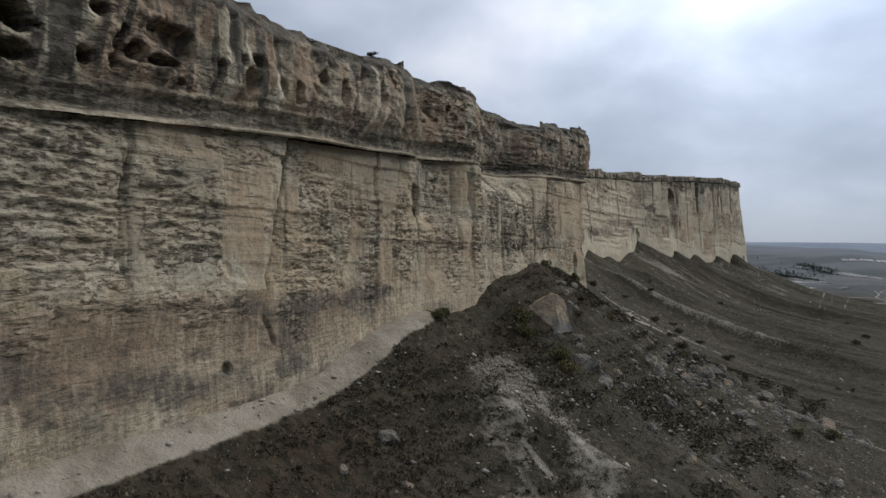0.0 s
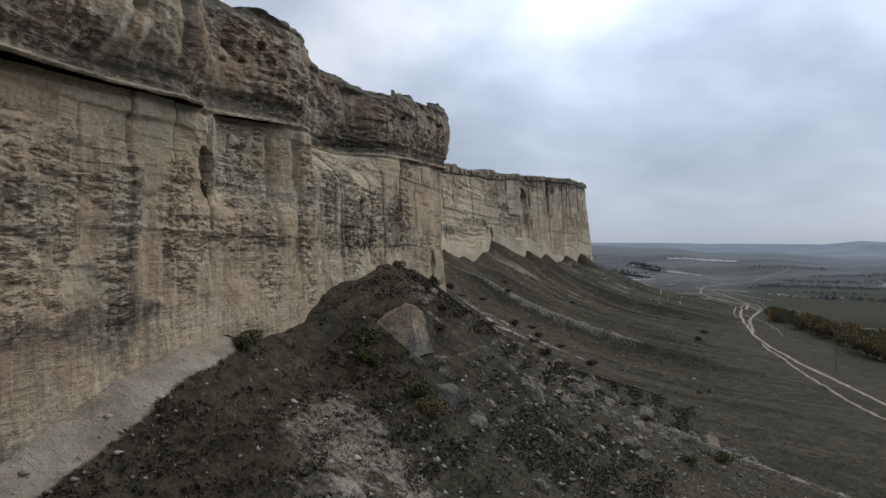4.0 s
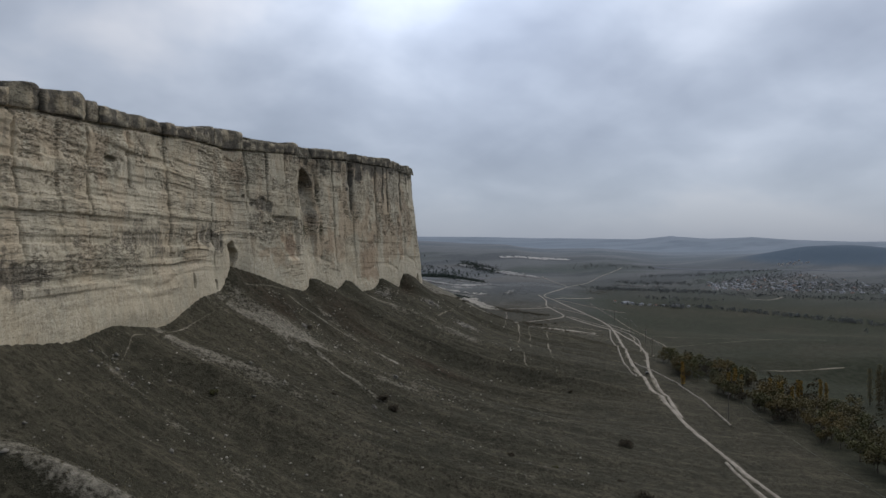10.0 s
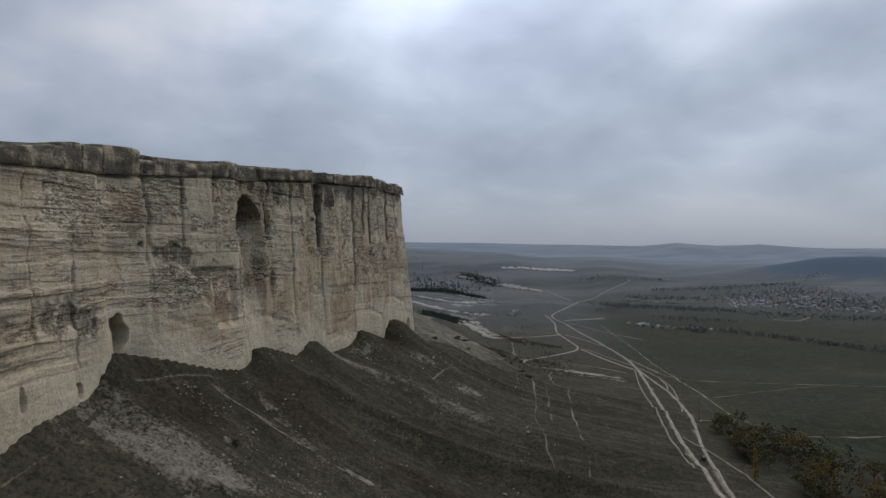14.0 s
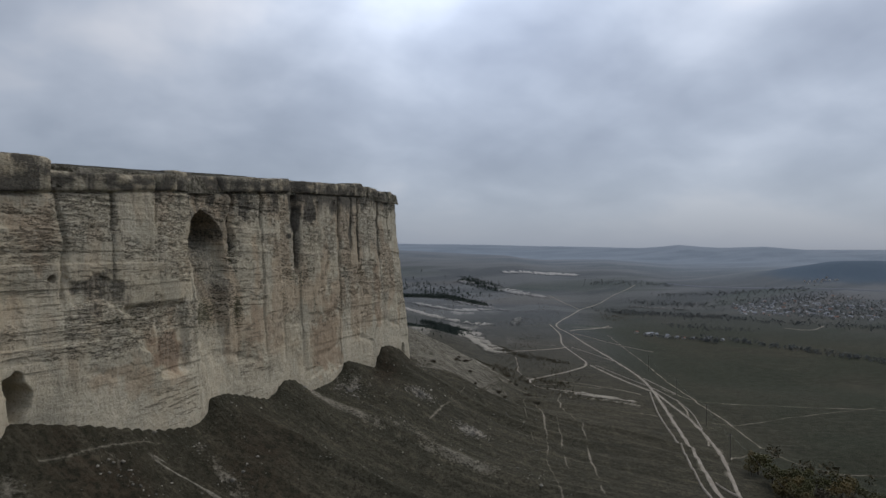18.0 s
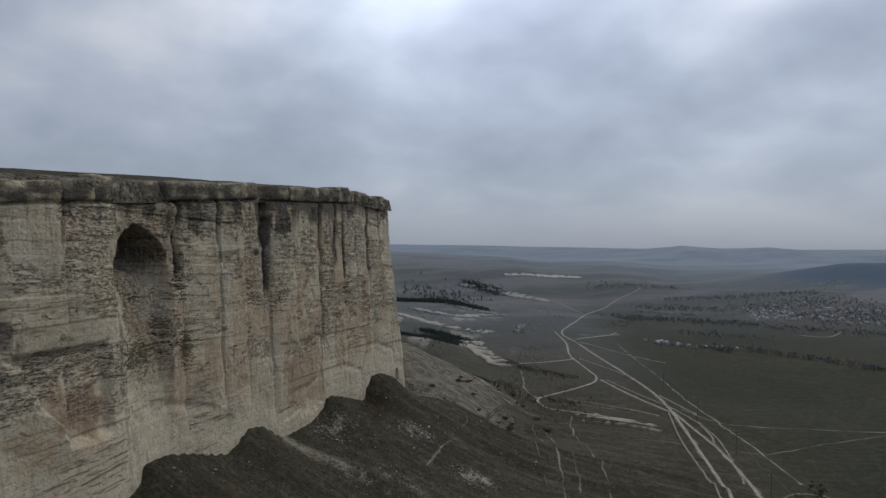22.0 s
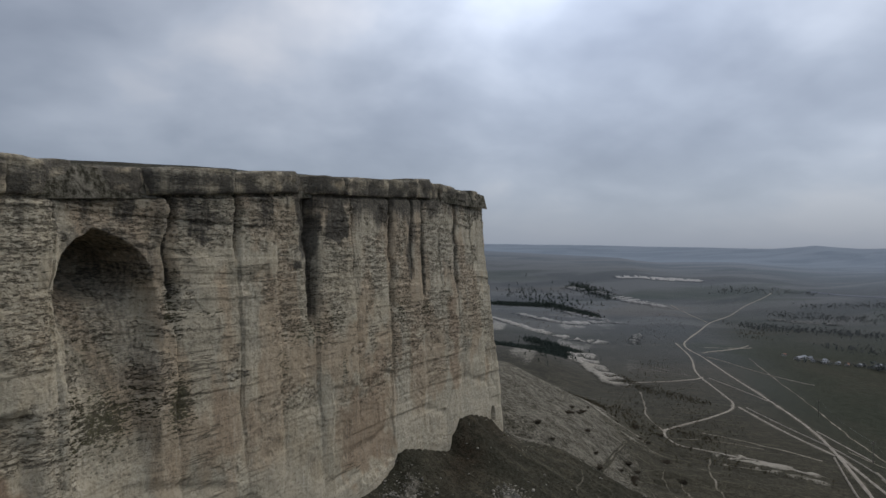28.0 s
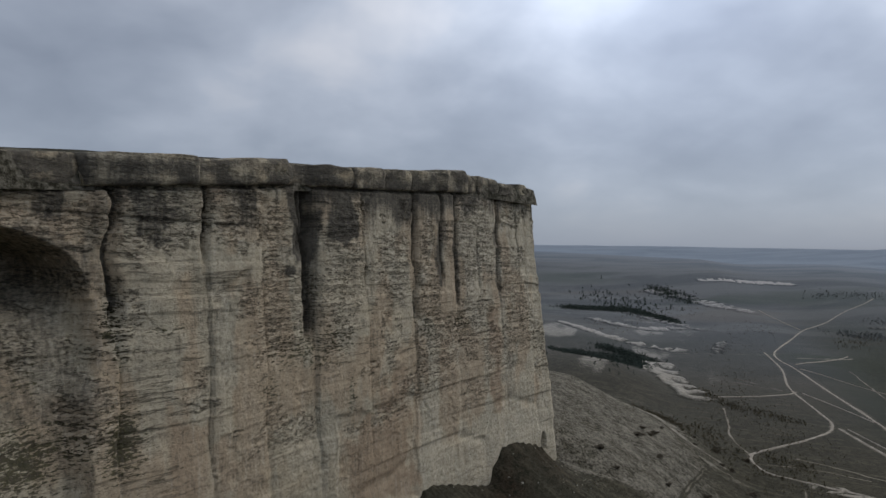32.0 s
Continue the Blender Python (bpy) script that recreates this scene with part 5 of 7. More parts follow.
def far_relief(S, z, v):
    lean = 1.5 + 1.9 * smooth(S, 296, 320)
    foot = z - lerp(S, FOOT)
    u, i, off = pillars(S, z, FAR_JOINTS, 171)
    corner = smooth(S, 236, 262)
    r = lean * (0.2 - smooth(v, -0.1, 1.1)) + 0.45 * vnoise(S / 9.5, z / 40, 0, 172)
    r = r + (0.10 + 0.06 * corner) * (1 - np.abs(u) ** 6) * smooth(foot, 1, 6) + (0.14 + 0.10 * corner) * hash3(i, 0, 0, 7) * smooth(foot, 5, 14)
    r = r - 0.10 * np.exp(-(off / 0.12) ** 2) * smooth(vnoise(i * 1.7, z / 5, 0, 186), 0.1, 0.5) * smooth(foot, 8, 13)
    flake = far_flake(S, z, i)
    zz = z + 0.35 * vnoise(S / 9, z / 7, 0, 181) + 0.012 * S
    r = r + 0.10 * beds(S, zz, 1.3, 182, 16) * smooth(foot, 2, 5) + 0.11 * flake * beds(S, zz, 0.38, 183, 3.6) - 0.08 * flake * ledges(S, z, 184)
    r = r - 0.08 * (1 - flake) * smooth(vnoise(S / 2.6, z / 3.4, 0, 187) + 0.25 * fbm(S / 0.7, z / 0.5, 0, 2, 213), 0.36, 0.42) * smooth(foot, 4, 6) + 0.04 * fbm(S / 0.7, z / 0.6, 0, 2, 188) + 0.10 * fbm(S / 2.4, z / 2.2, 0, 3, 189)
    # the bay's long beds stand out and back
    r = r + 0.26 * beds(S, z + 0.3 * vnoise(S / 8, z / 9, 0, 177), 0.8, 178, 20) * fade(S, 225, 240) * smooth(foot, 3, 5) * (1 - 0.6 * flake)
    r = r + 0.3 * vnoise(S / 14, z / 3.0, 0, 175) * smooth(S, 180, 200) * fade(S, 232, 240)
    r = r + cracks(S, z, FAR_CRACKS) + alcove(S, z)
    r = r - 0.45 * blobs(S, z, [(258.6, 55.6, 3.2, 0.9, 1.0)]) - 0.35 * panels(S, z, [(236.6, 242, 44.2, 46.4, 0.8), (217, 227, 37.6, 40, 0.7), (281.6, 293, 28, 38.4, 0.5), (270, 273, 49.4, 51, 0.6)], 167, 0.3, 1.2)
    r = r + hollows(S, z, [(231.3, 36.2, 1.2, 2.3, 2.2), (234.9, 46.5, 0.35, 0.35, 0.7), (121.1, 44.6, 0.6, 0.5, 0.9), (223, 31.5, 0.5, 0.9, 0.6), (192.5, 47.8, 1.1, 0.35, 0.6), (317.2, 27.4, 0.7, 1.2, 1.0), (214, 32.4, 0.35, 1.1, 0.5), (144.8, 32.4, 1.0, 1.6, 0.8)])
    # a fallen slab has left a stepped scar
    slab = smooth(S + (z - 36) * 0.62 + 1.1 * fbm(S / 1.1, z / 0.9, 0, 3, 190), 246.2, 246.8) * fade(S, 251.0, 252.2) * smooth(z, 34.5, 35.5) * fade(z, 42.6, 43.6)
    r = r - 0.75 * slab
    # the foot bulges, with scooped hollows between the lobes
    r = r + 0.25 * fade(foot, 0.5, 4.5) - 0.18 * np.exp(-((foot - 5.2) / 0.5) ** 2) * smooth(vnoise(S / 8, 0.1, 0, 176), -0.2, 0.4)
    return r - 0.35 * np.exp(-((z - lerp(S, CAPB) + 0.12) / 0.16) ** 2)


def far_tone(S, z, v):
    foot, drop = z - lerp(S, FOOT), lerp(S, CAPB) - z
    u, i, off = pillars(S, z, FAR_JOINTS, 171)
    corner = smooth(S, 236, 262)
    warm = panels(S, z, [(265.4, 269.4, 35.5, 42.2, 0.75), (269.6, 272.2, 35, 39.5, 0.7), (282.6, 292.6, 28.5, 36.8, 0.8), (287, 292.6, 37, 41, 0.8), (297.4, 300, 36, 44, 0.7), (245.6, 251.6, 35.0, 39.6, 0.95), (238, 246, 34.4, 37, 0.6), (254.6, 263, 54.2, 57.4, 0.65), (231.4, 235.6, 48.6, 54.5, 0.7),
                         (307, 309.4, 34, 46, 0.85), (303.5, 306, 36, 43, 0.6), (195.6, 199, 49.5, 52.5, 0.7), (186.8, 191, 45, 51, 0.6), (176, 181, 46, 50, 0.5), (271.6, 273.4, 49.4, 51.0, 0.6), (284, 286.6, 52, 57, 0.6), (270, 277.5, 54, 57.4, 0.5), (163, 168, 43, 48.5, 0.55),
                         (110, 114, 38, 43.5, 0.6), (139.6, 142.6, 38, 46.5, 0.6), (121.4, 126, 37, 43, 0.5), (311, 316, 40, 46, 0.5), (98, 104, 36, 42, 0.5)], 191, 0.8, 2.4)
    warm = np.maximum(warm, (0.36 + 0.26 * corner) * smooth(fbm(S / 2.6, z / 6, 0, 4, 192) + 0.3 * vnoise(i * 2.3, 0.2, 0, 193), -0.04, 0.26) * smooth(foot, 3, 6))
    streak = smooth(vnoise(S / 0.8, z / 11, 0, 194) + 0.5 * vnoise(S / 0.33, z / 7, 0, 195), -0.1, 0.6)
    ragged = drop + 1.3 * vnoise(S / 1.3, z / 3, 0, 196) + 0.9 * vnoise(i * 5.1, 0.3, 0, 197)
    dark = 0.75 * streak * fade(ragged, 0.6, 4.6) * (0.35 + 0.65 * corner)
    dark = np.maximum(dark, 0.80 * fade(ragged, 0.8, 3.8) * smooth(S, 277, 281) * (1 - 0.45 * smooth(S, 305, 312)))
    # last three panels darken the niche: its inner shade painted in, with some lichen
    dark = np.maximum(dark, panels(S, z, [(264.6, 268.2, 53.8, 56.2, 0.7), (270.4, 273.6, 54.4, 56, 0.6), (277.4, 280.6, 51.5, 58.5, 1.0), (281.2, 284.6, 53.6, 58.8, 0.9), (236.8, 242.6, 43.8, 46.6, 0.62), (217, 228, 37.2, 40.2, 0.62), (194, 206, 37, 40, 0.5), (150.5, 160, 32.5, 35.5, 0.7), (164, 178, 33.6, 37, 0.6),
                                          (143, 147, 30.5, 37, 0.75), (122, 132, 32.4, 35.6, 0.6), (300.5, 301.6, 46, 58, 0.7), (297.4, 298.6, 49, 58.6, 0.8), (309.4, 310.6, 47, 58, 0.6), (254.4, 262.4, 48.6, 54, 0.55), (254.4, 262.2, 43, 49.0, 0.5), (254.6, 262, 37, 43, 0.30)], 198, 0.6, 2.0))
    dark = np.maximum(dark, 0.30 * smooth(fbm(S / 2.4, z / 1.4, 0, 4, 199), 0.12, 0.42))
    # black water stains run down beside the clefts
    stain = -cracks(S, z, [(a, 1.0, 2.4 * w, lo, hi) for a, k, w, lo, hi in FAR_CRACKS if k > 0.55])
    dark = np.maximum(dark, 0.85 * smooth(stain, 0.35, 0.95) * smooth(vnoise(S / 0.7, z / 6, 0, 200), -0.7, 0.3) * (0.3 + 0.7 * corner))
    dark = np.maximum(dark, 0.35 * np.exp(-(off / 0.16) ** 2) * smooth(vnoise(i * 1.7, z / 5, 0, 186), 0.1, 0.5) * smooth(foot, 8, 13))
    pale = np.maximum((0.34 + 0.3 * smooth(S, 226, 240)) * fade(foot - 4.5 * smooth(S, 286, 294) + 1.5 * vnoise(S / 3, 0.2, 0, 204) + 1.2 * vnoise(S / 1.1, z / 4, 0, 205), 3.0, 5.4), 0.65 * smooth(fbm(S / 3, z / 7, 0, 4, 206) + 0.25 * vnoise(i * 4.9, 0.7, 0, 207), 0.05, 0.4))
    pale = np.maximum(pale, 0.46 - 0.08 * smooth(S, 236, 246) + 0.36 * smooth(S, 286, 300) + 0.28 * fbm(S / 4, z / 5, 0, 3, 211))
    # cleft cores blackened: shade painted in where the mesh is too coarse
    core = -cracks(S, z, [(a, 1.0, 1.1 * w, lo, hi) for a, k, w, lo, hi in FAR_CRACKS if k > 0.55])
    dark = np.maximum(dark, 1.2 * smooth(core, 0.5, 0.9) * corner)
    dark = dark * (1 - 0.8 * fade(foot, 2, 4.5))
    moss = blobs(S, z, [(257.8, 41.0, 4.2, 2.4, 0.8), (263.4, 41.0, 1.3, 2.4, 0.95), (257.8, 45.2, 4.0, 2.0, 0.34), (278.5, 44.6, 5.0, 1.9, 0.52), (281.5, 45.6, 3.0, 0.9, 0.6), (274.5, 42.4, 1.6, 1.6, 0.45), (295.4, 45.0, 1.7, 1.6, 0.62), (301.6, 44.6, 2.2, 1.6, 0.56), (263.3, 48.2, 0.7, 2.8, 0.6), (242.5, 41.8, 4.5, 0.8, 0.4), (283.4, 40, 0.6, 3.4, 0.5),
                        (316, 44.5, 2, 2, 0.45), (266.5, 47.6, 1.4, 0.5, 0.45), (222, 39, 4.5, 0.9, 0.45), (212, 36.6, 3, 0.7, 0.4), (156, 33.6, 4, 0.9, 0.45)])
    bay = fade(S, 236, 244)
    up = foot / (lerp(S, CAPB) - lerp(S, FOOT))
    seam = (0.2 + bay * lerp(up, [(0, 0.0), (0.2, 0.1), (0.3, 0.9), (0.7, 1.0), (0.8, 0.4), (1, 0.3)]) + (1 - bay) * 0.8 * smooth(vnoise(i * 2.9, z / 4, 0, 209), -0.3, 0.3)) * smooth(fbm(S / 10, z / 2.0, 0, 3, 210), -0.3, 0.2)
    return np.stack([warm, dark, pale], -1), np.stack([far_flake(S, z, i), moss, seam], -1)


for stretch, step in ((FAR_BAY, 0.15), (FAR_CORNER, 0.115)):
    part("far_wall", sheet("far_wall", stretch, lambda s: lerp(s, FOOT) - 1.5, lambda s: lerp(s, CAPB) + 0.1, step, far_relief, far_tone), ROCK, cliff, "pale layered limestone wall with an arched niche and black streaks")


def cap_block(s0, s1, seed):
    """One slab of the rim: rounded front, rough top, closed ends."""
    s = np.linspace(s0 + 0.02, s1 - 0.02, max(4, int((s1 - s0) / 0.35)))
    base, top = lerp(s, CAPB), lerp(s, TOP) + 0.22 * vnoise(s / 2.2, 0.3, 0, seed) + 0.62 * vnoise(seed * 3.7, 0.2, 0, 201) * (1 - 0.5 * smooth(s, 240, 262))
    mid = np.full(len(s), 1.0)[:, None]
    face = far_relief(s[:, None], base[:, None] - 0.6, mid)[:, 0]
    k = np.ones(7) / 7
    face = np.convolve(np.pad(face, 3, mode="edge"), k, "valid")
    out = wall_d(s) + np.clip(face, -3.2, 1.2) + 0.25 + 0.6 * vnoise(seed * 1.9, 0.4, 0, 202) + 0.35 * vnoise(s / 1.8, 0.1, 0, seed)
    end = np.minimum(smooth(s, s0, s0 + 0.2), fade(s, s1 - 0.2, s1))
    out = out - 0.10 * (1 - end)
    prof = [(-3.0, 0.0), (-0.6, -0.02), (-0.14, 0.0), (-0.02, 0.07), (0.05, 0.25), (0.02, 0.42), (0.07, 0.58), (0.04, 0.78), (-0.03, 0.92), (-0.12, 0.99), (-0.5, 1.01), (-1.4, 1.02), (-3.0, 1.0)]
    rows = []
    for i, (o, h) in enumerate(prof):
        zz = base + (top - base) * h - 0.04 * (1 - end) * (h > 0.5)
        dd = out + o + (0.24 * fbm(s / 1.6, zz / 0.5, 0, 3, seed + 5) + 0.08 * vnoise(s / 6, zz / 0.3, 0, seed + 6)) * (abs(o) < 1)
        X, Y = world_of(s, dd)
        rows.append(np.stack([X, Y, zz + 0.05 * vnoise(s / 0.7, dd, 0, seed + 9)], -1))
    co = np.stack(rows, 1)
    co = np.concatenate([co[:1].mean(1, keepdims=True).repeat(len(prof), 1), co, co[-1:].mean(1, keepdims=True).repeat(len(prof), 1)], 0)
    m, n = co.shape[:2]
    t = np.zeros((m, n, 3))
    t[..., 1] = 0.62 + 0.5 * vnoise(np.arange(m)[:, None] / 3.0, np.arange(n)[None, :] / 2.0, 0, seed)
    t[..., 0] = 0.25 * max(0.0, float(vnoise(seed * 0.77, 0.5, 0, 203)))
    t[..., 2] = 0.3 * smooth(vnoise(np.arange(m)[:, None] / 2.0, np.arange(n)[None, :] / 3.0, 0, seed + 2), 0.1, 0.6)
    u = np.zeros((m, n, 3))
    u[..., 0] = 0.35
    u[..., 2] = 0.6
    return grid_mesh("cap_block", co, [("tone", np.clip(t, 0, 1)), ("wear", u)], flip=True)


edges = [92.5, 100, 103, 112, 115.2, 124, 127.5, 134.4, 139.4, 142.6, 150.2, 153, 162, 165, 174.2, 178, 187, 189.5, 197.4, 207.5, 211, 222, 225.5, 230.4, 235.2, 247.5, 250.2, 256, 262.3, 268.8, 277.2, 284.6, 289.4, 293.2, 298.8, 303.4, 306.2, 311, 315.2, 318.6]
for i, (a, b) in enumerate(zip(edges, edges[1:])):
    part("cap_block", cap_block(a, b, 300 + i), ROCK, cliff)


def build_plateau():
    t = np.arange(-110, 320, 0.8)
    b = np.r_[0, 0.5, 1.2, 2.2, 3.5, 5, 7, 10, 14, 19, 26, 36, 52, 80, 130, 220, 400]
    S, B = np.meshgrid(t, b, indexing="ij")
    cap = np.array(NEAR_CAP)
    rim = np.where(S < 92, np.interp(S, cap[:, 0], cap[:, 1]) - 0.3, wall_d(S) - 1.6)
    Dd = rim - B
    z = lerp(S, TOP) - 0.05 - 0.3 * fade(B, 0.3, 1.5) + 5 * (1 - np.exp(-B / 60)) + 0.3 * fbm(S / 6, Dd / 6, 0, 3, 41) * smooth(B, 0.5, 6)
    z = z - 2.0 * fade(B, 0.2, 0.6) * (B < 0.1)
    X, Y = world_of(S, Dd)
    soil = np.zeros((*S.shape, 3))
    soil[..., 1] = 0.35 * fade(B, 1, 6)
    me = grid_mesh("plateau", np.stack([X, Y, z], -1), [("soil", soil)])
    tagged(part("plateau", me, GROUND), "grassy plateau on top of the cliff", "plateau", kind="structure")


build_plateau()
# ---- things ----
def on_ground(s, d, sink=0.0):
    return place(s, d, float(on_sheet(s, d)) - sink)


def heights(s, d):
    return on_sheet(s, d)


def rock_mesh(name, seed, level=2, cuts=7):
    """An angular boulder: a ball cut by planes and roughened."""
    bm = bmesh.new()
    bmesh.ops.create_icosphere(bm, subdivisions=level, radius=1.0)
    r = random.Random(seed)
    planes = []
    for _ in range(cuts):
        nv = Vector((r.uniform(-1, 1), r.uniform(-1, 1), r.uniform(-0.5, 1))).normalized()
        planes.append((nv, r.uniform(0.45, 0.8)))
    for v in bm.verts:
        for nv, o in planes:
            k = v.co.dot(nv) - o
            if k > 0:
                v.co -= nv * k * 0.92
        p = v.co * 1.7 + Vector((seed, seed * 0.3, 0))
        v.co += v.co.normalized() * 0.14 * noise.fractal(p, 0.8, 2.1, 4)
        v.co.z = max(v.co.z, -0.45)
    me = bpy.data.meshes.new(name)
    bm.to_mesh(me)
    bm.free()
    me.materials.append(BOULDER)
    return me


def leafy(name, blobs_, count, size, mat, seed, flat=1.0):
    """A crown or bush of small leaf clumps: blobs_ = centre, radii, share."""
    g = np.random.default_rng(seed)
    pts = []
    for (cx, cy, cz), (rx, ry, rz), share in blobs_:
        n = max(3, int(count * share))
        u = g.normal(size=(n, 3))
        u /= np.linalg.norm(u, axis=1)[:, None]
        rad = g.uniform(0.35, 1.0, n)[:, None] ** 0.6 * (1 + 0.18 * g.normal(size=(n, 1)))
        pts.append(u * rad * (rx, ry, rz) + (cx, cy, cz))
    p = np.vstack(pts)
    n = len(p)
    a, b = g.normal(size=(n, 3)), g.normal(size=(n, 3))
    a /= np.linalg.norm(a, axis=1)[:, None]
    b -= a * (a * b).sum(1)[:, None]
    b /= np.linalg.norm(b, axis=1)[:, None]
    w = size * g.uniform(0.6, 1.4, n)[:, None]
    h = np.cross(a, b) * w * 0.25
    co = np.stack([p - a * w, p + b * w * 0.6 + h, p + a * w, p - b * w * 0.6 + h], 1).reshape(-1, 3)
    return soup(name, co, 4, mat)


def soup(name, co, k, mat):
    """Loose faces of k corners each."""
    me = bpy.data.meshes.new(name)
    n = len(co) // k
    me.vertices.add(len(co))
    me.vertices.foreach_set("co", np.ascontiguousarray(co, np.float32).reshape(-1))
    me.loops.add(len(co))
    me.loops.foreach_set("vertex_index", np.arange(len(co), dtype=np.int32))
    me.polygons.add(n)
    me.polygons.foreach_set("loop_start", np.arange(0, len(co), k, dtype=np.int32))
    me.update(calc_edges=True)
    me.materials.append(mat)
    return me


def limb_mesh(name, segs, mat, sides=6):
    """Tapered limbs: from point, to point, radius at each end."""
    bm = bmesh.new()
    for p, q, r0, r1 in segs:
        p, q = Vector(p), Vector(q)
        rot = (q - p).to_track_quat("Z", "Y")
        rings = []
        for c, r in ((p, r0), (q, r1)):
            rings.append([bm.verts.new(c + rot @ Vector((r * math.cos(2 * math.pi * i / sides), r * math.sin(2 * math.pi * i / sides), 0))) for i in range(sides)])
        for i in range(sides):
            j = (i + 1) % sides
            bm.faces.new((rings[0][i], rings[0][j], rings[1][j], rings[1][i]))
        bm.faces.new(rings[1])
    me = bpy.data.meshes.new(name)
    bm.to_mesh(me)
    bm.free()
    me.materials.append(mat)
    return me


# boulders on the slope: s, d, half length, height, which mesh
ROCKS = [rock_mesh("boulder", 11 + i, 3) for i in range(7)]


def boulder(s, d, size, tall, i, turn, label):
    ob = new("boulder", ROCKS[i % 7])
    ob.matrix_basis = Matrix.Translation(on_ground(s, d, 0.12 * tall)) @ Euler((0, 0, turn)).to_matrix().to_4x4() @ Matrix.Diagonal((size, size * 0.8, tall, 1))
    return tagged(ob, label, "boulder", "boulders on the slope")


BIG = [(64.5, -21.7, 0.75, 0.45), (67.0, -22.7, 0.6, 0.35), (63.2, -20.7, 0.5, 0.4), (63.5, -20.1, 0.45, 0.4), (66.0, -21.6, 0.3, 0.25), (69.8, -22.6, 0.3, 0.2), (93.9, -14.8, 0.5, 1.1), (82.8, -19.9, 0.9, 0.6), (81.4, -18.8, 0.8, 0.5), (108.7, -13.8, 0.9, 0.7), (99.4, -10.8, 0.7, 0.6), (79.0, -16.5, 0.6, 0.3), (110.7, -19.8, 0.8, 0.5), (65.6, -22.8, 0.4, 0.25), (54.0, -16.2, 1.5, 1.15), (52.8, -14.6, 0.9, 0.8), (56.3, -17.6, 0.55, 0.4), (54.8, -19.1, 0.5, 0.45), (57.6, -18.2, 0.45, 0.3), (74.1, -9.5, 1.0, 0.8), (75.6, -7.6, 0.9, 0.7), (72.6, -10.6, 0.8, 0.8), (64.6, -13.6, 0.6, 0.7), (77.2, -4.6, 0.9, 0.6), (57.4, -14.5, 0.55, 0.4), (64.3, -12.3, 0.7, 0.75), (67.5, -10.6, 0.65, 0.55), (63.6, -9.9, 0.4, 0.45), (63.2, -8.8, 0.5, 0.4), (67.8, -5.8, 1.0, 0.75), (59.6, -10.9, 0.5, 0.35), (55.0, -13.6, 0.5, 0.35),
       (53.5, -14.6, 0.5, 0.55), (65.1, -4.7, 0.8, 0.5), (80.7, -9.6, 1.5, 1.1), (82.3, -8.0, 1.1, 0.8), (90.7, -2.0, 0.9, 0.6), (86.1, 0.2, 0.8, 0.5), (80.4, 1.4, 1.2, 0.8), (80.3, 3.6, 0.9, 0.6), (82.5, -4.5, 1.1, 0.7), (55.1, -19.2, 0.7, 0.5), (29.7, -19.7, 0.75, 0.5), (25.2, -19.5, 0.35, 0.3), (27.5, -17.3, 0.35, 0.25),
       (62.8, -8.0, 0.55, 0.5), (59.2, -10.5, 0.6, 0.4), (62.3, 1.9, 0.8, 0.5), (49.8, -12.1, 0.45, 0.3), (49.3, -10.3, 0.7, 0.45), (52.2, -6.1, 0.6, 0.45), (81.7, -12.6, 0.7, 0.6), (60.6, -0.5, 0.6, 0.4), (132.6, -7.2, 0.5, 0.8), (132.3, -8.6, 0.4, 0.5), (140.8, 3.3, 0.4, 0.5), (107.1, -23.7, 0.8, 0.7),
       (109.2, -20.0, 0.8, 0.7), (116.2, -21.7, 0.7, 0.6), (114.4, -16.1, 0.9, 0.7), (82.8, -23.1, 0.6, 0.4), (138.1, -43.1, 0.6, 0.5), (154.3, -39.2, 0.5, 0.4), (152.2, -7.3, 0.4, 0.3), (232.0, -39.4, 0.75, 0.8), (294.5, -10.0, 0.8, 0.6), (300.3, -20.3, 0.8, 0.5), (264.8, -11.5, 0.5, 0.4), (226.7, -22.7, 0.5, 0.4), (213.9, -24.6, 0.6, 0.4), (288.4, -31.8, 0.8, 0.4), (70, -22.6, 0.6, 0.5), (47, -7, 0.6, 0.5), (44, -3, 0.7, 0.5), (57, -4, 0.5, 0.4)]


def wedge_mesh():
    """The great fallen block: a wedge with a sloping crest and two broad split faces."""
    bm = bmesh.new()
    bmesh.ops.create_icosphere(bm, subdivisions=5, radius=2.6)
    planes = [((0.15, -0.95, 0.25), 0.7), ((0.92, -0.3, 0.15), 1.25), ((-0.6, -0.1, 0.8), 0.85), ((0.0, 1.0, 0.1), 0.9), ((-1, 0, 0.05), 2.0), ((0.5, 0.1, 0.86), 1.7), ((-0.6, -0.8, 0.15), 1.1)]
    for v in bm.verts:
        for q, o in planes:
            nv = Vector(q).normalized()
            k = v.co.dot(nv) - o
            if k > 0:
                v.co -= nv * k
        v.co += v.co.normalized() * 0.13 * noise.fractal(v.co * 0.9, 0.8, 2.1, 5)
        v.co.z = max(v.co.z, -1.3)
    me = bpy.data.meshes.new("boulder")
    bm.to_mesh(me)
    bm.free()
    me.materials.append(WEDGE)
    return me


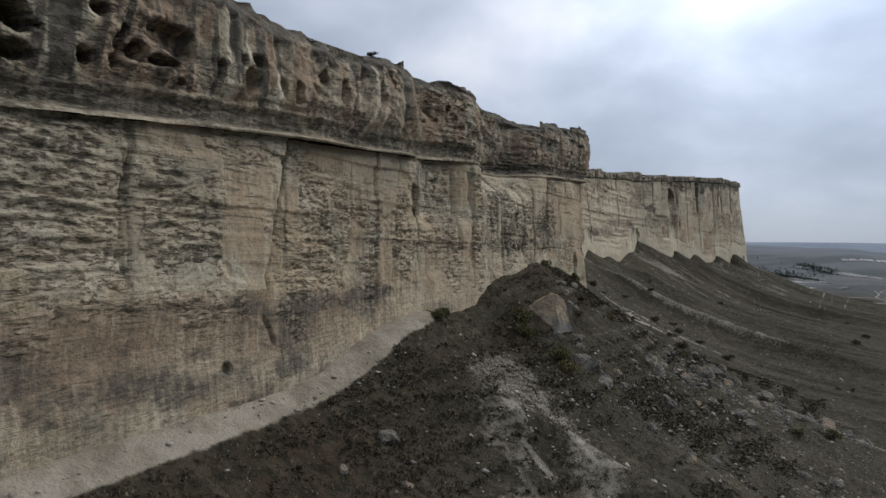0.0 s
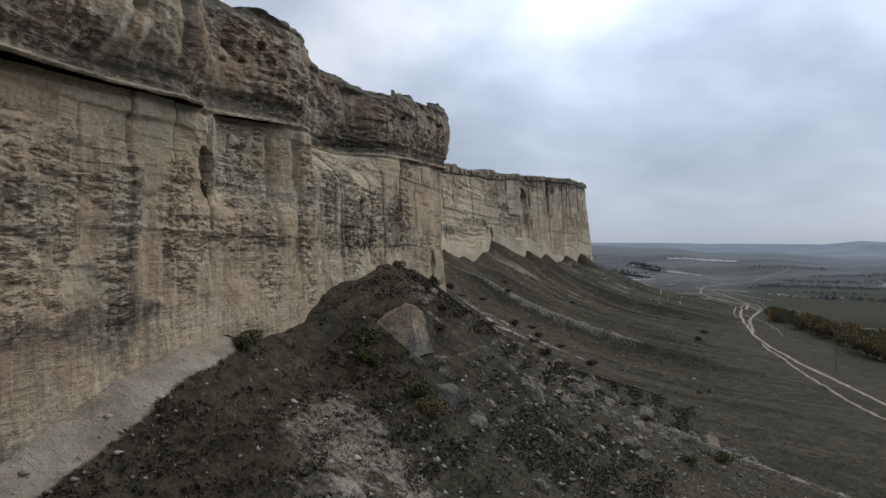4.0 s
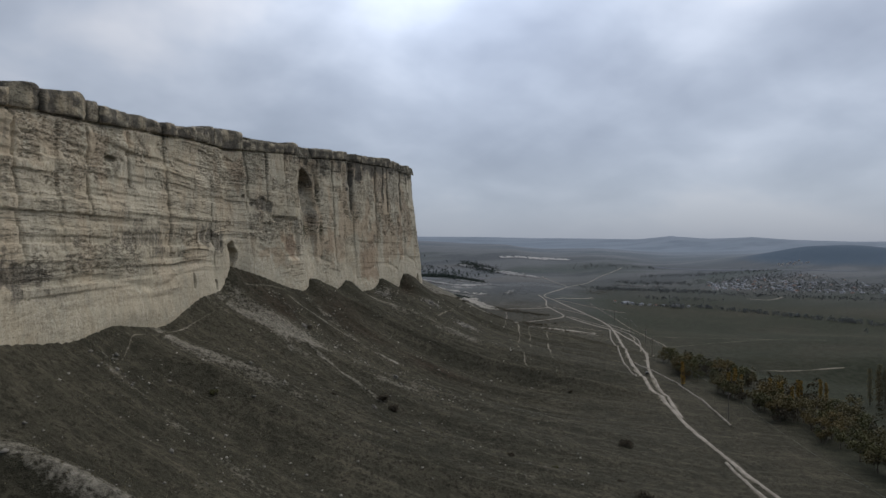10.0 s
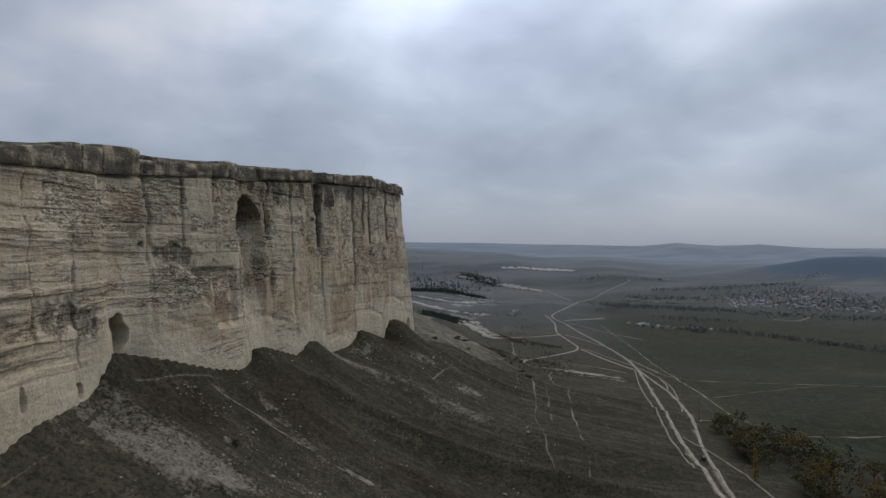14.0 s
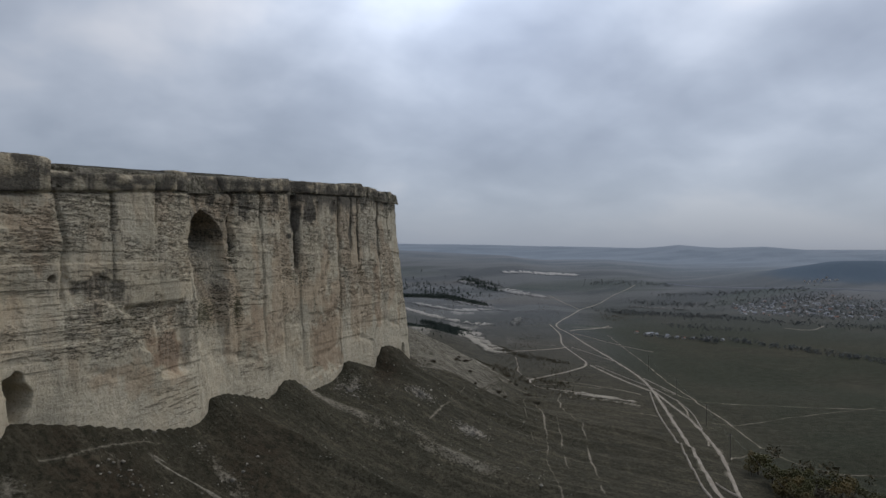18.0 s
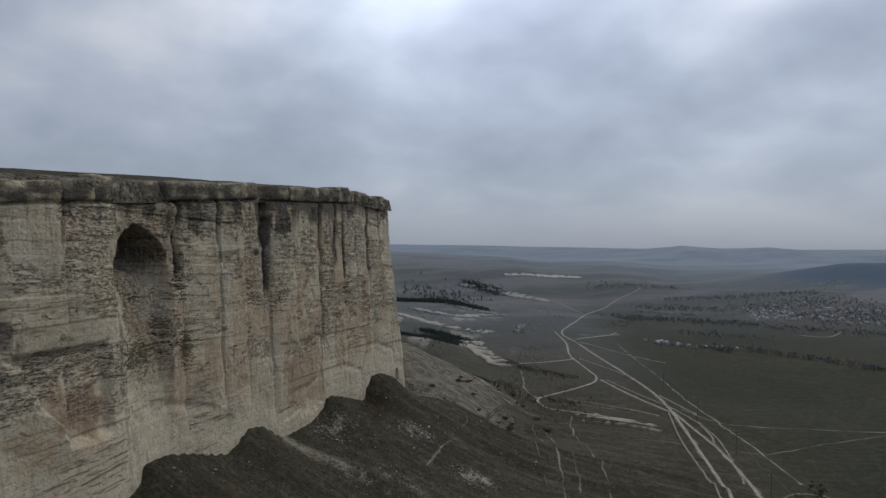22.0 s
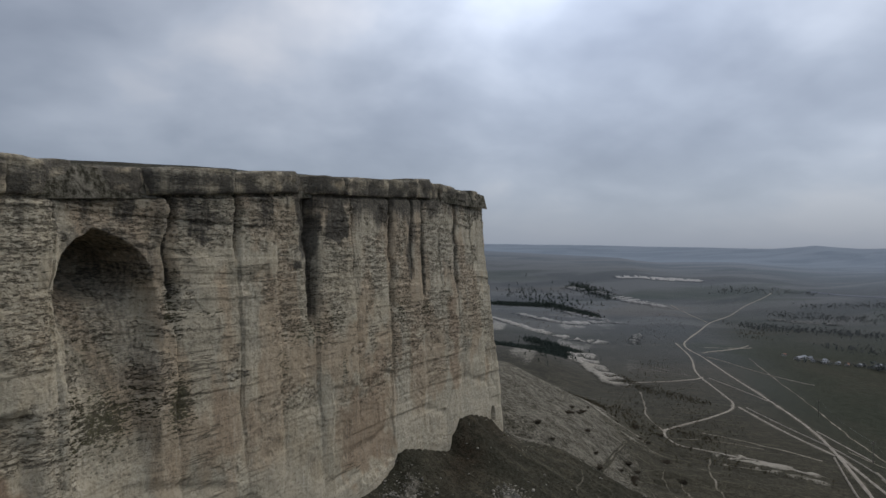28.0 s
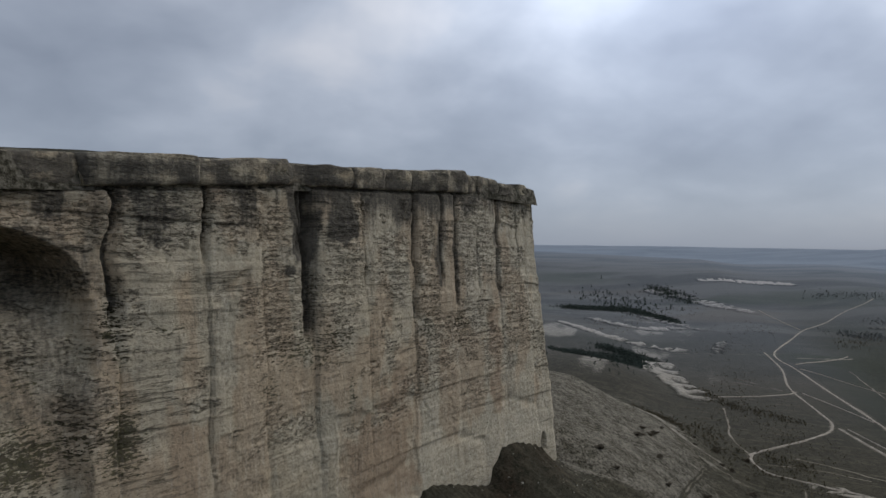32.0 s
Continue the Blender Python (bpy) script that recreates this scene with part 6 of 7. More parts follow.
def wedge_nodes(n, bsdf):
    co = where(n)
    side = n.noise(co, 0.35, 3, 0.5, 0.3)
    col = n.mix(n.ramp(side, (0.46, 0.0), (0.56, 1.0)), (0.17, 0.165, 0.15), (0.34, 0.27, 0.19))
    col = n.mix(n.ramp(n.noise(co, 1.6, 5, 0.7, 0.4), (0.48, 0.0), (0.62, 0.8)), col, (0.12, 0.11, 0.09))
    col = n.mix(n.ramp(n.noise(co, 4.0, 4, 0.7), (0.54, 0.0), (0.68, 0.7)), col, (0.46, 0.42, 0.34))
    n.link(col, bsdf.inputs["Base Color"])
    n.link(n.bump(n.noise(co, 2.2, 6, 0.7), 0.9, 0.25), bsdf.inputs["Normal"])


WEDGE = material("tawny_split_limestone", wedge_nodes)
big_rock = new("boulder", wedge_mesh())
big_rock.matrix_basis = Matrix.Translation(on_ground(56.2, -21.2, 0.15)) @ Euler((0, 0, radians(-20))).to_matrix().to_4x4() @ Matrix.Diagonal((1.5, 1.1, 1.2, 1))
tagged(big_rock, "huge tawny split limestone block on the mound below the cliff", "boulder", "boulders on the slope")
rr = random.Random(3)
for i, (s, d, a, h) in enumerate(BIG):
    boulder(s, d, a * 1.15, h * 1.2, i, rr.uniform(0, 6.28), "large grey limestone boulder among smaller stones" if a > 0.9 else "grey angular limestone boulder lying in dry grass")
for i in range(70):
    f = rr.random()
    k = rr.uniform(0.25, 0.8)
    boulder(63 + 19 * f + rr.gauss(0, 1.6), -15.5 + 19 * f + rr.gauss(0, 1.6), k, k * rr.uniform(0.5, 0.9), i, rr.uniform(0, 6.28), "weathered grey limestone block on the rocky rib")
for i in range(60):
    s, d = rr.gauss(66, 11), rr.uniform(-17, 6)
    k = rr.uniform(0.18, 0.42)
    boulder(s, d, k, k * rr.uniform(0.6, 1.0), i, rr.uniform(0, 6.28), "small pale limestone block lying in dry grass")


def scatter_stones():
    """Scree: many small chips, thick along the scars and the rocky rib."""
    g = np.random.default_rng(21)
    P = []
    for pts, w, k in SCARS:
        p = chaikin(pts)
        n = int(500 * k)
        t = g.uniform(0, len(p) - 1.001, n)
        i = t.astype(int)
        q = p[i] + (p[i + 1] - p[i]) * (t - i)[:, None]
        P.append(q + g.normal(size=q.shape) * (w * 1.2 + 0.5))
    P.append(np.stack([g.normal(68, 12, 1900), g.uniform(-17, 8, 1900)], 1))
    P.append(np.stack([g.uniform(20, 95, 900), g.uniform(-24, 6, 900)], 1))
    P.append(np.stack([g.uniform(95, 330, 2200), g.uniform(-46, 6, 2200)], 1))
    f = np.stack([g.uniform(-20, 40, 200), g.normal(-23.6, 0.5, 200)], 1)
    P.append(f)
    P = np.vstack(P)
    P = P[P[:, 1] > wall_d(P[:, 0]) + 0.4]
    n = len(P)
    size = np.clip(g.lognormal(-2.3, 0.55, n), 0.04, 0.4)
    size[P[:, 0] > 100] *= 1.25
    z = heights(P[:, 0], P[:, 1])
    X, Y = world_of(P[:, 0], P[:, 1])
    c = np.stack([X, Y, z + size * 0.15], -1)
    axes = np.array([(1, 0, 0), (0, 1, 0), (-1, 0, 0), (0, -1, 0), (0, 0, 1), (0, 0, -1)], float)
    ang = g.uniform(0, 6.28, n)
    rot = np.zeros((n, 3, 3))
    rot[:, 0, 0], rot[:, 0, 1], rot[:, 1, 0], rot[:, 1, 1], rot[:, 2, 2] = np.cos(ang), -np.sin(ang), np.sin(ang), np.cos(ang), 1
    v = axes[None] * g.uniform(0.5, 1.2, (n, 6, 1)) * np.array([1, 0.8, 0.6]) * size[:, None, None]
    v = np.einsum("nij,nkj->nki", rot, v) + c[:, None]
    tri = np.array([(0, 1, 4), (1, 2, 4), (2, 3, 4), (3, 0, 4), (1, 0, 5), (2, 1, 5), (3, 2, 5), (0, 3, 5)])
    me = bpy.data.meshes.new("scree")
    faces = (tri[None] + 6 * np.arange(n)[:, None, None]).reshape(-1, 3)
    me.vertices.add(6 * n)
    me.vertices.foreach_set("co", v.reshape(-1).astype(np.float32))
    me.loops.add(faces.size)
    me.loops.foreach_set("vertex_index", faces.reshape(-1).astype(np.int32))
    me.polygons.add(len(faces))
    me.polygons.foreach_set("loop_start", np.arange(0, faces.size, 3, dtype=np.int32))
    me.update(calc_edges=True)
    tagged(part("scree", me, CHIP), "pale limestone chips and stones strewn over the slope", "scree", kind="stuff")


def chip_nodes(n, bsdf):
    isl = n.add("ShaderNodeNewGeometry").outputs["Random Per Island"]
    n.link(n.ramp(isl, (0.0, (0.13, 0.125, 0.11)), (0.6, (0.22, 0.205, 0.175)), (1.0, (0.40, 0.375, 0.325))), bsdf.inputs["Base Color"])


CHIP = material("limestone_chips", chip_nodes)
scatter_stones()


def scatter_heath():
    """Low dark heath on the mound: clumps in rows along the slope."""
    g = np.random.default_rng(27)
    n = 84000
    s, d = g.uniform(9, 112, n), g.uniform(-27, 2, n)
    z = heights(s, d)
    row = np.sin(z * 6.0 + 3 * vnoise(s / 9, d / 9, 0, 3))
    dens = fbm(s / 5, d / 5, 0, 3, 72) + 0.3 * row + 0.35 * g.uniform(-1, 1, n)
    ok = (d > wall_d(s) + 0.9) & (dens > -0.05 + 0.35 * smooth(d, -14, 0) + 0.4 * smooth(s, 60, 72) * (1 - smooth(s, 78, 86)) * smooth(d, -18, -13) + 0.3 * smooth(d, -20, -15) * (1 - smooth(s, 46, 54)))
    for pts, w, k in PATHS[:4]:
        ok &= near_line(s, d, pts) > w + 0.3
    s, d, z = s[ok], d[ok], z[ok]
    X, Y = world_of(s, d)
    m, co = len(s), []
    size = g.uniform(0.08, 0.21, m)
    for _ in range(7):
        c = np.stack([X + g.normal(0, 0.45, m) * size, Y + g.normal(0, 0.45, m) * size, z + g.uniform(0.02, 0.55, m) * size], -1)
        v = g.normal(size=(m, 3, 3)) * (size * 0.36)[:, None, None]
        co.append((c[:, None] + v).reshape(-1, 3))
    tagged(part("heath", soup("heath", np.vstack(co), 3, HEATH), HEATH), "low dark brown heath and herbs on the mound", "heath", kind="stuff")


HEATH = material("dark_heath", leaf_nodes((0.030, 0.025, 0.017), (0.030, 0.025, 0.017), (0.062, 0.050, 0.033)))
scatter_heath()


def scatter_grass():
    """Dead grass and low herbs in tufts of a few blades."""
    g = np.random.default_rng(22)
    zones = [(8, 95, -25, 8, 30000, 0.11), (95, 200, -50, 8, 13000, 0.13), (200, 335, -52, 8, 9000, 0.15), (-10, 8, -23, -4, 1500, 0.13)]
    co = []
    for s0, s1, d0, d1, n, size in zones:
        s, d = g.uniform(s0, s1, n), g.uniform(d0, d1, n)
        dens = fbm(s / 3.5, d / 3.5, 0, 3, 71) + 0.35 * g.uniform(-1, 1, n)
        ok = (d > wall_d(np.clip(s, -110, 322)) + 0.6) & (dens > -0.12 + 0.5 * smooth(d, -16, 8) + 0.3 * smooth(s, 95, 130))
        for pts, w, k in PATHS[:1]:
            ok &= near_line(s, d, pts) > w + 0.4
        s, d = s[ok], d[ok]
        n = len(s)
        z = heights(s, d)
        X, Y = world_of(s, d)
        for _ in range(3):
            a = g.uniform(0, 6.28, n)
            h = size * g.uniform(0.5, 1.3, n)
            w = size * g.uniform(0.25, 0.6, n)
            lx, ly = g.normal(0, 0.35, n) * h, g.normal(0, 0.35, n) * h
            dx, dy = np.cos(a) * w, np.sin(a) * w
            jx, jy = g.normal(0, 0.12, n), g.normal(0, 0.12, n)
            co.append(np.stack([np.stack([X + jx - dx, Y + jy - dy, z - 0.03], -1), np.stack([X + jx + dx, Y + jy + dy, z - 0.03], -1), np.stack([X + jx + lx, Y + jy + ly, z + h], -1)], 1).reshape(-1, 3))
    me = soup("dead_grass", np.vstack(co), 3, TUFT)
    tagged(part("dead_grass", me, TUFT), "tufts of dead brown grass and low herbs", "grass", kind="stuff")


scatter_grass()


# bushes
def bush_mesh(seed, mat):
    r = random.Random(seed)
    bl = [((r.uniform(-0.5, 0.5), r.uniform(-0.5, 0.5), r.uniform(0.3, 0.75)), (r.uniform(0.35, 0.6), r.uniform(0.35, 0.6), r.uniform(0.3, 0.5)), 1 / 6) for _ in range(6)]
    return leafy("foliage", bl, 900, 0.085, mat, seed)


def stems_mesh(seed):
    r = random.Random(seed)
    return limb_mesh("stem", [((0, 0, -0.1), (r.uniform(-0.5, 0.5), r.uniform(-0.5, 0.5), r.uniform(0.4, 0.9)), 0.035, 0.012) for _ in range(7)], BARK, 5)


BUSH = {k: [bush_mesh(40 + i, m) for i in range(3)] for k, m in (("green", LEAF_GREEN), ("dry", LEAF_DRY), ("red", LEAF_RED), ("autumn", LEAF_AUTUMN))}
STEMS = stems_mesh(7)
WORDS = {"green": "dull green bush growing on the dry slope", "dry": "dark leafless brown bush on the dry slope", "red": "crimson autumn bush on the dry slope", "autumn": "yellow-green autumn bush on the dry slope"}


def bush(s, d, size, kind, i, z=None):
    ob = new("bush")
    p = on_ground(s, d) if z is None else place(s, d, z)
    ob.matrix_basis = Matrix.Translation(p) @ Euler((0, 0, i * 1.7)).to_matrix().to_4x4() @ Matrix.Diagonal((size, size, size * (0.5 + 0.08 * (i % 4)) * (1.7 if kind in ("green", "autumn") else 1.0), 1))
    part("foliage", BUSH[kind][i % 3], None, ob)
    part("stem", STEMS, None, ob)
    return tagged(ob, WORDS[kind], "bush", "bushes on the slope")


SHRUBS = [(83.0, -20.6, 0.9, "dry"), (82.0, -22.2, 0.7, "red"), (67.4, -24.6, 0.7, "green"), (75.2, -23.9, 0.7, "green"), (67.2, -20.6, 0.45, "green"), (68.6, -18, 0.5, "autumn"), (107.5, -14.6, 1.2, "dry"), (84.6, -18.6, 0.8, "dry"), (66.6, -20.8, 0.8, "dry"), (52.3, -21.4, 1.1, "green"), (50.9, -20.9, 0.8, "green"), (50.7, -17.4, 1.0, "green"), (60.8, -20.4, 0.9, "autumn"), (49.3, -16.2, 1.0, "autumn"), (51.5, -20.2, 0.8, "green"), (89.3, -13.4, 1.0, "dry"), (90.6, -10.4, 0.9, "dry"), (104, -30.8, 1.3, "red"), (105.2, -31.6, 0.9, "dry"),
          (123.6, -36.3, 1.5, "dry"), (125, -34.6, 1.1, "dry"), (121.5, -37.6, 1.1, "dry"), (102.5, -32.3, 1.0, "dry"), (136.8, -27.3, 1.2, "dry"), (146, -25.2, 1.2, "dry"), (215.7, -21.8, 1.3, "dry"), (217.5, -23.9, 1.2, "dry"), (197.1, 10.2, 1.5, "dry"), (195.5, 11.4, 1.1, "dry"), (150.1, -36.3, 1.0, "dry"), (120.2, -11.9, 1.2, "dry"),
          (106, -35.4, 1.0, "dry"), (137.3, -22.3, 1.1, "green"), (134.9, -18.3, 1.1, "dry"), (115.3, -18.4, 1.4, "dry"), (112.5, -15.5, 1.3, "dry"), (117.6, -20.5, 1.1, "dry"), (159, -32.4, 1.0, "dry"), (164.1, -29.2, 1.0, "dry"), (222, 14.3, 1.3, "dry"), (110, -26, 1.1, "dry"), (113, -29, 1.0, "dry"), (108, -28, 0.9, "red"), (100, -24, 1.0, "dry"), (98, -29, 0.9, "dry"),
          (43.4, -24.3, 0.8, "green"), (62.5, -19.5, 0.6, "dry"), (92, -7, 0.9, "dry"), (95, -5, 0.9, "dry"), (85.5, -9, 0.8, "dry"), (78, -12, 0.7, "green"), (76, -4, 0.8, "dry"), (70, -1, 0.8, "green"), (74, 2, 0.9, "autumn"), (232.8, -38.6, 0.8, "dry"), (350, 8, 1.2, "dry"), (366, 7, 1.4, "dry")]
for i, (s, d, size, kind) in enumerate(SHRUBS):
    bush(s, d, size, kind, i)
bush(42.0, -26.3, 0.9, "green", 1, 32.6)
rr = random.Random(8)
for i in range(14):
    bush(rr.uniform(96, 325), rr.uniform(-40, 14), rr.uniform(0.35, 0.75), rr.choice(["dry", "dry", "dry", "green"]), i)
for i in range(26):
    s = rr.uniform(335, 400)
    bush(s, rr.uniform(-22, -2) + (s - 335) * 0.25, rr.uniform(0.5, 1.1), "dry", i)
for i, s in enumerate((36.5, 40.5, 47.5, 23.5, 84)):
    bush(s, float(np.interp(s, [p[0] for p in NEAR_CAP], [p[1] for p in NEAR_CAP])) - 1.0 if s < 90 else -53, 0.45, "dry", i, float(lerp(s, TOP)) + 0.05)


# trees in the valley
def tree_meshes(seed, mat, tall, wide):
    r = random.Random(seed)
    trunk = [((0, 0, -0.2), (0, 0, tall * 0.35), 0.10 * tall / 4, 0.07 * tall / 4)]
    bl = []
    for k in range(8):
        a, h = k * 2.4 + r.uniform(-0.4, 0.4), tall * r.uniform(0.38, 0.86)
        q = (math.cos(a) * wide * r.uniform(0.3, 0.75), math.sin(a) * wide * r.uniform(0.3, 0.75), h)
        trunk.append(((0, 0, tall * r.uniform(0.18, 0.36)), q, 0.045 * tall / 4, 0.012))
        bl.append((q, (wide * r.uniform(0.3, 0.5), wide * r.uniform(0.3, 0.5), tall * r.uniform(0.10, 0.2)), 1 / 8))
    return limb_mesh("trunk", trunk, BARK), leafy("crown", bl, 620, 0.15, mat, seed)


def poplar_meshes(seed, mat, tall):
    r = random.Random(seed)
    trunk = [((0, 0, -0.2), (0, 0, tall * 0.9), 0.16, 0.03)]
    bl = []
    for k in range(11):
        h = tall * (0.16 + 0.078 * k)
        w = tall * 0.085 * (1 - 0.07 * max(0, k - 5)) * r.uniform(0.8, 1.15)
        bl.append(((r.uniform(-0.15, 0.15), r.uniform(-0.15, 0.15), h), (w, w, tall * 0.075), 1 / 11))
        trunk.append(((0, 0, h * 0.7), (r.uniform(-w, w), r.uniform(-w, w), h), 0.04, 0.01))
    return limb_mesh("trunk", trunk, BARK, 5), leafy("crown", bl, 560, 0.17, mat, seed)


def tree(name, meshes, s, d, k, turn, label, group):
    ob = new(name)
    ob.matrix_basis = Matrix.Translation(on_ground(s, d)) @ Euler((0, 0, turn)).to_matrix().to_4x4() @ Matrix.Diagonal((k, k, k, 1))
    part("trunk", meshes[0], None, ob)
    part("crown", meshes[1], None, ob)
    return tagged(ob, label, "tree", group)


GREEN_TREES = [tree_meshes(60 + i, LEAF_GREEN, 4.0, 1.9) for i in range(3)]
AUTUMN_TREES = [tree_meshes(70 + i, LEAF_AUTUMN, 4.0, 1.8) for i in range(3)]
BARE_TREES = [tree_meshes(75 + i, LEAF_DRY, 3.4, 1.8) for i in range(2)]
POPLARS = [poplar_meshes(80 + i, LEAF_AUTUMN, 10.0) for i in range(3)]
YELLOW = [poplar_meshes(85 + i, LEAF_YELLOW, 5.5) for i in range(2)]
rr = random.Random(12)
BELT = [(312, 49), (297, 46.5), (281, 46), (266, 51), (250, 52), (228, 54), (212, 55), (199, 58), (186, 60), (172, 64)]
for i in range(210):
    t = rr.uniform(0, len(BELT) - 1.001)
    j = int(t)
    s = BELT[j][0] + (BELT[j + 1][0] - BELT[j][0]) * (t - j) + rr.uniform(-6, 6)
    d = BELT[j][1] + (BELT[j + 1][1] - BELT[j][1]) * (t - j) + rr.uniform(-2, 34) * rr.random()
    k = rr.random()
    if k < 0.42:
        tree("tree", AUTUMN_TREES[i % 3], s, d, rr.uniform(0.7, 1.45), rr.uniform(0, 6), "autumn tree with thinning ochre leaves in the valley", "trees along the stream")
    elif k < 0.75:
        tree("tree", GREEN_TREES[i % 3], s, d, rr.uniform(0.7, 1.4), rr.uniform(0, 6), "dull green tree in the valley thicket", "trees along the stream")
    else:
        tree("tree", BARE_TREES[i % 2], s, d, rr.uniform(0.6, 1.0), rr.uniform(0, 6), "brown half-bare tree in the valley thicket", "trees along the stream")
for i in range(30):
    f = i / 29
    tree("poplar", POPLARS[i % 3], 289 + 8 * f + rr.uniform(-1, 1), 93.5 + 44 * f + rr.uniform(-0.5, 0.5), rr.uniform(0.9, 1.1), rr.uniform(0, 6), "tall slim poplar in a planted row", "poplars in the row")
for i, (s, d) in enumerate([(278, 41.8), (277.5, 52.6), (276.5, 53.8), (276, 55), (270, 59), (269, 60.5), (271, 62), (278.6, 69.6), (280, 71), (288, 80), (289, 82), (268, 63)]):
    tree("poplar", YELLOW[i % 2], s, d, rr.uniform(0.8, 1.1), rr.uniform(0, 6), "small golden-yellow poplar in the thicket", "yellow poplars")
def woods(name, areas, label, mat, round_crowns=False):
    """Far woods and hedges as one body of small crowns."""
    g = np.random.default_rng(31)
    co = []
    for (a, b), (c, e), wide, n, tall in areas:
        f = g.uniform(0, 1, n)
        s, d = a + (c - a) * f + g.normal(0, wide, n), b + (e - b) * f + g.normal(0, wide * 0.6, n)
        z = heights(s, d)
        X, Y = world_of(s, d)
        tree_h = tall * g.uniform(0.55, 1.25, n)
        for k in range(34 if round_crowns else 26):
            t = g.uniform(0, 1, n)
            ang = g.uniform(0, 6.28, n)
            body = np.sqrt(np.clip(1 - (2 * t - 1) ** 2, 0.05, 1)) * 0.42 if round_crowns else 0.46 * (1 - t * 0.9)
            r = tree_h * body * g.uniform(0.5, 1.1, n)
            c0 = np.stack([X + np.cos(ang) * r * 0.8, Y + np.sin(ang) * r * 0.8, z + tree_h * (0.1 + 0.9 * t)], -1)
            v = g.normal(size=(n, 3, 3)) * (tree_h * 0.11)[:, None, None]
            co.append((c0[:, None] + v).reshape(-1, 3))
    tagged(part(name, soup(name, np.vstack(co), 3, mat), mat), label, "woods", kind="stuff")


woods("pine_wood", [((494, -42), (516, -12), 7, 2600, 1.25), ((540, -32), (522, -10), 4, 900, 1.25), ((480, -24), (500, -11), 3, 90, 1.3), ((700, -66), (716, -22), 6, 1500, 1.6), ((714, -20), (668, 6), 5, 900, 1.5), ((735, -40), (690, -12), 10, 120, 2.4), ((838, -8), (794, 26), 9, 700, 1.9), ((800, -60), (740, -10), 20, 160, 2.4), ((500, -40), (470, -22), 8, 60, 1.4)], "dark pine plantation on the low hills", PINE)
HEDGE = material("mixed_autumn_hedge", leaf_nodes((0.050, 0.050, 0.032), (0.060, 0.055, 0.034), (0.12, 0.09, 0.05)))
# hedge colour paled and greyed by distance haze that is mixed into it
FAR_HEDGE = material("hazed_far_hedge", leaf_nodes((0.105, 0.120, 0.122), (0.115, 0.128, 0.126), (0.150, 0.142, 0.132)))
woods("thicket", [((300, 62), (200, 80), 9, 150, 2.6), ((290, 80), (210, 130), 14, 140, 2.2), ((330, 60), (300, 75), 6, 30, 2.2), ((395, 4), (372, 30), 4, 60, 0.8), ((420, -2), (385, 6), 6, 90, 0.9), ((440, 20), (410, 26), 5, 60, 0.7)], "brown autumn thicket in the valley", HEDGE, True)
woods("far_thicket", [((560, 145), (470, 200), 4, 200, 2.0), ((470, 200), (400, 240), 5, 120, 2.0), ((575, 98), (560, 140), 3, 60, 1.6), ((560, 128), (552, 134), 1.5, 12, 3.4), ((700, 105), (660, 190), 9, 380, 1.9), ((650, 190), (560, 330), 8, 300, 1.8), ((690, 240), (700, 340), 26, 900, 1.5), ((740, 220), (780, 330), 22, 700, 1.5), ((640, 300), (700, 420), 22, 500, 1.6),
                      ((760, 140), (740, 205), 10, 260, 1.6), ((800, 175), (830, 330), 7, 300, 1.6), ((850, 120), (870, 210), 8, 160, 1.6), ((430, 190), (360, 170), 6, 60, 1.8), ((620, 130), (600, 170), 7, 90, 1.6)], "far thickets and garden trees in the valley, greyed with haze", FAR_HEDGE, True)
woods("scrub", [((476, 4), (452, 14), 2.5, 160, 0.7), ((456, 14), (440, 30), 3, 260, 0.6), ((432, -14), (396, -3), 3, 200, 0.7), ((404, 14), (394, 24), 2.5, 120, 0.6), ((376, 16), (370, 42), 2.5, 130, 0.4), ((360, 10), (470, 30), 7, 260, 0.4), ((400, 0), (520, 26), 7, 420, 0.45), ((560, 20), (700, 60), 14, 260, 0.5), ((380, 12), (420, 34), 5, 160, 0.4), ((600, -40), (760, 20), 16, 260, 0.7), ((640, 92), (700, 120), 8, 160, 0.8)], "low dark scrub scattered over the chalk steppe", HEDGE, True)
# ---- buildings, poles, car ----
def box_mesh(name, x0, x1, y0, y1, z0, z1, mat, bevel=0.0):
    bm = bmesh.new()
    bmesh.ops.create_cube(bm, size=1.0)
    for v in bm.verts:
        v.co = Vector(((x0, x1)[v.co.x > 0], (y0, y1)[v.co.y > 0], (z0, z1)[v.co.z > 0]))
    if bevel:
        bmesh.ops.bevel(bm, geom=bm.edges[:], offset=bevel, segments=2, affect="EDGES")
    me = bpy.data.meshes.new(name)
    bm.to_mesh(me)
    bm.free()
    me.materials.append(mat)
    return me


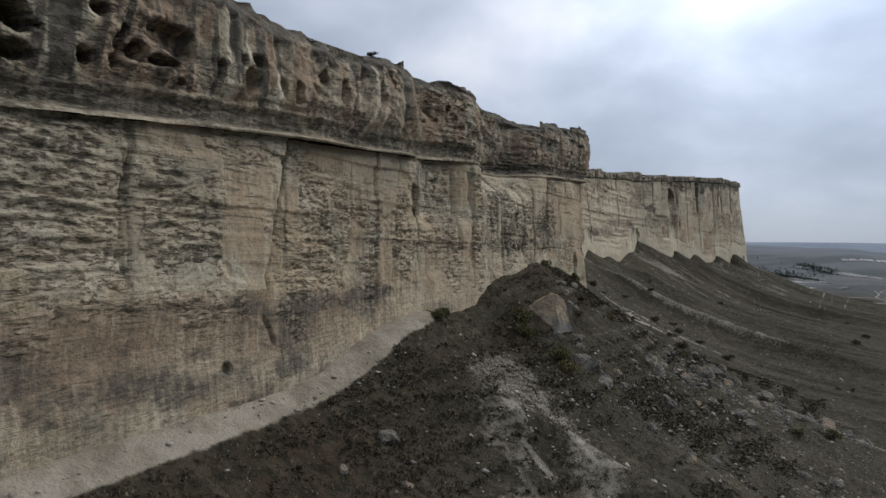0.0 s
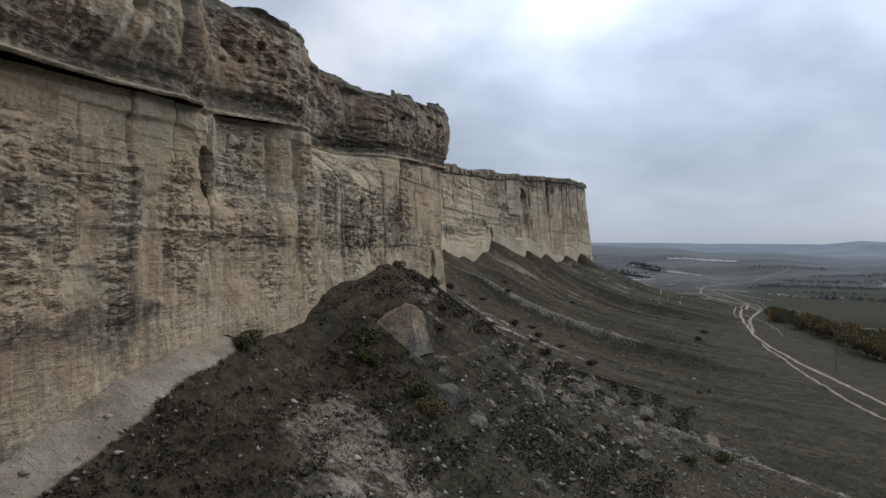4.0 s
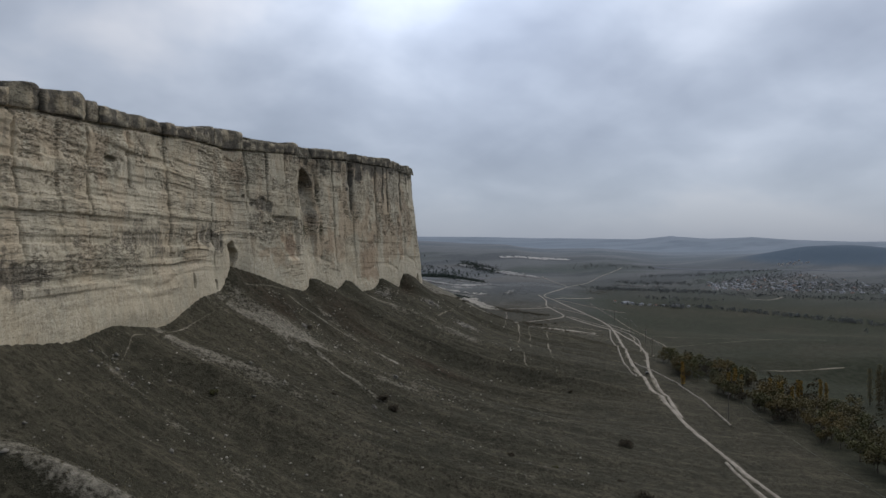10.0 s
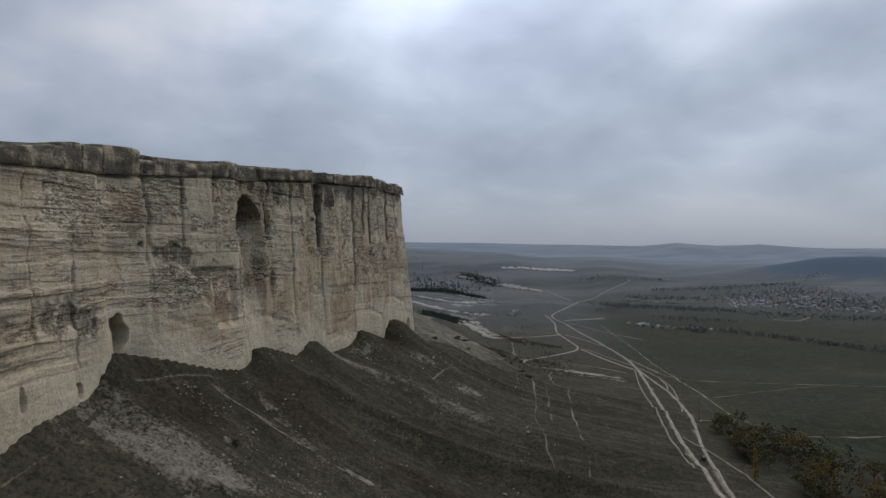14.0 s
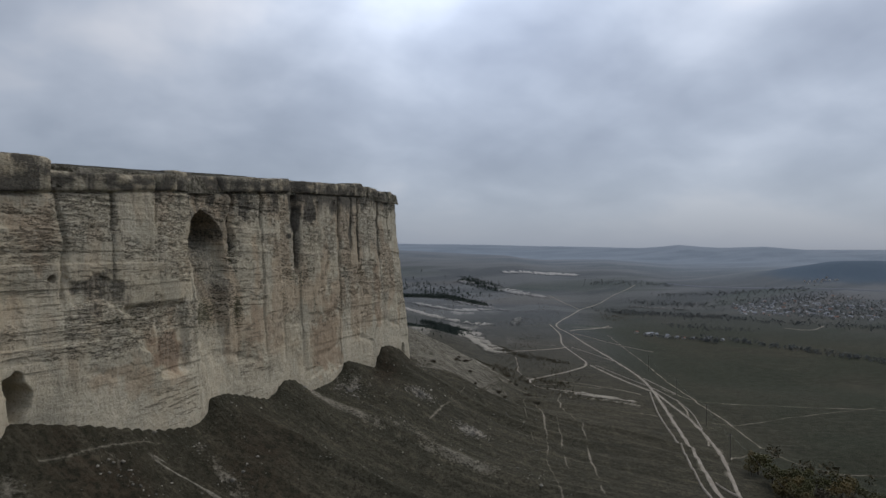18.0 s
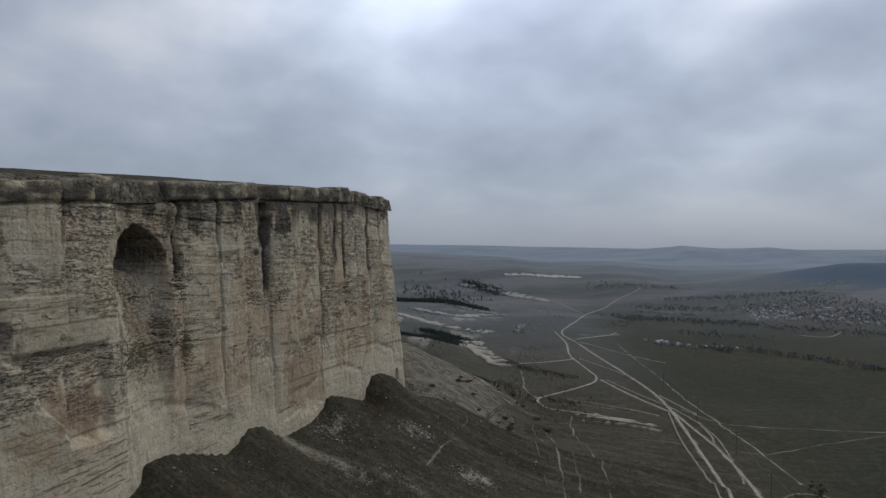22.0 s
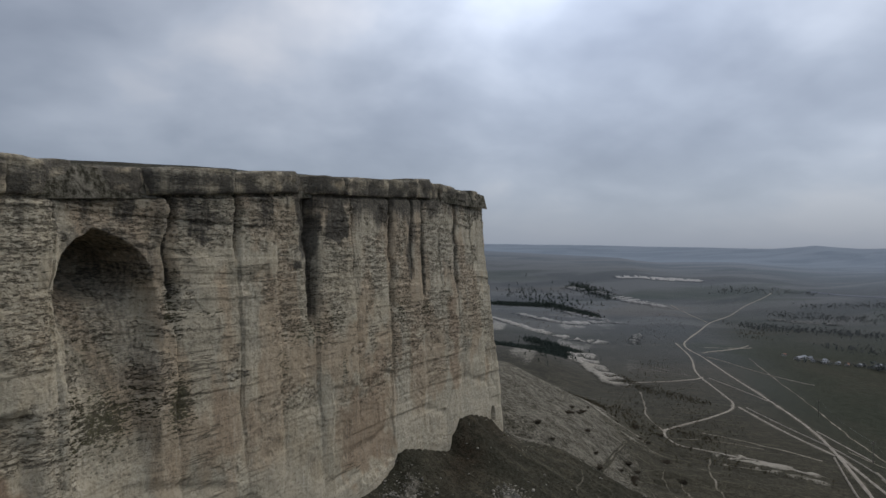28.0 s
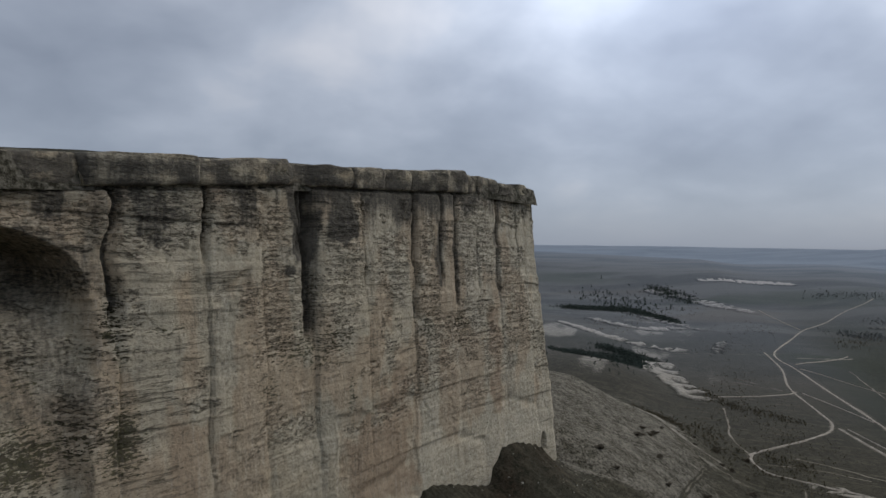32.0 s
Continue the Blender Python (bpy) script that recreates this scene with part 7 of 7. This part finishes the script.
def roof_mesh(name, lx, ly, z0, rise, mat, over=0.15):
    """A gabled roof with eaves and thickness."""
    bm = bmesh.new()
    x, y, t = lx / 2 + over, ly / 2 + over, 0.08
    out = []
    for px in (-x, x):
        out.append([bm.verts.new(p) for p in ((px, -y, z0), (px, 0, z0 + rise), (px, y, z0), (px, y, z0 - t), (px, 0, z0 + rise - t * 1.6), (px, -y, z0 - t))])
    a, b = out
    for i in range(6):
        j = (i + 1) % 6
        bm.faces.new((a[i], a[j], b[j], b[i]))
    bm.faces.new((a[0], a[5], a[4], a[1]))
    bm.faces.new((a[1], a[4], a[3], a[2]))
    bm.faces.new((b[1], b[4], b[5], b[0]))
    bm.faces.new((b[2], b[3], b[4], b[1]))
    me = bpy.data.meshes.new(name)
    bm.to_mesh(me)
    bm.free()
    me.materials.append(mat)
    return me


def gable_mesh(lx, ly, h, rise, mat):
    bm = bmesh.new()
    sec = ((-ly / 2, -0.5), (ly / 2, -0.5), (ly / 2, h), (0, h + rise - 0.1), (-ly / 2, h))
    a = [bm.verts.new((-lx / 2, y, z)) for y, z in sec]
    b = [bm.verts.new((lx / 2, y, z)) for y, z in sec]
    for i in range(5):
        j = (i + 1) % 5
        bm.faces.new((a[i], a[j], b[j], b[i]))
    bm.faces.new(a[::-1])
    bm.faces.new(b)
    me = bpy.data.meshes.new("wall")
    bm.to_mesh(me)
    bm.free()
    me.materials.append(mat)
    return me


def house_kind(lx, ly, h, rise, roof):
    wins = []
    for x in np.linspace(-lx / 2 + 0.5, lx / 2 - 0.5, max(2, int(lx / 1.1))):
        for y in (-ly / 2 - 0.015, ly / 2 + 0.015):
            wins.append(box_mesh("window", x - 0.2, x + 0.2, y - 0.02, y + 0.02, h * 0.4, h * 0.78, WINDOW))
    return gable_mesh(lx, ly, h, rise, PLASTER), roof_mesh("roof", lx, ly, h, rise, roof), wins


KINDS = [house_kind(4.0, 3.0, 1.4, 1.0, ROOF_GREY), house_kind(3.4, 2.8, 1.3, 0.9, ROOF_RED), house_kind(6.0, 3.0, 1.4, 0.9, ROOF_GREY), house_kind(14.0, 4.5, 1.9, 1.0, ROOF_GREY)]


def house(i, s, d, turn, label, group, k=1.0):
    ob = new("house")
    ob.matrix_basis = Matrix.Translation(on_ground(s, d)) @ Euler((0, 0, turn)).to_matrix().to_4x4() @ Matrix.Diagonal((k, k, k, 1))
    wall, roof, wins = KINDS[i]
    part("wall", wall, None, ob)
    part("roof", roof, None, ob)
    for w in wins:
        part("window", w, None, ob)
    return tagged(ob, label, "house", group)


rr = random.Random(31)
for s, d, i, a in ((580, 103, 3, 0.3), (572, 111, 2, 0.4), (571, 117, 0, 0.2), (578, 114, 2, 1.2), (564, 132, 3, 0.3), (561, 140, 0, 0.5), (586, 97, 1, 0.1), (575, 107, 0, 1.0), (583, 108, 2, 0.2), (568, 120, 1, 0.3), (567, 125, 0, 0.3)):
    house(i, s, d, a, "low white farm building with a pale sheet roof", "farm buildings", 0.6)
for i in range(230):
    along, deep = rr.uniform(0, 1.55), rr.random()
    s, d = 680 - 40 * along + deep * (65 + 80 * along * (along < 1) + 80 * (along >= 1)), 202 + 83 * along + deep * 18
    if rr.random() < 0.35 * abs(deep - 0.4) + 0.1 * along:
        continue
    house(rr.choice((0, 0, 0, 1, 2)), s, d, rr.choice((0.3, 1.87)) + rr.uniform(-0.1, 0.1), "small village house with whitewashed walls", "village houses", rr.uniform(0.4, 0.75))
for i in range(14):
    house(rr.choice((0, 1)), 868 + rr.uniform(-6, 8), 345 + i * 2.4, 0.4, "small house below the far wooded hill", "far hamlet houses", rr.uniform(0.5, 0.8))


def pole(s, d, tall):
    ob = new("utility_pole")
    ob.matrix_basis = Matrix.Translation(on_ground(s, d))
    part("post", limb_mesh("post", [((0, 0, -0.4), (0, 0, tall), 0.10, 0.07)], POST_WOOD, 8), None, ob)
    part("crossarm", box_mesh("crossarm", -0.7, 0.7, -0.05, 0.05, tall - 0.55, tall - 0.43, POST_WOOD, 0.01), None, ob)
    for x in (-0.6, 0.0, 0.6):
        part("insulator", limb_mesh("insulator", [((x, 0, tall - 0.43), (x, 0, tall - 0.25), 0.04, 0.025)], METAL), None, ob)
    return tagged(ob, "grey wooden utility pole with a crossarm beside the track", "utility pole", "poles along the track")


POLES = [(181, 38.2), (250, 41.5), (318, 46.0), (352, 53.5), (392, 58.5), (440, 63)]
for s, d in POLES:
    pole(s, d, 5.6)
for (a, b), (c, e) in zip(POLES, POLES[1:]):
    cable = bpy.data.curves.new("power_line", "CURVE")
    cable.dimensions, cable.bevel_depth = "3D", 0.012
    p, q = Vector(on_ground(a, b)) + Vector((0, 0, 5.4)), Vector(on_ground(c, e)) + Vector((0, 0, 5.4))
    sp = cable.splines.new("POLY")
    sp.points.add(12)
    for i in range(13):
        f = i / 12
        m = p.lerp(q, f)
        sp.points[i].co = (m.x, m.y, m.z - 1.2 * 4 * f * (1 - f), 1)
    cable.materials.append(METAL)
    tagged(new("power_line", cable), "thin sagging power line between two poles", "power line", "power lines")


def car(s, d, turn):
    ob = new("car")
    ob.matrix_basis = Matrix.Translation(on_ground(s, d, -0.16)) @ Euler((0, 0, turn)).to_matrix().to_4x4()
    bm = bmesh.new()
    sec = [(-0.85, 0.12), (0.85, 0.12), (0.87, 0.34), (0.5, 0.40), (0.28, 0.62), (-0.55, 0.62), (-0.82, 0.40), (-0.87, 0.30)]
    rows = [[bm.verts.new((x * (1.0 if y else 1.0), w * (0.8 if z > 0.5 else 1.0), z)) for x, z in sec] for y, w in ((0, -0.34), (1, 0.34))]
    for i in range(8):
        j = (i + 1) % 8
        bm.faces.new((rows[0][i], rows[0][j], rows[1][j], rows[1][i]))
    bm.faces.new(rows[0][::-1])
    bm.faces.new(rows[1])
    bmesh.ops.bevel(bm, geom=bm.edges[:], offset=0.03, segments=2, affect="EDGES")
    part("body", bm, CAR_PAINT, ob)
    part("windscreen", box_mesh("windscreen", 0.30, 0.44, -0.26, 0.26, 0.42, 0.57, WINDOW, 0.01), None, ob)
    part("side_window", box_mesh("side_window", -0.5, 0.25, -0.31, -0.285, 0.43, 0.57, WINDOW), None, ob)
    part("side_window", box_mesh("side_window", -0.5, 0.25, 0.285, 0.31, 0.43, 0.57, WINDOW), None, ob)
    for x in (-0.55, 0.55):
        for y in (-0.32, 0.32):
            wheel = part("wheel", limb_mesh("wheel", [((x, y - 0.06, 0.13), (x, y + 0.06, 0.13), 0.15, 0.15)], RUBBER, 14), None, ob)
            part("rim", limb_mesh("rim", [((x, y, 0.13), (x, y + (0.065 if y > 0 else -0.065), 0.13), 0.085, 0.08)], METAL, 12), None, wheel)
    return tagged(ob, "small dark car on the dusty chalk track", "car")


car(286.5, 35.6, math.radians(90 - 29 - 10))
